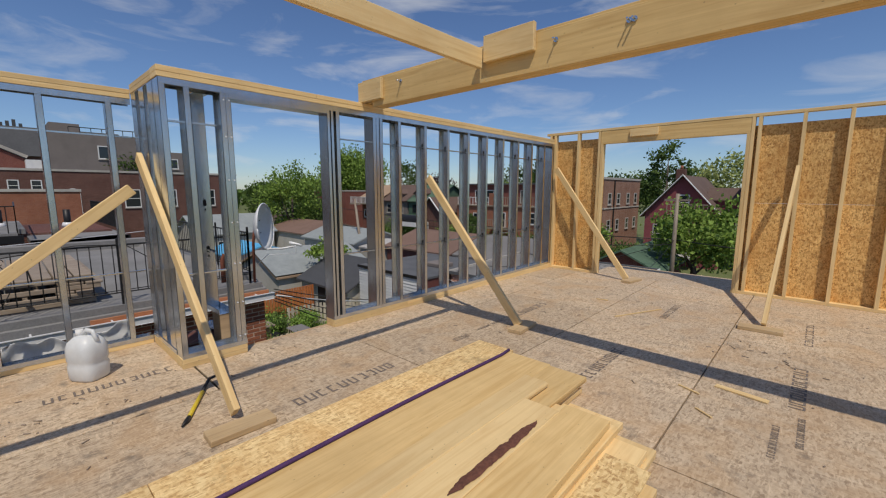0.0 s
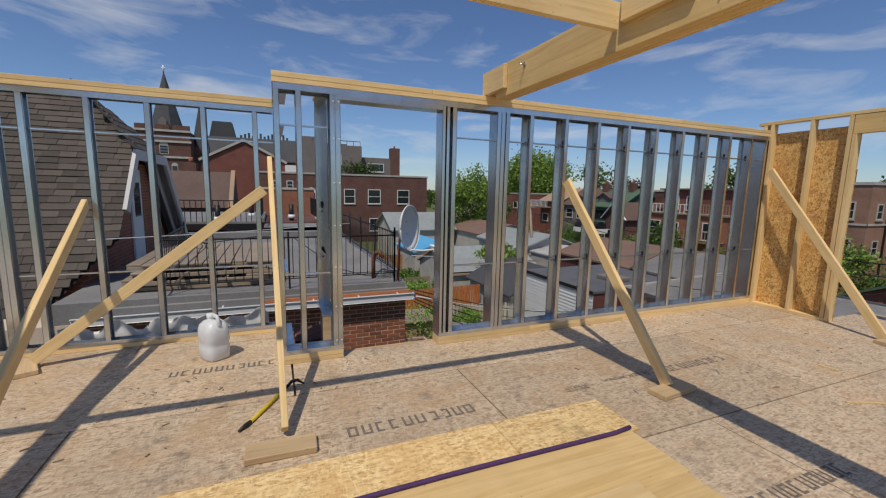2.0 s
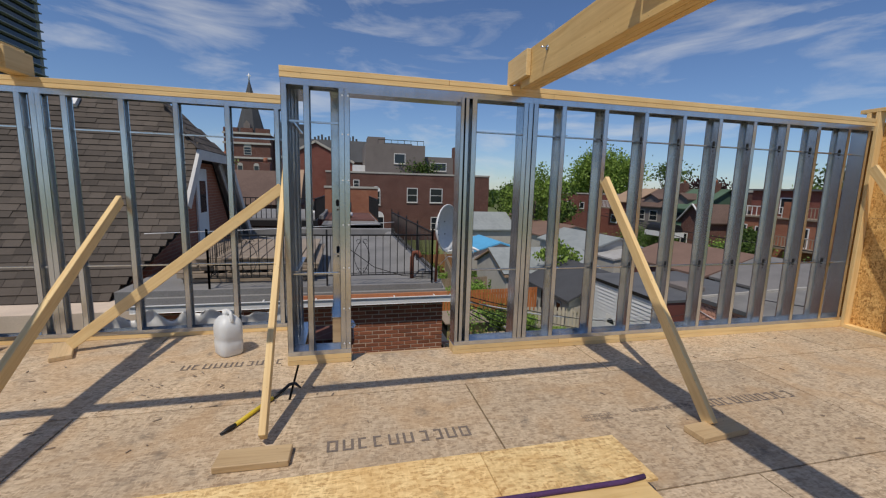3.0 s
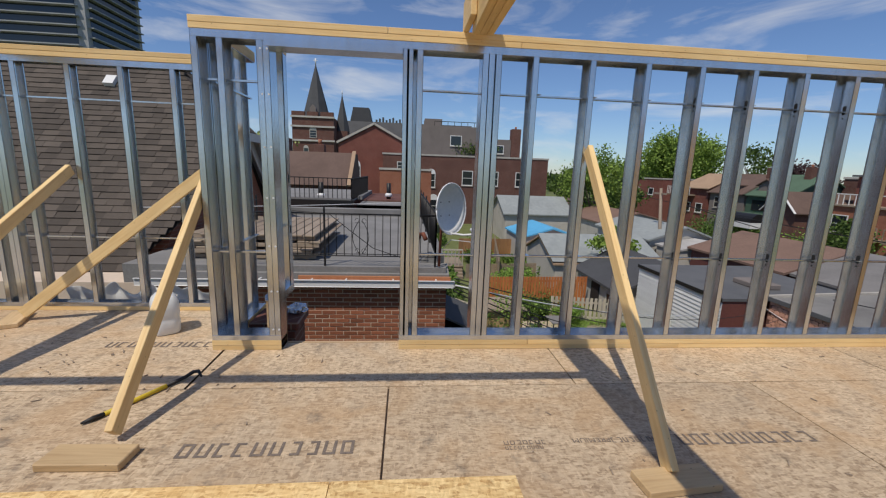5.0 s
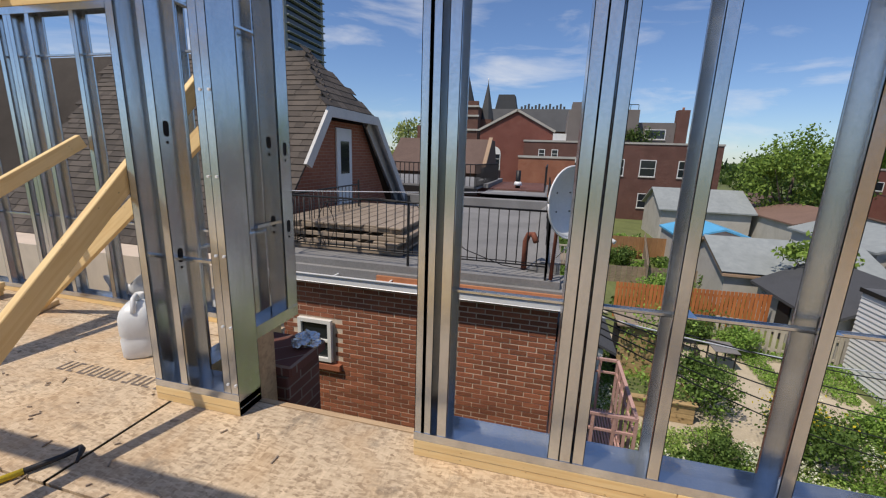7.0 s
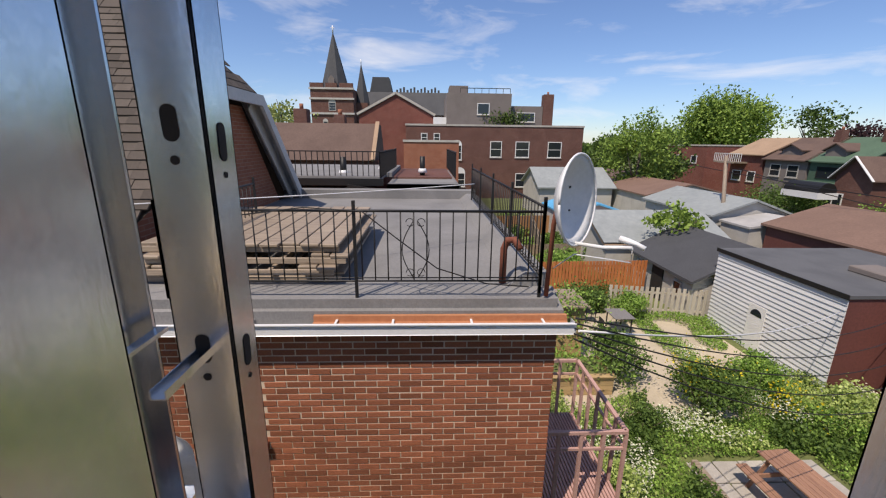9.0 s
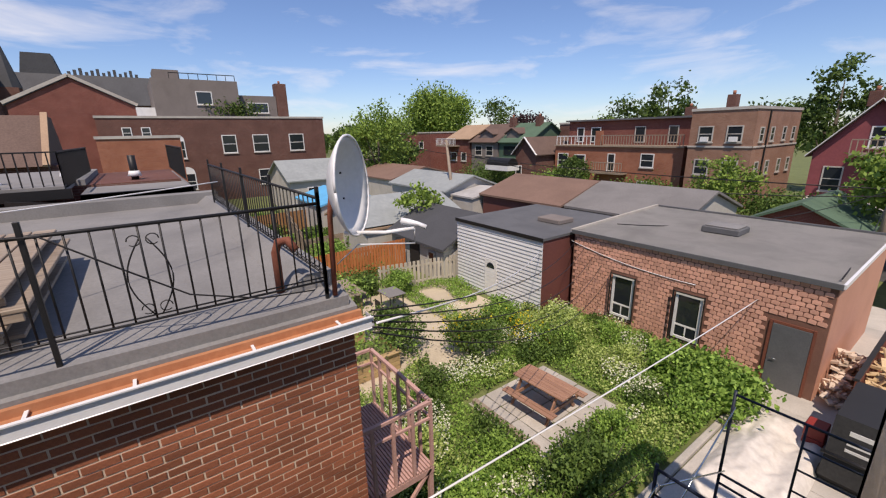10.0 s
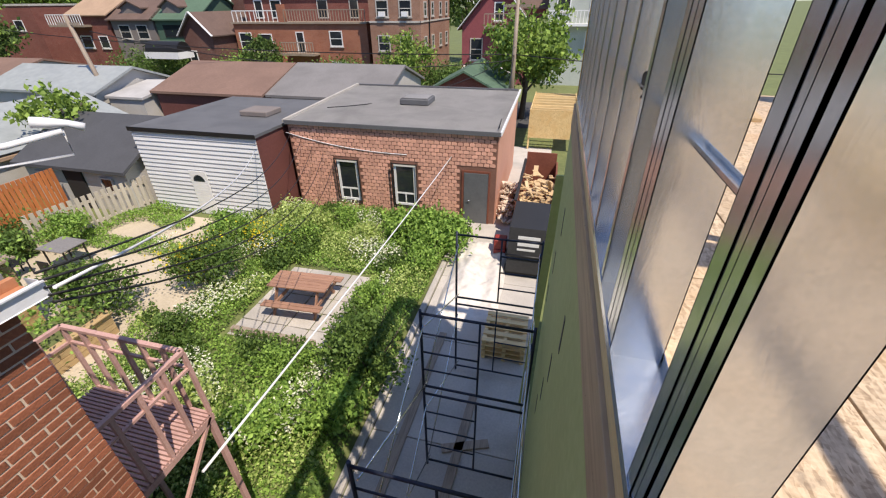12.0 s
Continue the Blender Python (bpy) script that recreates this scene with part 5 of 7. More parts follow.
herb(105000, (-19.3, -6.72, 3.1, 14.8), 21, -1.0, 0.9, 0.34, 0.068, "leaf", "dense green garden weeds and grasses", "weeds")
herb(26000, (-15.0, -6.72, 3.1, 14.8), 22, 0.0, 0.7, 0.5, 0.066, "leaf_light", "pale green tall grass in the garden", "tall_grass")
herb(22000, (-14.0, -6.72, 3.1, 14.8), 23, 0.15, 0.75, 0.6, 0.085, "leaf_dark", "dark leafy undergrowth in the garden", "undergrowth")
p = garden_points(6500, -15.5, -7.6, 3.4, 14.6, 24, 0.22, 0.62)
r24 = np.random.default_rng(77)
stuff_leaves("white_flowers", np.stack([p[:, 0], p[:, 1], G + 0.35 + r24.uniform(0.0, 0.35, len(p))], axis=1), r24.uniform(0.035, 0.085, len(p)), "petal", "scattered small white flowers", "flowers", 9, 2.0)


def shrub(x, y, w, h, material, label, seed, n=2200, leaf=0.12, name="shrub"):
    n, leaf = int(n * 1.8), leaf * 0.75
    r = np.random.default_rng(seed)
    t = thing(name, label, "shrub", (x, y, G))
    bm = bmesh.new()
    for k in range(7):
        a = k * 0.9 + seed
        tube(bm, [(x, y, G), (x + 0.3 * w * math.cos(a), y + 0.3 * w * math.sin(a), G + h * 0.5), (x + 0.5 * w * math.cos(a), y + 0.5 * w * math.sin(a), G + h * 0.85)], [0.02, 0.014, 0.006], 5)
    part("stem", bm, "bark", t)
    pts = crown_points(r, x, y, G + h * 0.55, w * 0.5, w * 0.5, h * 0.45, 26, n // 26, w * 0.11)
    pts = pts[pts[:, 2] > G + 0.02]
    me = leaves_mesh("foliage", pts, r.uniform(0.6, 1.4, len(pts)) * leaf, r, 0.5)
    me.materials.append(M[material])
    hang("foliage", me, t)
    return t


for k, (x, y, w_, h_, mat) in enumerate(((-8.9, 6.9, 1.1, 0.7, "leaf"), (-9.6, 4.3, 1.2, 0.8, "leaf_light"), (-11.4, 11.9, 1.3, 0.9, "leaf"), (-9.2, 12.4, 1.2, 0.8, "leaf_light"), (-11.9, 7.1, 1.1, 0.9, "leaf_dark"), (-10.4, 13.6, 1.2, 0.8, "leaf"), (-7.9, 9.6, 0.9, 0.8, "leaf"))):
    shrub(x, y, w_, h_, mat, "loose clump of garden weeds", 80 + k, 1300, 0.10, "weed_clump")
shrub(-7.05, 7.5, 1.6, 1.5, "leaf_dark", "dark broad-leaved shrub beside the kerb", 31)
shrub(-7.15, 6.2, 1.2, 1.1, "leaf", "low dark green shrub beside the path", 32)
shrub(-7.2, 13.0, 2.2, 1.0, "leaf", "broad green leafy patch by the garage", 33, 3000, 0.2)
shrub(-8.2, 13.4, 1.6, 0.8, "leaf", "broad green leafy patch under the window", 34, 2000, 0.2)
shrub(-7.1, 11.6, 1.0, 0.8, "leaf", "green shrub next to the kerb", 35)
shrub(-12.6, 9.4, 1.8, 1.5, "leaf_dark", "tangled dark shrub with bare stems", 36, 2600)
shrub(-13.3, 11.3, 1.4, 1.3, "leaf", "loose green shrub near the shed", 37, 2400)
shrub(-11.8, 12.6, 1.7, 1.1, "leaf_light", "light green flowering shrub", 38, 2200)
shrub(-18.9, 10.2, 1.3, 1.2, "leaf", "straggling bush against the pale fence", 39, 1800)
shrub(-20.3, 8.9, 2.2, 1.1, "leaf_dark", "large bush beside the cedar fence", 40, 2600, 0.16)
shrub(-10.0, 5.2, 1.5, 1.0, "leaf_light", "pale grassy clump with white flowers", 41, 2200)
shrub(-8.3, 5.6, 1.3, 0.8, "leaf", "bright green bushy clump", 42, 2000)
for k, (x, y) in enumerate(((-13.3, 9.1), (-11.9, 10.9), (-13.0, 9.6))):
    q = np.random.default_rng(60 + k)
    c = np.array((x, y, G + 1.0)) + q.normal(size=(170, 3)) * np.array((0.35, 0.35, 0.3))
    stuff_leaves("yellow_flowers", c, q.uniform(0.04, 0.1, 170), "petal_yellow", "cluster of bright yellow blossoms", "flowers", 70 + k)
sandy = solo("sandy_yard", box(-19.5, 5.0, G + 0.002, -12.4, 13.0, G + 0.012), "sand", "bare pale sandy earth in the neighbouring yard", "ground", "structure")

# ---- things on our floor ----
pile = thing("lumber_pile", "low stack of strand board and pale planks", "lumber", (-1.4, 0.6, 0))
for x0, x1, y1 in ((-2.05, -1.72, 2.76), (-1.70, -1.36, 2.68), (-1.34, -1.08, 2.70)):
    for k in range(2):
        part("plank", box(x0 + 0.01 * k, -1.6 - 0.1 * k, 0.002 + 0.039 * k, x1, y1 - 0.06 * k, 0.04 + 0.039 * k, 0.003), "wood_y", pile)
for y0, y1 in ((-1.7, 0.42), (0.424, 2.05), (2.053, 2.82)):
    part("strand_board", box(-2.065, y0, 0.081, -1.716, y1, 0.096, 0.001), "osb", pile)
part("plank", box(-1.712, -1.7, 0.081, -1.335, 2.72, 0.125, 0.003), "lvl_y", pile)
part("plank", box(-1.33, -1.5, 0.081, -1.06, 2.72, 0.105, 0.003), "lvl_y", pile)
part("plank", box(-1.33, -1.5, 0.106, -1.05, 2.69, 0.130, 0.003), "lvl_y", pile)
part("plank", box(-1.34, -1.2, 0.131, -1.165, 2.38, 0.170, 0.012), "wood_y", pile)
for k in range(3):
    part("plank", box(-1.05, -1.3, 0.002 + 0.039 * k, -0.72 + 0.02 * k, 2.45 - 0.1 * k, 0.04 + 0.039 * k, 0.003), "wood_y", pile)
bm = box(-0.115, -1.7, 0, 0.115, 1.7, 0.038, 0.004)
bmesh.ops.transform(bm, matrix=pose(-1.035, 0.40, 0.132, 0, 0, 1.0), verts=bm.verts[:])
part("plank", bm, "wood_y", pile)
bm = box(-0.125, -1.7, 0, 0.125, 1.7, 0.045, 0.004)
bmesh.ops.transform(bm, matrix=pose(-0.79, 0.50, 0.121, 0, 0, 1.5), verts=bm.verts[:])
part("plank", bm, "lvl_y", pile)
bm = bmesh.new()
bmesh.ops.create_grid(bm, x_segments=4, y_segments=40, size=1)
for v in bm.verts:
    s = v.co.y
    wob = 0.010 * noise.noise((s * 5, 0, 4)) + 0.006 * noise.noise((s * 22, v.co.x * 3, 1))
    v.co = Vector((-0.985 + v.co.x * 0.026 * (1 - abs(s) ** 6) + wob - 0.005 * s, 1.56 + 0.36 * s, 0.1735 + 0.005 * (1 - abs(v.co.x) ** 2) + 0.004 * noise.noise((s * 40, v.co.x * 4, 2))))
part("bark_edge", bm, "bark_strip", pile, "strip of dark reddish bark")
for x0, x1, y1, z in ((-0.71, -0.50, 2.30, 0.003), (-0.70, -0.52, 2.2, 0.042)):
    part("plank", box(x0, -0.2, z, x1, y1, z + 0.038, 0.003), "wood_y", pile)
part("strand_board", box(-0.66, 0.1, 0.081, -0.45, 2.02, 0.093, 0.001), "osb", pile)
part("plank", box(-0.49, 0.3, 0.003, -0.415, 2.0, 0.04, 0.003), "wood_y", pile)
rope = solo("purple_rope", tube(bmesh.new(), [(-1.69 - 0.008 * math.sin(k * 0.5), -1.6 + 0.2 * k, 0.137) for k in range(22)] + [(-1.695, 2.72, 0.137)], 0.012, 7), "purple", "dark purple strap lying along the planks", "strap")

jug = thing("plastic_jug", "cloudy white plastic jug with a moulded handle", "jug", (0, 0, 0))
bm = bmesh.new()
prof = ((0.0, 0.100, 0.085), (0.012, 0.112, 0.096), (0.09, 0.116, 0.10), (0.11, 0.108, 0.093), (0.125, 0.116, 0.10), (0.20, 0.115, 0.10), (0.235, 0.10, 0.088), (0.262, 0.065, 0.06), (0.27, 0.03, 0.03))
rings = []
for z, a, b in prof:
    ring = []
    for k in range(24):
        t = 2 * math.pi * k / 24
        c, s = math.cos(t), math.sin(t)
        e = (abs(c) ** 4 + abs(s) ** 4) ** -0.25
        ring.append(bm.verts.new((a * c * e, b * s * e, z)))
    rings.append(ring)
for u, v in zip(rings, rings[1:]):
    for k in range(24):
        f = bm.faces.new((u[k], u[(k + 1) % 24], v[(k + 1) % 24], v[k]))
        f.smooth = True
bm.faces.new(rings[0][::-1])
bm.faces.new(rings[-1])
part("body", bm, "plastic", jug)
part("handle", tube(bmesh.new(), [(-0.02, 0.0, 0.262), (0.02, 0.0, 0.30), (0.07, 0.0, 0.295), (0.10, 0.0, 0.235)], 0.015, 8), "plastic", jug)
part("cap", tube(bmesh.new(), [(-0.045, 0, 0.262), (-0.045, 0, 0.30)], 0.026, 12), "white", jug)
jug.matrix_basis = pose(-3.87, 0.44, 0.001, 0, 0, 35) @ Matrix.Diagonal((0.95, 0.95, 1.22, 1))

pry = thing("pry_bar", "yellow pry bar with a black hooked end", "pry bar", (-2.9, 0.88, 0))
part("shaft", tube(bmesh.new(), [(-2.70, 0.76, 0.014), (-2.98, 0.92, 0.016)], 0.013, 8), "yellow", pry)
part("hook", tube(bmesh.new(), [(-2.98, 0.92, 0.016), (-3.08, 0.975, 0.018), (-3.12, 1.01, 0.035), (-3.10, 1.05, 0.05), (-3.05, 1.09, 0.04)], [0.012, 0.011, 0.012, 0.011, 0.006], 8), "iron", pry)
part("claw", tube(bmesh.new(), [(-2.70, 0.76, 0.014), (-2.66, 0.735, 0.016), (-2.62, 0.70, 0.012)], [0.012, 0.014, 0.006], 8), "iron", pry)


# printed marks on the sheets, as plain letter-sized shapes
def print_line(x, y0, y1, height, count, label, along="y"):
    t = thing("floor_print", label, "printed mark", (x, y0, 0), kind="")
    step = (y1 - y0) / count
    r = random.Random(int(abs(x * 100) + y0 * 10))
    for k in range(count):
        bm = bmesh.new()
        a, b = y0 + step * (k + 0.1), y0 + step * (k + 0.82)
        s = height * 0.15
        kinds = ((1, 1, 1, 1), (1, 0, 1, 1), (1, 1, 0, 1), (0, 1, 1, 1))[r.randrange(4)]
        strips = ((x - height / 2, a, x + height / 2, a + s), (x - height / 2, b - s, x + height / 2, b), (x - height / 2, a + s, x - height / 2 + s, b - s), (x + height / 2 - s, a + s, x + height / 2, b - s))
        for on, (u0, v0, u1, v1) in zip(kinds, strips):
            if on:
                bm.faces.new([bm.verts.new(p) for p in ((u0, v0, 0.0025), (u1, v0, 0.0025), (u1, v1, 0.0025), (u0, v1, 0.0025))])
        part("mark", bm, "ink", t)
    return t


INK = "faded black maker's print on the subfloor"
print_line(-2.40, 1.28, 2.12, 0.10, 10, INK)
print_line(-3.61, 0.16, 0.92, 0.09, 10, INK)
print_line(-2.39, 3.78, 4.56, 0.09, 10, INK)
print_line(0.02, 3.42, 4.24, 0.085, 10, INK)
print_line(-1.17, 2.95, 3.7, 0.09, 10, INK)
print_line(-2.40, 2.85, 3.08, 0.03, 7, INK)
print_line(-2.36, 2.85, 3.05, 0.025, 9, INK)
print_line(-2.40, 3.42, 3.68, 0.04, 8, INK)
print_line(-1.15, 4.9, 5.6, 0.07, 10, INK)
print_line(0.05, 2.9, 3.3, 0.035, 14, INK)
print_line(-0.06, 2.7, 3.1, 0.035, 14, INK)
print_line(0.05, 4.9, 5.7, 0.06, 9, INK)
for y0, y1 in ((3.27, 3.36),):
    fc = bpy.data.curves.new("word", "FONT")
    fc.body, fc.size = "PREMIUM", 0.05
    me = bpy.data.meshes.new("word")
    tmp = new("word_curve", fc)
    dg = bpy.context.evaluated_depsgraph_get()
    me = bpy.data.meshes.new_from_object(tmp.evaluated_get(dg))
    bpy.data.objects.remove(tmp)
    me.name = "floor_word"
    me.materials.clear()
    me.materials.append(M["ink"])
    word = tagged(new("floor_word", me), "small printed word on the subfloor", "printed mark")
    word.matrix_basis = pose(-2.42, 3.42, 0.0025, 0, 0, -90)

# splinters and chips of wood
rc = random.Random(4)
chips = bmesh.new()
for k in range(150):
    x, y = rc.uniform(-3.4, 0.8), rc.uniform(-0.6, 6.4)
    if k < 30:
        x, y = rc.gauss(-0.35, 0.25), rc.gauss(4.4, 0.18)
    if k % 3 == 0:
        x, y = rc.gauss(-3.3, 0.35), rc.gauss(0.3, 0.7)
        if y > 0.9:
            x = max(x, -3.4)
    L, a = rc.uniform(0.008, 0.05), rc.uniform(0, 6.28)
    stick(chips, (x, y, 0.004), (x + L * math.cos(a), y + L * math.sin(a), 0.006), 0.006, 0.005)
tagged(part("wood_chips", chips, "wood_old"), "tiny wood chips and splinters scattered on the subfloor", "wood chips", "", "stuff")
for (x, y), (u, v), wd in (((-0.42, 3.45), (-0.12, 3.40), 0.05), ((-0.62, 3.28), (-0.48, 3.22), 0.012), ((-0.46, 3.0), (-0.36, 2.93), 0.012), ((-2.0, 5.2), (-1.86, 5.22), 0.012), ((-1.55, 4.6), (-1.25, 5.25), 0.012)):
    solo("wood_sliver", bar((x, y, 0.006), (u, v, 0.008), wd, 0.008), "wood_x", "pale split sliver of wood on the floor", "wood sliver")

# white sheet bunched up outside the set-back wall, and boards stacked by it
bm = bmesh.new()
bmesh.ops.create_grid(bm, x_segments=60, y_segments=14, size=1)
for v in bm.verts:
    u, w = v.co.x, (v.co.y + 1) / 2
    v.co = Vector((-4.60 - 0.10 * (1 - w) + 0.05 * noise.noise((u * 9, w * 3, 1)), 0.0 + 0.85 * u, -0.28 + (0.42 + 0.13 * noise.noise((u * 5, 0, 5))) * w))
bmesh.ops.solidify(bm, geom=bm.faces[:], thickness=0.004)
for f in bm.faces:
    f.smooth = True
sheet = solo("plastic_sheet", bm, "white", "crumpled white plastic sheet behind the stud wall", "plastic sheet")
ledge = solo("outer_ledge", box(-4.85, -5.0, -0.42, -4.475, 0.98, -0.285, 0.01), "white_metal", "narrow white metal ledge along the set-back wall", "ledge", "structure")
boards = thing("board_stack", "short stack of pale spruce boards on the floor", "lumber", (-4.0, -1.45, 0))
for k in range(3):
    part("board", bar((-4.25, -1.55 + 0.03 * k, 0.022 + 0.04 * k), (-3.3, -1.30 - 0.05 * k, 0.022 + 0.04 * k), 0.14, 0.038), "wood_x", boards)

# ---- scaffold and site clutter below ----
scaffold = thing("scaffold", "dark blue steel scaffold frames standing on the path", "scaffold", (-4.5, 5.8, G + 0.05))


def scaffold_frame(y):
    t = part("frame_top", tube(bmesh.new(), [(-5.27, y, -2.5), (-3.78, y, -2.5)], 0.019, 8), "blue_iron", scaffold)
    x0, x1 = -5.27, -3.78
    for z0, z1 in ((G + 0.05, -4.05), (-4.0, -2.5)):
        for x in (x0, x1):
            part("post", tube(bmesh.new(), [(x, y, z0), (x, y, z1 + 0.06)], 0.021, 8), "blue_iron", t)
        for z in ((z1, z0 + 0.12) if z1 < -3 else (z0 + 0.12,)):
            part("rung", tube(bmesh.new(), [(x0, y, z), (x1, y, z)], 0.019, 8), "blue_iron", t)
        xm = x0 + 0.80
        part("mid_post", tube(bmesh.new(), [(xm, y, z0 + 0.12), (xm, y, z1)], 0.015, 6), "blue_iron", t)
        for k in range(1, 4):
            z = z0 + 0.12 + (z1 - z0 - 0.12) * k / 4
            part("rung", tube(bmesh.new(), [(x0 if y < 7 else xm, y, z), (xm if y < 7 else x1, y, z)], 0.014, 6), "blue_iron", t)
    return t


for y in (3.67, 5.8, 8.0):
    scaffold_frame(y)
for ya, yb in ((3.67, 5.8), (5.8, 8.0)):
    for z0, z1 in ((-5.6, -4.3), (-3.8, -2.7)):
        for x in (-5.24, -3.81):
            part("cross_brace", tube(bmesh.new(), [(x, ya, z0), (x, yb, z1)], 0.011, 6), "steel", scaffold)
            part("cross_brace", tube(bmesh.new(), [(x + 0.024, ya, z1), (x + 0.024, yb, z0)], 0.011, 6), "steel", scaffold)

bm = bmesh.new()
bmesh.ops.create_grid(bm, x_segments=40, y_segments=60, size=1)
for v in bm.verts:
    u, w = v.co.x, v.co.y
    e = max(0.0, 1 - max(abs(u), abs(w)) ** 5)
    lump = 0.36 * e * (0.7 + 0.5 * noise.noise((u * 1.5, w * 2, 9))) + 0.06 * noise.noise((u * 5, w * 8, 3)) * e
    v.co = Vector((-5.45 + 0.80 * u + 0.06 * noise.noise((w * 3, 1, 1)), 11.6 + 2.0 * w, G + 0.056 + max(0, lump)))
for f in bm.faces:
    f.smooth = True
tarp = solo("white_tarp", bm, "tarp", "dusty white tarpaulin draped over a low heap", "tarpaulin")
tarp_frame = thing("pallet_stack", "small stack of wooden pallets on the path", "pallets", (-4.35, 8.9, G + 0.05))
for lay in range(4):
    z = G + 0.052 + 0.14 * lay
    for x in (-4.75, -4.3, -3.9):
        part("bearer", box(x - 0.04, 8.45, z, x + 0.04, 9.5, z + 0.09), "wood_y", tarp_frame)
    for k in range(5):
        part("slat", box(-4.8, 8.45 + 0.225 * k, z + 0.091, -3.85, 8.58 + 0.225 * k, z + 0.113), "wood_x", tarp_frame)
for (x, y), (u, v) in (((-4.9, 4.2), (-4.75, 7.4)), ((-5.1, 6.1), (-4.3, 6.4)), ((-5.9, 4.0), (-5.8, 9.0))):
    solo("loose_plank", bar((x, y, G + 0.072), (u, v, G + 0.072), 0.16, 0.038), "wood_old", "loose grey plank lying on the path", "plank")

skip_ = thing("waste_skip", "open rusty red waste skip full of broken boards", "waste skip", (-4.1, 16.5, G + 0.05))
x0, x1, y0, y1, zt = -4.72, -3.42, 14.2, 18.4, G + 1.35
part("floor", box(x0, y0, G + 0.12, x1, y1, G + 0.18), "rust", skip_)
part("side", box(x0, y0, G + 0.10, x0 + 0.06, y1, zt), "rust", skip_)
part("side", box(x1 - 0.06, y0, G + 0.10, x1, y1, zt), "rust", skip_)
part("end", box(x0 + 0.061, y1 - 0.06, G + 0.10, x1 - 0.061, y1, zt + 0.35), "rust", skip_)
part("end", box(x0 + 0.061, y0, G + 0.10, x1 - 0.061, y0 + 0.06, zt), "black_plastic", skip_)
part("rim", box(x0 - 0.03, y0, zt, x0 + 0.07, y1, zt + 0.06), "black_plastic", skip_)
rb = random.Random(2)
heap = bmesh.new()
for k in range(130):
    p = Vector((rb.uniform(x0 + 0.15, x1 - 0.15), rb.uniform(y0 + 0.2, y1 - 1.2), G + 0.85 + rb.uniform(0, 0.45)))
    d = Vector((rb.uniform(-1, 1), rb.uniform(-1, 1), rb.uniform(-0.5, 0.5))).normalized()
    stick(heap, p, p + d * rb.uniform(0.15, 0.5), rb.uniform(0.05, 0.2), 0.03)
tagged(part("rubbish", heap, "wood_block", skip_, "heap of broken pale boards"), kind="stuff")
bin_ = thing("black_bin", "black steel waste bin with white lettering", "waste bin", (-4.1, 12.7, G + 0.05))
part("body", prism([(11.75, G + 0.25), (13.9, G + 0.1), (14.0, G + 1.45), (12.2, G + 1.45)], "x", -4.66, -3.5), "black_plastic", bin_)
part("frame", box(-4.70, 11.9, G + 0.06, -3.46, 12.05, G + 0.32, 0.01), "black_plastic", bin_)
part("rail", tube(bmesh.new(), [(-4.7, 11.84, G + 0.75), (-3.46, 11.84, G + 0.75)], 0.04, 8), "iron", bin_)
for k, (wd, zz) in enumerate(((0.62, 1.20), (0.60, 1.02), (0.50, 0.88))):
    yy = 11.75 + 0.45 * (zz - 0.25) / 1.2
    part("lettering", bar((-4.4, yy - 0.012, G + zz), (-4.4 + wd, yy - 0.012, G + zz), 0.012, 0.10 if k < 2 else 0.06), "white", bin_, "white lettering")
crate = thing("red_crate", "stack of small red plastic crates", "crate", (-5.0, 12.9, G + 0.05))
for k in range(2):
    part("crate_body", box(-5.15, 12.7, G + 0.052 + 0.32 * k, -4.78, 13.1, G + 0.36 + 0.32 * k, 0.015), "red_plastic", crate)
rub = bmesh.new()
for k in range(220):
    y = rb.uniform(14.9, 18.5)
    h = 1.1 * max(0.1, 1 - abs(y - 16.3) / 2.2)
    p = Vector((-5.12 + rb.gauss(0, 0.13), y, G + 0.08 + rb.uniform(0, h)))
    d = Vector((rb.uniform(-1, 1), rb.uniform(-1, 1), rb.uniform(-0.6, 0.6))).normalized()
    stick(rub, p, p + d * 0.2, 0.10, 0.07)
tagged(part("rubble_heap", rub, "mortar"), "heap of broken pale bricks against the garage", "rubble", "", "stuff")
ply = thing("wooden_box", "big open box of new joists and plywood", "timber box", (-3.9, 26, G))
part("side", box(-5.0, 24.0, -5.2, -2.6, 24.05, -3.75), "osb", ply)
part("side", box(-5.0, 24.06, -5.2, -4.95, 29.0, -3.75), "osb", ply)
part("side", box(-2.65, 24.06, -5.2, -2.6, 29.0, -3.75), "osb", ply)
for k in range(7):
    part("joist", box(-4.94, 24.4 + 0.7 * k, -4.0, -2.66, 24.47 + 0.7 * k, -3.75), "wood_x", ply)
for x in (-4.95, -2.65):
    for y in (24.1, 28.9):
        part("leg", box(x - 0.04, y - 0.04, G, x + 0.04, y + 0.04, -5.2), "wood_z", ply)
ladder = thing("leaning_posts", "two tall green boards leaning on the wall", "boards", (-3.72, 10, G))
part("board", bar((-3.80, 7.4, G + 0.02), (-3.70, 7.0, -0.9), 0.12, 0.03), "green_board", ladder)

# ---- cables across the yard ----
def wire(p, q, sag, r, material, label):
    p, q = Vector(p), Vector(q)
    pts = [p + (q - p) * t - Vector((0, 0, sag * 4 * t * (1 - t))) for t in (k / 14 for k in range(15))]
    return solo("cable", tube(bmesh.new(), pts, r, 5), material, label, "cable")


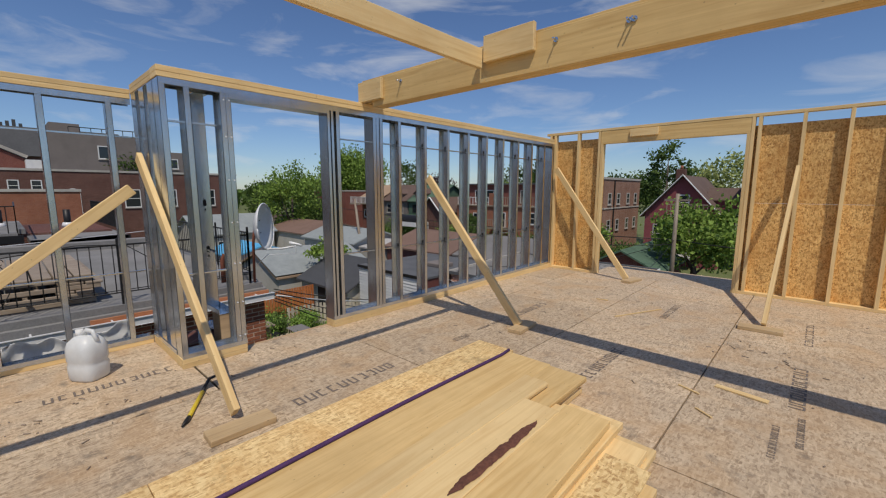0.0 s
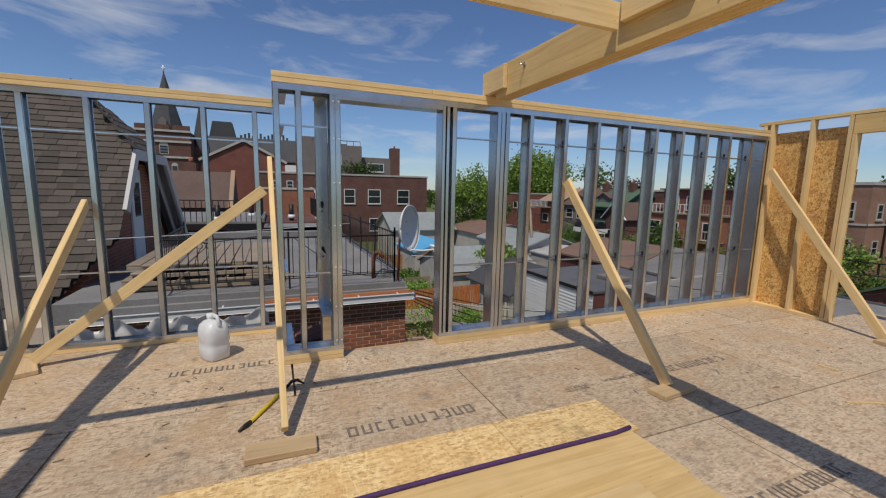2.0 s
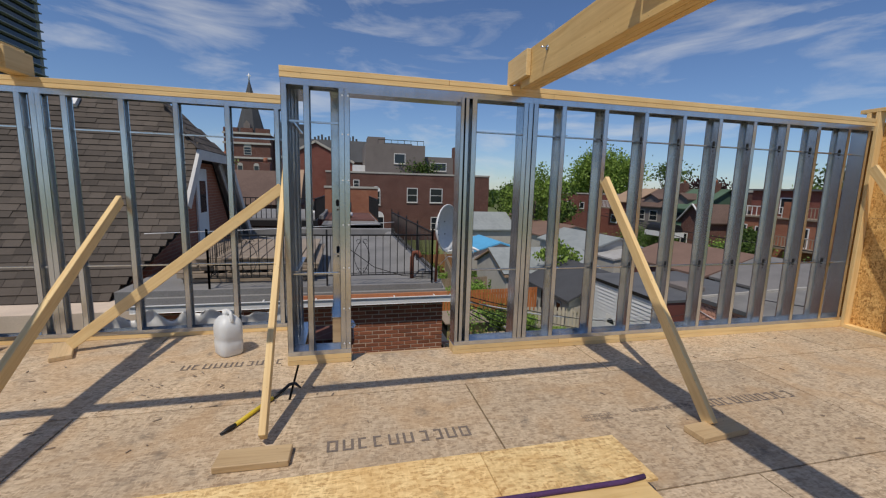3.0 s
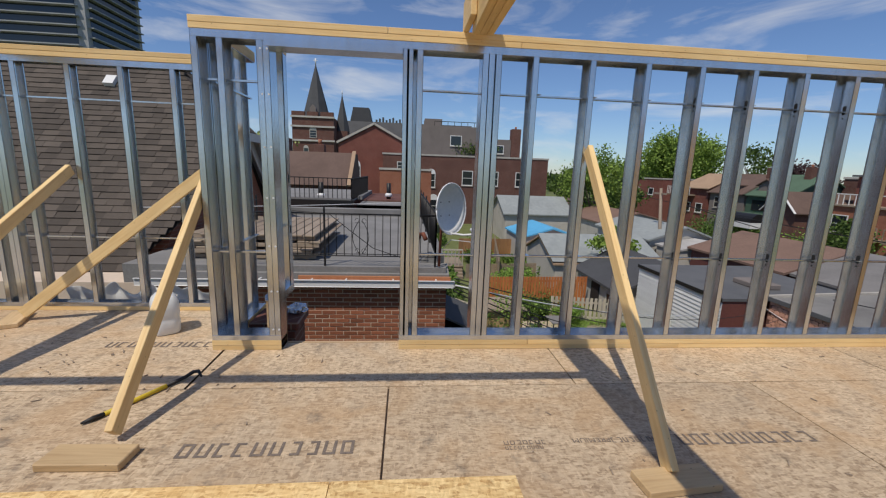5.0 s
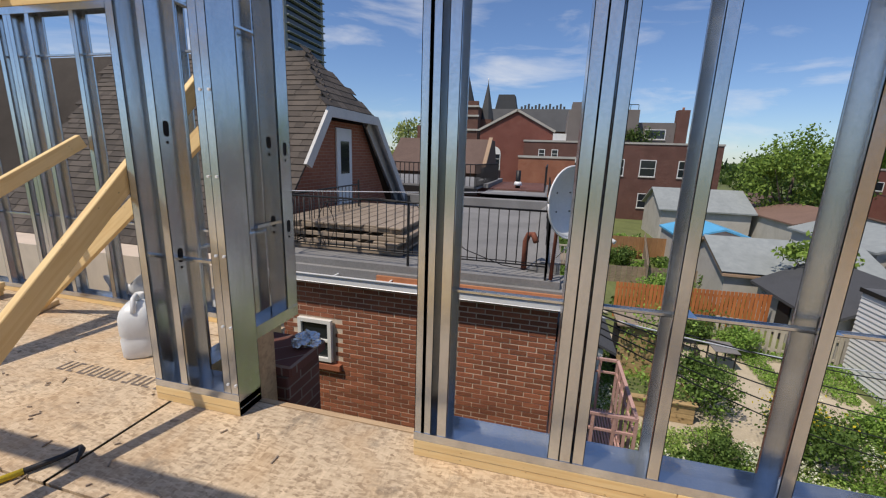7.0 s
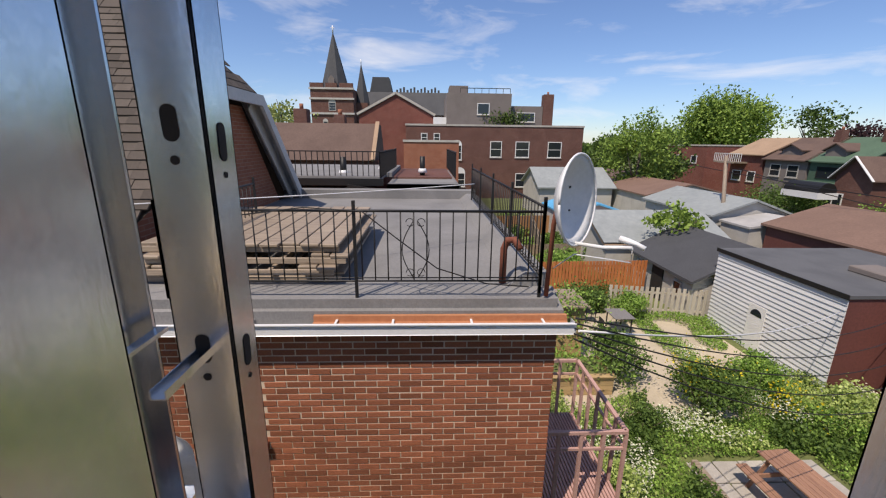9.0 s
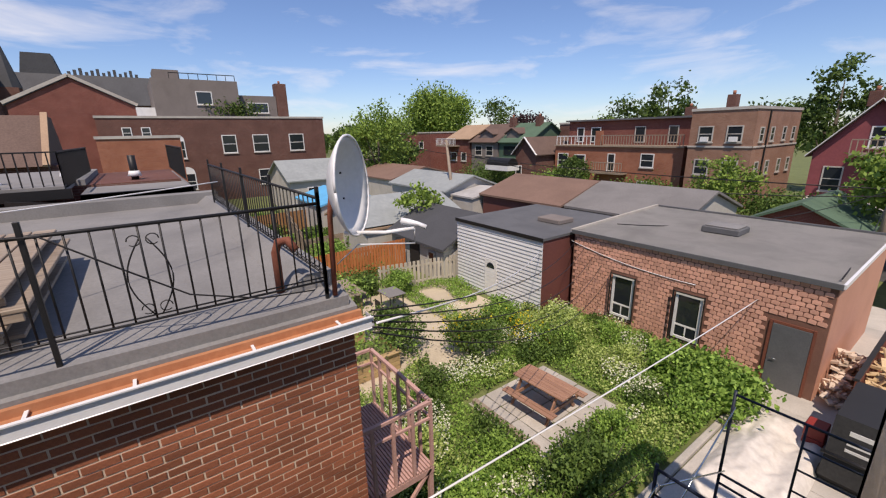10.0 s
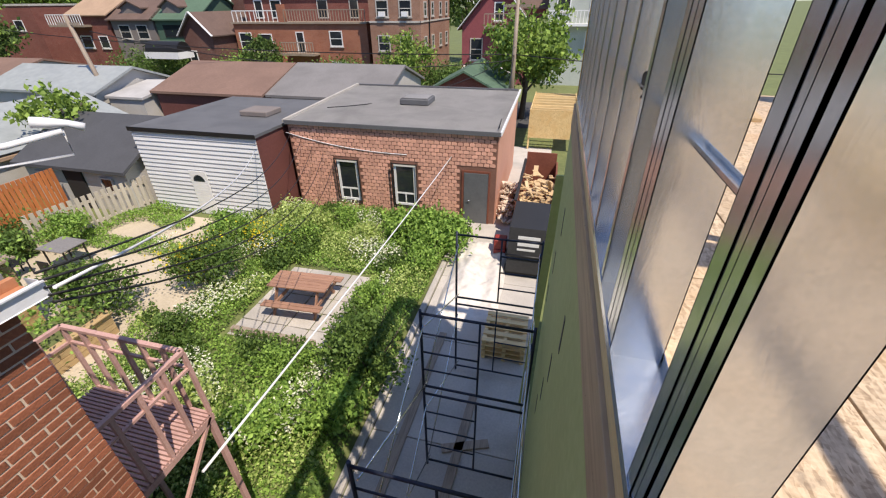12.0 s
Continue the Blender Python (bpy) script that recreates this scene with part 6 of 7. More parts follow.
wire((-6.3, 3.2, -2.24), (-7.0, 14.9, -3.45), 0.05, 0.013, "white_metal", "taut white cable from the wall to the garage")
for k in range(5):
    wire((-6.55, 3.08, -0.25 - 0.05 * k), (-13.0 + 0.4 * k, 14.85, -3.0 - 0.22 * k), 0.5 + 0.12 * k, 0.009, "iron", "slack black cable between the houses")
wire((-6.5, 3.1, -0.35), (-13.4, 13.3, -3.2), 0.3, 0.012, "white_metal", "thin white cable towards the shed")
wire((-8.6, 14.9, -3.5), (-13.2, 14.9, -3.0), 0.15, 0.012, "white_metal", "thin white cable along the garage")
wire((-60, 31, 0.2), (-6.4, 28.0, -1.6), 0.8, 0.03, "iron", "black overhead cable along the lane")
wire((-6.4, 28.0, -1.6), (30, 27.0, -1.4), 0.8, 0.03, "iron", "black overhead cable along the lane")
wire((-29.5, 22.0, -0.2), (-6.4, 28.0, -1.9), 1.0, 0.025, "iron", "black overhead cable along the lane")
wire((-12.0, 16.0, -2.3), (-6.4, 28.0, -1.6), 0.6, 0.018, "iron", "thin black service cable")
wire((-5.5, 15.2, -2.5), (-6.4, 28.0, -1.6), 0.4, 0.018, "iron", "thin black service cable")
wire((-6.45, -1.2, 0.72), (-8.8, 2.4, 0.70), 0.02, 0.006, "white_metal", "thin white lead along the terrace rail")


def pole(x, y, top, label, lean=0.0):
    t = thing("utility_pole", label, "utility pole", (x, y, G))
    part("shaft", tube(bmesh.new(), [(x, y, G), (x - lean, y, top)], [0.15, 0.10], 9), "pole_wood", t)
    part("cross_arm", box(x - lean - 0.7, y - 0.05, top - 0.45, x - lean + 0.7, y + 0.05, top - 0.33), "pole_wood", t)
    return t


pole(-6.4, 28.0, 1.2, "tall grey wooden utility pole in front of a tree")
pole(-28.4, 21.0, 0.6, "leaning grey wooden utility pole between garages", 1.1)

# ---- houses, garages and trees beyond the yard ----
def parapet(parent, x0, x1, y0, y1, z, material):
    for a in ((x0 - 0.08, y0 - 0.08, x1 + 0.08, y0 + 0.15), (x0 - 0.08, y1 - 0.15, x1 + 0.08, y1 + 0.08), (x0 - 0.08, y0 + 0.151, x0 + 0.15, y1 - 0.151), (x1 - 0.15, y0 + 0.151, x1 + 0.08, y1 - 0.151)):
        part("coping", box(a[0], a[1], z, a[2], a[3], z + 0.22), material, parent)


def flat_house(name, label, x0, x1, y0, y1, z, wall, roof="membrane", coping="concrete"):
    t = thing(name, label, "house", ((x0 + x1) / 2, (y0 + y1) / 2, G))
    part("wall", box(x0, y0, G, x1, y1, z), wall, t)
    part("roof", box(x0 + 0.16, y0 + 0.16, z + 0.002, x1 - 0.16, y1 - 0.16, z + 0.06), roof, t)
    parapet(t, x0, x1, y0, y1, z, coping)
    return t


def gable_house(name, label, x0, x1, y0, y1, z, rise, axis, wall, roof, category="house", over=0.35):
    t = thing(name, label, category, ((x0 + x1) / 2, (y0 + y1) / 2, G))
    part("wall", gable_wall(x0, x1, y0, y1, G, z, rise, axis), wall, t)
    part("roof", gable_roof(x0, x1, y0, y1, z + 0.02, rise, axis, over), roof, t)
    return t


def chimney(parent, x, y, z0, z1, w=0.8):
    c = part("chimney", box(x - w / 2, y - w / 2, z0, x + w / 2, y + w / 2, z1, 0.03), "brick_far", parent)
    part("chimney_pot", tube(bmesh.new(), [(x, y, z1), (x, y, z1 + 0.35)], 0.14, 8), "brick_orange", c)


def far_rail(parent, x0, y0, x1, y1, z0, z1, material="wood_old", gap=0.35, thick=0.03):
    p, q = Vector((x0, y0, 0)), Vector((x1, y1, 0))
    rail = part("railing", bar((x0, y0, z1), (x1, y1, z1), thick * 3, thick * 2.7), material, parent)
    n = max(2, int((q - p).length / gap))
    for k in range(n + 1):
        c = p + (q - p) * (k / n)
        part("baluster", box(c.x - thick, c.y - thick, z0, c.x + thick, c.y + thick, z1 - thick * 1.36), material, rail)


# north side of the lane
apt = flat_house("apartment_house", "three storey brown brick apartment house with pale bands", -21.2, -16.3, 42.0, 53.0, 2.5, "brick_brown")
for z in (-2.9, -0.1):
    for u in (-19.9, -17.7):
        window(apt, "y-", u, z, 1.2, 1.35, 42.0, "stucco", 1)
for z in (-0.55,):
    part("string_course", box(-21.25, 41.93, z, -16.25, 41.998, z + 0.14), "concrete", apt)
    part("string_course", box(-16.298, 41.93, z, -16.23, 53.0, z + 0.14), "concrete", apt)
for y in (43.5, 46, 49, 51.5):
    for z in (-2.9, -0.1):
        window(apt, "x+", y, z, 0.9, 1.2, -16.3, "stucco", 1)
part("downpipe", box(-16.29, 44.6, G, -16.18, 44.72, 2.4), "iron", apt)
for u in (-19.9, -17.7):
    part("air_conditioner", box(u - 0.3, 41.7, -0.05, u + 0.3, 41.93, 0.35), "white", apt)
chimney(apt, -20.0, 47, 2.5, 4.0)

row = thing("terrace_row", "long orange brick row with wooden roof decks", "house", (-29, 47, G))
part("lower_wall", box(-37.2, 43.5, G, -22.2, 52, -0.7), "brick_orange", row)
part("upper_wall", box(-37.2, 46.0, -0.7, -22.2, 52, 2.1), "brick_dkred", row)
part("roof", box(-37.5, 45.6, 2.1, -21.9, 52.3, 2.28), "membrane_dark", row)
part("deck", box(-37.3, 43.3, -0.7, -22.1, 46.0, -0.55), "wood_old", row)
far_rail(row, -37.0, 43.45, -31.8, 43.45, -0.55, 0.45, "white", 0.5)
far_rail(row, -31.0, 43.45, -22.3, 43.45, -0.55, 0.5, "wood_old", 0.3)
part("deck_pier", box(-31.7, 43.4, -0.7, -31.1, 44.0, 1.0), "brick_orange", row)
for u, w_, m_ in ((-35.5, 1.0, "white"), (-33.4, 1.3, "white"), (-28.0, 1.2, "stucco"), (-24.5, 1.0, "stucco")):
    window(row, "y-", u, -0.3, w_, 1.7, 46.0, m_, 0, False)
for u, z, w_, h_ in ((-36.0, -3.2, 1.5, 1.7), (-33.6, -3.2, 1.5, 1.6), (-29.6, -3.3, 0.9, 1.9), (-25.6, -2.7, 1.4, 1.4), (-25.6, -5.3, 1.7, 1.2), (-33.5, -5.5, 1.4, 1.4)):
    window(row, "y-", u, z, w_, h_, 43.5, "white", 1)
bal = part("balcony", box(-31.2, 42.2, -3.5, -27.6, 43.49, -3.3), "wood_old", row)
far_rail(row, -31.2, 42.25, -27.6, 42.25, -3.3, -2.3, "wood_old", 0.3)
bal = part("balcony", box(-34.8, 42.4, -3.5, -31.9, 43.49, -3.3), "wood_old", row)
far_rail(row, -34.8, 42.45, -31.9, 42.45, -3.3, -2.3, "wood_old", 0.3)
chimney(row, -24.5, 49, 2.28, 3.2)

gr = gable_house("green_house", "house with green shingles and green siding", -46.6, -41.2, 43, 51, -0.2, 2.3, "x", "green_wall", "shingle_green")
part("dormer", gable_wall(-45.8, -43.6, 43.6, 47, -0.2, 0.9, 0.6, "y"), "grey_stucco", gr)
part("dormer_roof", gable_roof(-45.8, -43.6, 43.6, 47, 0.92, 0.6, "y", 0.25), "shingle_far", gr)
part("porch", box(-46.6, 41.4, -2.6, -41.2, 42.99, -2.3), "green_wall", gr)
window(gr, "y-", -44, -2.0, 3.4, 1.2, 43, "dark", 0, False)
chimney(gr, -42.5, 46.5, 1.0, 3.0)
br = gable_house("brown_house", "house with brown shingles and a grey porch", -52.6, -46.9, 43, 51, -0.2, 2.3, "x", "grey_stucco", "shingle_far")
part("dormer", gable_wall(-51.3, -48.6, 43.6, 47, -0.2, 0.8, 0.6, "y"), "grey_stucco", br)
part("dormer_roof", gable_roof(-51.3, -48.6, 43.6, 47, 0.82, 0.6, "y", 0.25), "shingle_far", br)
for u in (-51, -48.6):
    window(br, "y-", u, -2.2, 1.5, 1.4, 43, "stucco", 1)
chimney(br, -47.4, 46.5, 1.0, 3.0)
tn = gable_house("tan_house", "house with tan shingles and a roof deck", -58.4, -53.0, 43, 51, 0.2, 1.9, "x", "brick_dkred", "shingle_tan")
part("deck", box(-60.5, 42, -1.0, -55.5, 43, -0.8), "wood_old", tn)
far_rail(tn, -60.5, 42.05, -55.5, 42.05, -0.8, 0.2, "white", 0.35)
window(tn, "y-", -57, -3.2, 1.6, 1.3, 43, "white", 0)
window(tn, "y-", -54.5, -3.2, 1.3, 1.3, 43, "white", 0)
rd = flat_house("red_house", "low red brick house with small white windows", -77.5, -66.5, 45, 54, 1.1, "brick_dkred", "membrane")
for u in (-74, -69.5):
    window(rd, "y-", u, -1.6, 1.5, 1.2, 45, "white", 0)
sm = gable_house("small_house", "small brown gabled house with white trim", -41.0, -37.6, 40.5, 48, -1.4, 1.7, "y", "brick_far", "shingle_far")
for sgn in (-1, 1):
    part("bargeboard", bar((-39.3, 40.1, 0.45), (-39.3 + sgn * 2.05, 40.1, -1.65), 0.06, 0.22, (0, 1, 0)), "white", sm)
aw = part("awning", prism([(38.6 + 0.9 * math.cos(a), -2.9 + 0.9 * math.sin(a)) for a in (math.pi * k / 8 for k in range(9))], "x", -43.4, -39.6), "iron", sm)
part("awning_skirt", box(-43.5, 37.6, -3.5, -39.5, 39.6, -2.92), "white", aw)
window(sm, "y-", -40.4, -4.6, 1.0, 1.6, 40.5, "white", 0)
fill = flat_house("back_house", "flat-roofed brown brick house behind the lane", -41.1, -37.4, 49, 55, 1.9, "brick_far", "membrane_tan")
pk = gable_house("pink_house", "dark pink gabled house with white bargeboards", -13.0, -6.6, 44.5, 54, -0.9, 3.6, "y", "pink_paint", "shingle_far")
for sgn in (-1, 1):
    part("bargeboard", bar((-9.8, 44.1, 2.85), (-9.8 + sgn * 3.55, 44.1, -1.15), 0.06, 0.28, (0, 1, 0)), "white", pk)
window(pk, "y-", -9.6, -0.5, 0.9, 1.5, 44.5, "white", 1)
window(pk, "y-", -11.6, -3.8, 1.2, 1.9, 44.5, "stucco", 1)
window(pk, "y-", -8.6, -3.6, 1.8, 1.5, 44.5, "white", 0)
part("balcony", box(-10.7, 43.0, -1.05, -7.4, 44.49, -0.85), "wood_old", pk)
far_rail(pk, -10.7, 43.05, -7.4, 43.05, -0.85, 0.1, "wood_old", 0.3)
part("side_dormer", gable_wall(-8.0, -5.6, 47, 49, -0.4, 0.6, 0.9, "x"), "pink_paint", pk)
part("dormer_roof", gable_roof(-8.0, -5.6, 47, 49, 0.62, 0.9, "x", 0.25), "shingle_far", pk)
part("porch_roof", prism([(42.2, -4.9), (44.49, -4.4), (44.49, -4.25), (42.2, -4.75)], "x", -12.8, -8.0), "stucco", pk)
chimney(pk, -10.6, 47, 2.4, 3.5)
wh = flat_house("pale_house", "pale grey sided house with a balcony", -5.3, 3.0, 45, 54, 2.2, "stucco_green", "membrane", "white")
for u in (-4.0, -1.2, 1.4):
    window(wh, "y-", u, 0.2, 1.2, 1.5, 45, "white", 0)
    window(wh, "y-", u, -2.9, 1.3, 1.6, 45, "white", 1)
far_rail(wh, -5.2, 44.2, 2.9, 44.2, -0.7, 0.3, "white", 0.3)
part("balcony", box(-5.3, 44.1, -0.9, 3.0, 44.99, -0.7), "white", wh)

# garages along the lane
lane = solo("lane", box(-60, 28.6, G + 0.002, 20, 36.5, G + 0.012), "asphalt", "grey asphalt lane behind the garages", "road", "structure")
g1 = gable_house("brown_garage", "garage with a brown shingle roof", -24.8, -18.3, 20.6, 27.4, -3.0, 1.05, "x", "siding_red", "shingle_redbrown", "garage", 0.2)
g2 = gable_house("grey_garage", "garage with a grey shingle roof", -17.9, -11.9, 20.9, 27.4, -3.0, 1.05, "x", "stucco", "shingle_grey", "garage", 0.2)
g3 = gable_house("metal_garage", "garage with a pale metal roof", -35.6, -27.7, 19.5, 24.6, -3.0, 0.9, "x", "stucco", "pale_roof", "garage", 0.25)
part("garage_door", box(-32.5, 19.44, G, -29.0, 19.498, -3.5), "dark", g3)
g4 = gable_house("concrete_garage", "small garage with a stained concrete roof", -27.4, -25.1, 19.9, 25.5, -3.3, 0.4, "x", "stucco", "membrane_tan", "garage", 0.1)
g5 = gable_house("red_garage", "red garage with a green roof", -11.2, -7.0, 27.0, 33, -3.55, 1.05, "y", "brick_dkred", "shingle_green", "garage", 0.3)
g6 = gable_house("stucco_shed", "low stucco shed with dark shingles", -23.8, -18.8, 12.75, 17.6, -4.15, 1.25, "x", "stucco", "shingle_dark", "shed", 0.25)
part("door", box(-21.8, 12.68, G, -20.9, 12.745, -4.3), "dark", g6)
for u in (-23.0, -19.8):
    window(g6, "y-", u, -5.2, 0.6, 0.7, 12.74, "stucco", 0, False)
g7 = gable_house("tan_shed", "shed with one tan and one white roof slope", -30.6, -24.6, 11.6, 18.4, -4.1, 1.2, "y", "stucco", "shingle_tan", "shed", 0.2)
part("white_slope", bar((-26.0, 11.35, -3.29), (-26.0, 18.65, -3.29), 3.45, 0.03, (0.37, 0, 0.93)), "pale_roof", g7)
g8 = gable_house("blue_roof_shed", "shed roofed with a bright blue sheet", -36.5, -31.2, 11.4, 16.0, -3.6, 0.7, "x", "stucco", "blue_tarp", "shed", 0.15)
g9 = gable_house("pale_roof_house", "low house with a blotchy white roof", -50.0, -43.0, 12.8, 20.0, -2.9, 1.6, "y", "stucco", "pale_roof", "house", 0.3)
window(g9, "x+", 15.0, -4.6, 1.2, 1.0, -43.0, "white", 0)
g10 = gable_house("rust_garage", "long garage with a faded brown roof", -46.0, -37.5, 20.5, 28.0, -3.0, 0.9, "x", "stucco", "shingle_redbrown", "garage", 0.2)
g11 = gable_house("far_garage", "long garage with dull brown shingles", -60.0, -47.0, 22.0, 29.0, -3.0, 1.0, "x", "brick_far", "shingle_far", "garage", 0.2)

# fences of the yards
def fence(name, p, q, h, material, label, gap=0.16, wd=0.13, z=G):
    t = thing(name, label, "fence", (p[0], p[1], z))
    p, q = Vector((*p, 0)), Vector((*q, 0))
    L = (q - p).length
    n = int(L / gap)
    for k in range(n + 1):
        c = p + (q - p) * (k / n)
        d = (q - p).normalized() * wd / 2
        part("board", bar((c.x - d.x, c.y - d.y, z + h / 2), (c.x + d.x, c.y + d.y, z + h / 2), 0.025, h), material, t)
    for zz in (0.35, h - 0.25):
        s = Vector((-(q - p).y, (q - p).x, 0)).normalized() * 0.035
        part("rail", bar((p.x + s.x, p.y + s.y, z + zz), (q.x + s.x, q.y + s.y, z + zz), 0.04, 0.09), material, t)
    return t


fence("cedar_fence", (-21.6, 6.2), (-21.9, 12.4), 1.7, "fence_wood", "orange stained cedar board fence")
fence("pale_fence", (-19.4, 9.6), (-18.7, 13.3), 1.35, "pale_fence", "bleached pale board fence", 0.2)
fence("rail_fence", (-26.0, 8.4), (-36.0, 10.2), 1.8, "wood_old", "weathered brown board fence", 0.3, 0.27)
fence("board_fence", (-34.4, 7.0), (-34.8, 13.0), 1.65, "tan_fence", "brown stained fence of wide boards", 0.4, 0.39)
fence("low_fence", (-27.6, 6.6), (-28.2, 11.5), 1.0, "wood_old", "low weathered grey board fence", 0.3, 0.28)
back_deck = thing("back_deck", "raised backyard deck with a pale railing", "deck", (-28.5, 4.5, G))
part("platform", box(-31.0, 2.9, G + 0.62, -28.2, 6.4, G + 0.75, 0.01), "wood_old", back_deck)
part("skirt", box(-28.32, 2.95, G, -28.25, 6.35, G + 0.61), "dark", back_deck)
far_rail(back_deck, -28.25, 3.0, -28.25, 6.3, G + 0.75, G + 1.85, "pale_fence", 0.24, 0.035)
for k in range(3):
    part("step", box(-28.2 + 0.28 * k, 5.4, G, -27.92 + 0.28 * k, 6.3, G + 0.55 - 0.18 * k, 0.01), "wood_old", back_deck)
wshed = thing("board_shed", "low tan shed of horizontal boards with a flat roof", "shed", (-16.4, 6.2, G))
part("wall", box(-17.1, 5.45, G, -15.74, 7.0, -4.0), "dark", wshed)
for k in range(13):
    z = G + 0.03 + 0.143 * k
    part("board", bar((-15.72, 5.42, z + 0.07), (-15.72, 7.03, z + 0.07), 0.03, 0.132), "tan_board", wshed)
    part("board", bar((-17.1, 7.015, z + 0.07), (-15.74, 7.015, z + 0.07), 0.03, 0.132), "tan_board", wshed)
part("roof", box(-17.25, 5.3, -3.998, -15.55, 7.15, -3.93, 0.01), "wood_old", wshed)
lean = thing("lean_to", "grey sided lean-to with a dark sloping roof", "shed", (-14.5, 3.9, G))
part("wall", box(-16.2, 3.06, G, -13.5, 4.6, -3.9), "dark", lean)
for k in range(11):
    z = G + 0.02 + 0.178 * k
    part("siding_board", bar((-13.48, 3.06, z + 0.09), (-13.48, 4.62, z + 0.09), 0.03, 0.165), "siding", lean)
part("roof", bar((-14.8, 3.02, -3.15), (-14.8, 4.95, -4.0), 2.9, 0.07, (0, 0.4, 1)), "shingle_dark", lean)
herb(9000, (-42.0, -22.2, 3.0, 13.0), 61, -0.1, 0.45, 0.9, 0.24, "leaf_dark", "overgrown dark weeds in the back yards", "weeds")
herb(4000, (-42.0, -22.2, 3.0, 13.0), 62, 0.1, 0.5, 0.8, 0.2, "leaf", "green leafy growth in the back yards", "weeds")
shrub(-25.0, 9.3, 2.4, 1.3, "leaf", "leafy green bush behind the cedar fence", 63, 1600, 0.2)
shrub(-32.5, 8.0, 2.0, 1.2, "leaf_dark", "dark bush before the brown fence", 64, 1500, 0.22)
shrub(-14.6, 7.6, 1.8, 1.5, "leaf_dark", "dark vine covered bush beside the low shed", 65, 2200, 0.13)
for k in range(5):
    solo("plank_offcut", bar((-24.5 + 0.5 * k, 4.0 + 0.35 * k, G + 0.08), (-22.8 + 0.3 * k, 5.1 + 0.2 * k, G + 0.14), 0.14, 0.05), "pale_fence", "pale plank lying in the weeds", "plank")
planter = thing("timber_planter", "low tan planter of horizontal boards with vines", "planter", (-14.2, 6.3, G))
part("soil", box(-14.85, 5.35, G, -13.62, 7.15, -5.36), "soil", planter)
for k in range(4):
    z = G + 0.02 + 0.15 * k
    part("board", bar((-13.60, 5.30, z + 0.07), (-13.60, 7.2, z + 0.07), 0.035, 0.138), "tan_board", planter)
    part("board", bar((-14.85, 7.18, z + 0.07), (-13.62, 7.18, z + 0.07), 0.035, 0.138), "tan_board", planter)
part("cap_board", box(-13.72, 5.28, -5.295, -13.52, 7.24, -5.26, 0.004), "tan_board", planter)
qv = np.random.default_rng(411)
vine = np.concatenate([qv.normal(size=(420, 3)) * np.array((0.5, 0.6, 0.28)) + np.array((-14.2, 6.4, -4.95)), qv.normal(size=(320, 3)) * np.array((0.5, 0.5, 0.2)) + np.array((-15.9, 6.6, -3.75)), qv.normal(size=(260, 3)) * np.array((0.12, 0.6, 0.35)) + np.array((-15.6, 6.4, -4.4))])
stuff_leaves("vines", vine, qv.uniform(0.07, 0.15, len(vine)), "leaf", "loose green vines over the planter and shed", "vines", 412)
set_ = thing("garden_table", "small grey garden table with two chairs", "garden table", (-17.8, 9.2, G))
part("tabletop", box(-18.3, 8.9, G + 0.70, -17.3, 9.7, G + 0.74, 0.01), "shingle_grey", set_)
for x in (-18.2, -17.4):
    for y in (9.0, 9.6):
        part("leg", box(x - 0.02, y - 0.02, G + 0.013, x + 0.02, y + 0.02, G + 0.70), "iron", set_)
for cx in (-17.0, -18.7):
    ch = thing("garden_chair", "dark metal garden chair", "chair", (cx, 8.5, G), "chairs by the garden table")
    part("seat", box(cx - 0.22, 8.25, G + 0.42, cx + 0.22, 8.7, G + 0.46, 0.01), "iron", ch)
    part("backrest", box(cx - 0.22, 8.22, G + 0.46, cx + 0.22, 8.25, G + 0.9, 0.01), "iron", ch)
    for x in (cx - 0.2, cx + 0.2):
        for y in (8.28, 8.66):
            part("leg", box(x - 0.015, y - 0.015, G + 0.013, x + 0.015, y + 0.015, G + 0.42), "iron", ch)

# flat roofs to the west of the terrace
fr = thing("rear_flat_roof", "flat grey roofs with black railings behind the terrace", "house", (-18, -1, G))
part("wall", box(-21.5, -9.0, G, -17.05, 2.6, 0.10), "brick_far", fr)
part("wall", box(-17.04, -9.0, G, -14.3, 2.6, -0.4), "brick_orange", fr)
part("roof", box(-21.6, -9.0, 0.10, -17.0, 0.6, 0.24), "membrane", fr)
part("roof", box(-17.0, -9.0, 0.12, -15.2, 0.4, 0.26), "membrane", fr)
part("roof", box(-21.6, 0.61, -0.1, -15.2, 2.7, 0.04), "membrane", fr)
part("eave", box(-15.25, -9.0, 0.0, -15.15, 0.5, 0.2), "iron", fr)
part("eave", box(-15.3, 0.61, -0.2, -15.2, 2.75, 0.05), "iron", fr)
part("stair_side", bar((-15.0, -0.5, -0.1), (-14.4, 2.4, -0.45), 0.08, 0.3), "iron", fr)
for a, b in (((-15.3, -6.0), (-15.3, 0.4)), ((-15.3, 0.4), (-20.5, 0.5)), ((-15.4, 2.6), (-21.0, 2.6))):
    far_rail(fr, *a, *b, 0.2, 0.95, "iron", 0.16, 0.011)
for x, y in ((-16.6, -0.9), (-18.8, 0.1), (-17.8, 1.6)):
    p_ = part("vent_stack", tube(bmesh.new(), [(x, y, 0.05), (x, y, 0.75)], 0.09, 9), "iron", fr)
    part("vent_collar", tube(bmesh.new(), [(x, y, 0.2), (x, y, 0.34)], [0.17, 0.12], 9), "white_metal", p_)
part("chimney", box(-15.9, -3.7, 0.2, -15.1, -2.9, 1.6), "membrane_dark", fr)
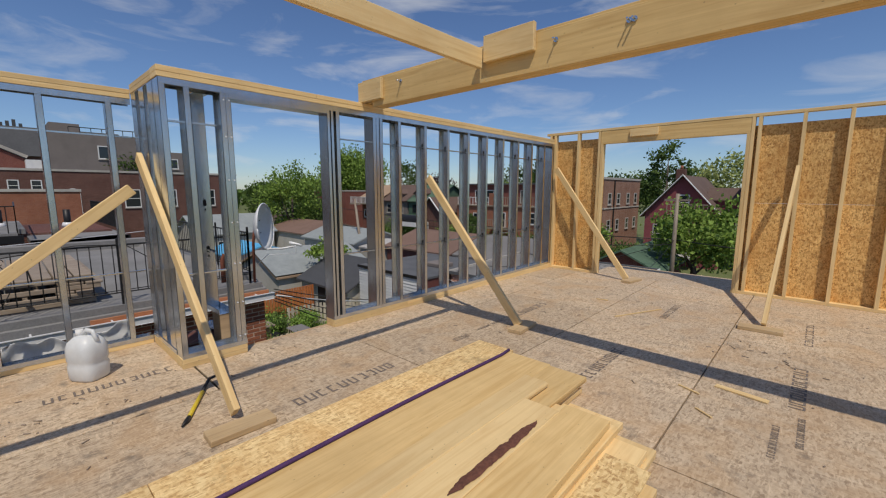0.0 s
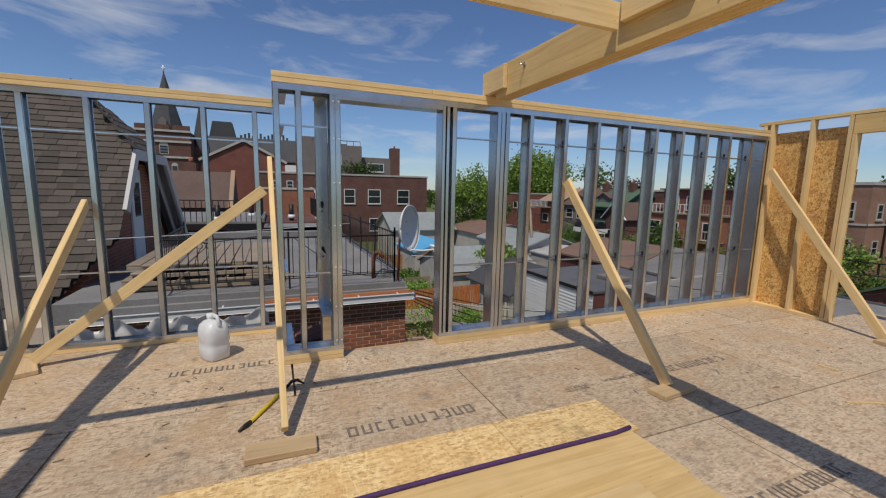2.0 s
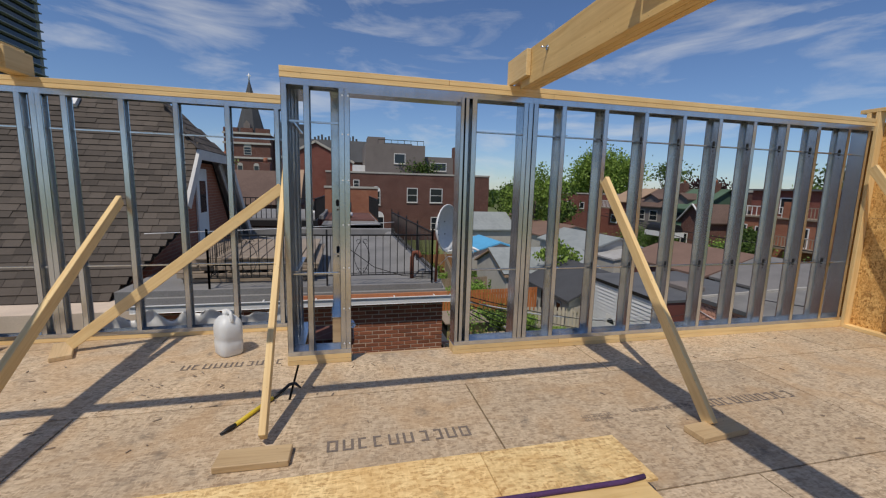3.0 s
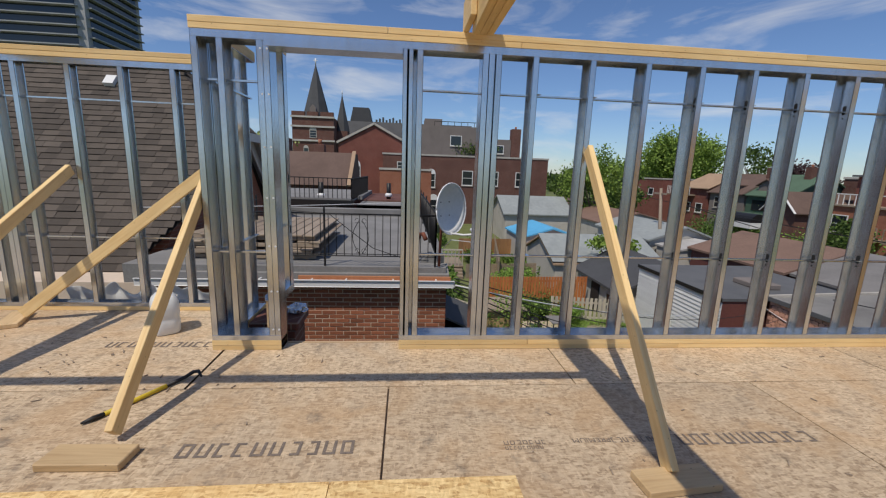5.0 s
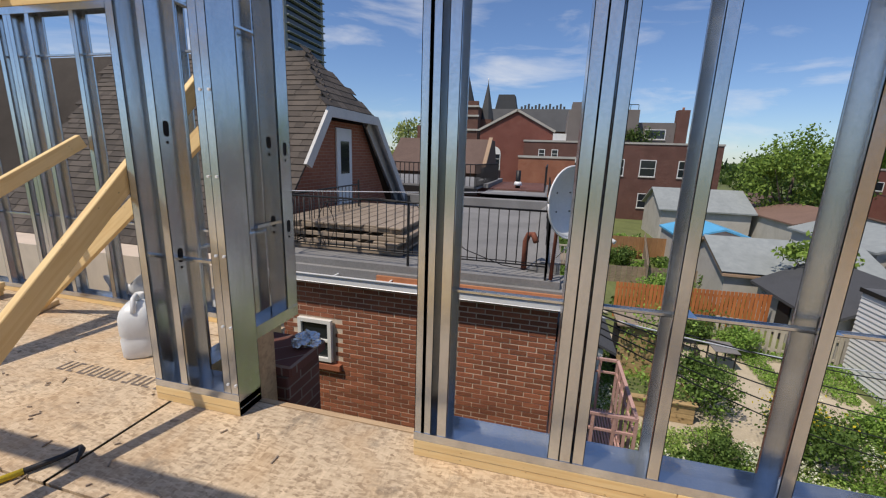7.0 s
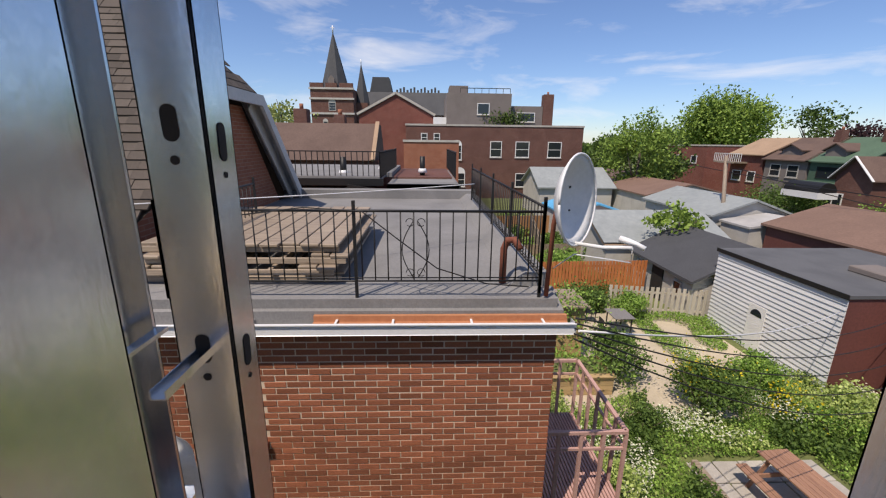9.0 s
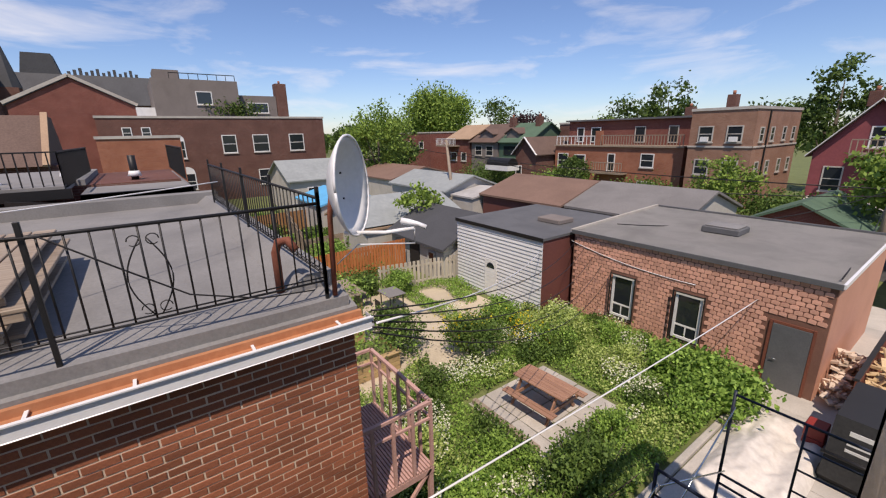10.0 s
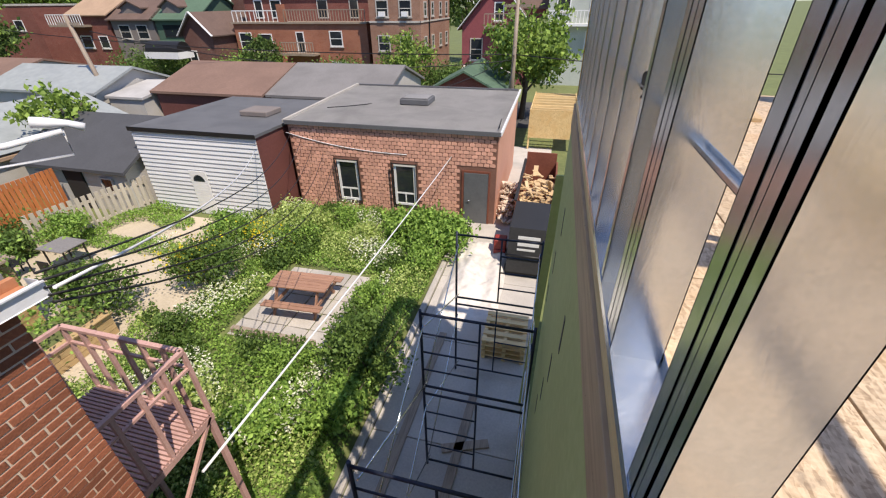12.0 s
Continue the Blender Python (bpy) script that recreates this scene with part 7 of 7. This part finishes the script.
sl = thing("brown_roof_house", "brick house with a long brown shingle roof", "house", (-31, -5, G))
part("wall", box(-36, -8.0, G, -29.0, -1.2, 0.1), "brick_far", sl)
part("roof", prism([(-28.6, 0.1), (-31.6, 2.35), (-34.5, 2.35), (-36.4, 0.1)], "y", -8.2, -1.6), "shingle_far", sl)
part("gable_trim", bar((-28.5, -1.5, 0.12), (-31.6, -1.5, 2.45), 0.25, 0.12), "shingle_tan", sl)
chimney(sl, -33.0, -6.8, 2.2, 3.3, 0.9)
chimney(sl, -32.0, -4.0, 2.2, 2.9, 0.7)
ob_ = flat_house("orange_block", "orange brick block with a small dish", -52, -46.0, -0.6, 5.0, 1.2, "brick_orange", "membrane_tan")
bb = flat_house("brown_block", "long brown brick building with white windows", -70, -57.0, -0.9, 21.8, 3.2, "brick_far", "membrane")
for y, z, w_, h_, a_ in ((5.6, -1.0, 1.2, 1.9, True), (10.6, -0.6, 1.5, 2.0, False), (14.0, -0.6, 1.8, 2.0, False), (18.2, -0.6, 1.8, 2.0, False), (1.4, 1.2, 0.8, 1.1, False), (3.0, 1.2, 0.8, 1.1, False), (6.0, -4.4, 1.4, 1.8, True), (14.0, -4.4, 1.4, 1.8, False)):
    window(bb, "x+", y, z, w_, h_, -57.0, "white", 1, True, a_)
part("penthouse", box(-68, 4.3, 3.42, -58.5, 12.6, 7.3), "grey_stucco", bb)
part("penthouse", box(-66, 12.61, 3.42, -59.5, 17.0, 5.9), "grey_stucco", bb)
part("roof_house", box(-66, 4.8, 7.31, -62, 7.3, 8.6), "grey_stucco", bb)
chimney(bb, -60.0, 17.7, 3.4, 7.4, 1.3)
window(bb, "x+", 9.0, 4.7, 1.6, 1.4, -58.5, "white", 0)
window(bb, "x+", 14.8, 3.9, 2.4, 1.2, -59.5, "white", 0)
far_rail(bb, -58.6, 6.0, -58.6, 12.4, 7.3, 7.9, "iron", 0.8)
stuff_leaves("roof_plants", np.random.default_rng(5).normal(size=(500, 3)) * np.array((0.3, 1.3, 0.5)) + np.array((-58.0, 12.2, 4.2)), np.full(500, 0.35), "leaf_far", "potted shrubs on the building's roof", "plants")
hall = gable_house("church_hall", "dark red brick hall with a stepped pale gable edge", -75, -62.0, -7.5, 2.6, 4.6, 2.7, "x", "brick_dkred", "slate", "church hall", 0.2)
for sgn in (-1, 1):
    part("gable_coping", bar((-61.9, -2.45, 7.55), (-61.9, -2.45 + sgn * 5.3, 4.75), 0.3, 0.28, (1, 0, 0)), "concrete", hall)
window(hall, "x+", 0.9, -0.6, 2.0, 2.2, -62.0, "white", 2, True, True)
window(hall, "x+", -5.4, -0.6, 2.0, 2.2, -62.0, "white", 2, True, True)
part("annex", box(-66, 2.7, G, -60, 4.4, 3.4), "brick_dkred", hall)
part("annex_top", box(-66, 2.6, 3.41, -59.9, 4.5, 4.4), "white", hall)

church = thing("church", "brick church tower with two dark pointed spires", "church", (-92, -17, G))
tx0, tx1, ty0, ty1 = -98.0, -90.0, -21.3, -12.9
part("tower", box(tx0, ty0, G, tx1, ty1, 11.2), "brick_far", church)
for y0, y1 in ((ty0, ty0 + 2.6), (-18.2, -16.0), (ty1 - 2.6, ty1)):
    part("battlement", box(tx1 - 0.6, y0, 11.2, tx1 + 0.2, y1, 12.2), "brick_far", church)
for z in (6.3, 9.1, 11.0):
    part("string_course", box(tx1 - 0.1, ty0 - 0.2, z, tx1 + 0.25, ty1 + 0.2, z + 0.35), "stucco", church)


def spire(x, y, r, z0, z1, n=8):
    bm = bmesh.new()
    base = [bm.verts.new((x + r * math.cos(a), y + r * math.sin(a), z0)) for a in (2 * math.pi * (k + 0.5) / n for k in range(n))]
    top = bm.verts.new((x, y, z1))
    for k in range(n):
        bm.faces.new((base[k], base[(k + 1) % n], top))
    bm.faces.new(base[::-1])
    return bm


sp_ = part("spire", spire(-94, -17.1, 2.9, 11.3, 22.4), "slate", church)
part("finial", tube(bmesh.new(), [(-94, -17.1, 22.1), (-94, -17.1, 23.4)], 0.14, 6), "white_metal", sp_)
part("cross_bar", box(-94.05, -17.5, 22.9, -93.95, -16.7, 23.05), "white_metal", sp_)
part("louvre_dormer", gable_wall(-91.3, -90.2, -17.7, -16.5, 11.3, 13.0, 0.7, "x"), "grey_stucco", sp_)
part("turret", box(-97, -13.6, G, -93.5, -10.6, 8.9), "brick_far", church)
sp2 = part("spire", spire(-95.2, -11.9, 1.6, 8.9, 16.8), "slate", church)
part("finial", tube(bmesh.new(), [(-95.2, -11.9, 16.6), (-95.2, -11.9, 17.5)], 0.1, 6), "white_metal", sp2)
window(church, "x+", -17.1, 7.0, 1.4, 1.6, tx1, "stucco", 2, False, True)
for y in (-18.6, -15.6):
    window(church, "x+", y, 2.6, 1.0, 2.4, tx1, "stucco", 1, False, True)
part("nave", box(-125, -13.0, G, -100.4, 18.0, 7.0), "brick_far", church)
part("nave_roof", prism([(-99.9, 7.01), (-104, 12.2), (-120, 12.2), (-125, 7.01)], "y", -13.5, 18), "slate", church)
part("roof_turret", prism([(-11.4, 12.21), (-10.7, 15.4), (-7.0, 15.4), (-6.3, 12.21)], "x", -108, -104), "slate", church)
for k in range(13):
    part("roof_pipe", box(-104.6, -5.4 + 0.8 * k, 12.21, -104.0, -4.95 + 0.8 * k, 12.75 + 0.3 * (k % 3)), "slate", church)

tower = thing("apartment_tower", "tall grey apartment tower with dark balconies", "tower block", (-175, -125, G))
part("shaft", box(-190, -150, G, -160, -106, 95), "tower", tower)
for k in range(30):
    z = -2 + 3.1 * k
    part("balcony_slab", box(-159.99, -146, z, -158.2, -108, z + 0.35), "tower", tower)
    part("balcony_recess", box(-159.985, -145, z + 0.9, -159.9, -109, z + 3.0), "glass", tower)
    part("balcony_slab", box(-189, -105.99, z, -161, -104.4, z + 0.35), "tower", tower)
    part("balcony_recess", box(-188, -105.99, z + 0.9, -162, -105.93, z + 3.0), "glass", tower)

# trees
tree(-5.9, 31.0, G, 6.6, 2.6, "leaf_bright", "broad bright green tree beside the utility pole", 60, 90, 0.3, 101, trunk=0.3)
tree(-16.2, 37.5, G, 4.7, 2.2, "leaf_bright", "small light green tree in front of the apartments", 40, 60, 0.28, 102)
tree(-30.3, 38.0, G, 4.5, 1.9, "leaf_far", "small green tree in front of the brick row", 36, 55, 0.28, 103)
tree(-88, 62, G, 16.0, 8.2, "leaf_bright", "big round green tree above the roofs", 150, 110, 0.62, 104, trunk=0.45)
tree(-98, 66, G, 12.5, 5.0, "leaf_far", "grey-green tree above the roofs", 50, 60, 0.7, 105)
tree(-67, 62, G, 12.9, 4.4, "leaf_far", "open-crowned tree above the roofs", 40, 50, 0.55, 106)
tree(-57, 61, G, 11.0, 4.0, "leaf_red", "dark copper-leaved tree above the roofs", 45, 55, 0.5, 107)
tree(-38, 62, G, 11.2, 4.2, "leaf_far", "round tree behind the brick row", 45, 55, 0.5, 108)
tree(-32.3, 60, G, 13.4, 3.2, "leaf_far", "tall dark tree behind the brick row", 45, 55, 0.5, 109)
tree(-46, 66, G, 8.6, 5.0, "leaf_bright", "low trees behind the roofs", 45, 55, 0.5, 110)
tree(-15.2, 60, G, 14.4, 3.0, "leaf_far", "tall narrow dark tree behind the pink house", 60, 60, 0.45, 111, trunk=0.2)
tree(-9.0, 66, G, 12.0, 4.6, "leaf_pale", "pale green feathery tree behind the pink house", 50, 60, 0.5, 112)
tree(-46.5, 24, G, 10.3, 3.4, "leaf_bright", "slender light green tree among the garages", 90, 80, 0.33, 113, trunk=0.16)
tree(-41, -10.5, G, 10.4, 2.4, "leaf_pale", "pale yellow-green tree beside the church", 40, 60, 0.35, 114, trunk=0.5)
tree(-55, 32, G, 7.6, 3.5, "leaf_far", "dark tree beside the lane", 45, 55, 0.45, 115)
tree(-64, 29, G, 7.9, 3.2, "leaf_far", "round dark tree beside the lane", 45, 55, 0.45, 116)
tree(-110, 50, G, 9.0, 5.0, "leaf_far", "dark trees far beyond the roofs", 60, 60, 0.8, 117)
tree(-125, 74, G, 10.5, 8.0, "leaf_far", "dark trees far beyond the roofs", 60, 60, 0.9, 118)
tree(-22, 66, G, 10.2, 4.5, "leaf_far", "dark tree behind the apartments", 45, 55, 0.5, 119)
tree(2, 60, G, 10.5, 5.0, "leaf_far", "dark trees behind the pale house", 50, 60, 0.5, 120)
tree(-24.0, 15.0, G, 4.0, 1.5, "leaf_bright", "small palm-like shrub tree by the tan shed", 30, 50, 0.25, 121)
shrub(-33, 40, 7.0, 2.4, "leaf", "overgrown hedge along the lane", 131, 2600, 0.3)
shrub(-45, 39, 8.0, 2.6, "leaf_dark", "overgrown hedge along the lane", 132, 2600, 0.3)
shrub(-13, 39, 5.0, 2.2, "leaf_dark", "dark hedge under the pink house", 133, 2200, 0.3)
shrub(-24, 40, 6.0, 2.0, "leaf_dark", "dark hedge under the apartments", 134, 2200, 0.3)
rf = np.random.default_rng(300)
n = 9000
ang = rf.uniform(-0.1, 2.15, n)
rad = rf.uniform(150, 330, n)
stuff_leaves("far_woods", np.stack([-4 - rad * np.sin(ang), 2 + rad * np.cos(ang), G + rf.uniform(0, 1, n) ** 0.7 * (6.5 + 2 * np.sin(ang * 23) + 1.5 * np.sin(ang * 57))], axis=1), rf.uniform(2, 4.5, n), "leaf_far", "far dark green line of woods", "woods", 301)

# ---- pieces of walls, last ----
rw = random.Random(11)
brick_me = bpy.data.meshes.new("brick")
bm = box(-0.008, -0.1005, -0.0268, -0.001, 0.1005, 0.0268, 0.0018)
bm.to_mesh(brick_me)
bm.free()
brick_me.materials.append(M["brick"])
half_me = bpy.data.meshes.new("half_brick")
bm = box(-0.008, -0.048, -0.0268, -0.001, 0.048, 0.0268, 0.0018)
bm.to_mesh(half_me)
bm.free()
half_me.materials.append(M["brick"])
rest = bmesh.new()
made = 0
for r in range(54):
    z = -0.46 - 0.0677 * r
    y = YB - 0.1065 - (0.1065 if r % 2 else 0.0)
    if r % 2:
        ob = hang("brick", half_me, house)
        ob.location = (XB - 0.006, YB - 0.053, z)
    while y > -1.4:
        inside_window = -0.46 < y < 0.14 and -1.68 < z < -0.96
        if not inside_window:
            off = rw.uniform(-0.0015, 0.0025)
            if made < 262 and 0.25 < y and z > -1.62:
                ob = hang("brick", brick_me, house)
                ob.location = (XB - 0.006 + off, y + rw.uniform(-0.002, 0.002), z + rw.uniform(-0.0015, 0.0015))
                made += 1
            else:
                bx(rest, XB - 0.014 + off, y - 0.1005, z - 0.0268, XB - 0.007 + off, y + 0.1005, z + 0.0268)
        y -= 0.213
ob = part("bricks", rest, "brick_joined", house)
ob["kind"] = "stuff"

# rounded stone shapes on the garage front
stones = bmesh.new()
stone_me = bpy.data.meshes.new("stone_piece")
OUT = [(-0.094, -0.058), (0.094, -0.062), (0.098, 0.03), (0.06, 0.062), (-0.06, 0.062), (-0.098, 0.036)]
bm = prism(OUT, "y", -0.014, 0.0)
bm.to_mesh(stone_me)
bm.free()
stone_me.materials.append(M["stone"])
made = 0
for r in range(24):
    z = G + 0.09 + 0.133 * r
    for k in range(38):
        x = XG1 - 0.14 - 0.202 * k - (0.1 if r % 2 else 0)
        if x < XG0 + 0.1:
            continue
        if any(abs(x - u) < 0.55 and -5.5 < z < -3.75 for u in (-10.9, -8.7)) or (-6.78 < x < -5.5 and z < -3.8):
            continue
        m = Matrix.Translation((x, YG - 0.002, z)) @ pose(0, 0, 0, 0, rw.uniform(-5, 5), 0) @ Matrix.Diagonal((rw.uniform(0.86, 1.0), rw.uniform(0.7, 1.3), rw.uniform(0.88, 1.02), 1))
        if made < 290 and x > -9.5:
            ob = hang("stone_piece", stone_me, garage)
            ob.matrix_basis = m
            made += 1
        else:
            lo = [stones.verts.new(m @ Vector((u, 0.0, v))) for u, v in OUT]
            hi = [stones.verts.new(m @ Vector((u, -0.014, v))) for u, v in OUT]
            stones.faces.new(hi)
            for i in range(6):
                stones.faces.new((lo[i], lo[(i + 1) % 6], hi[(i + 1) % 6], hi[i]))
bmesh.ops.recalc_face_normals(stones, faces=stones.faces[:])
ob = part("stone_facing", stones, "stone_joined", garage)
ob["kind"] = "stuff"
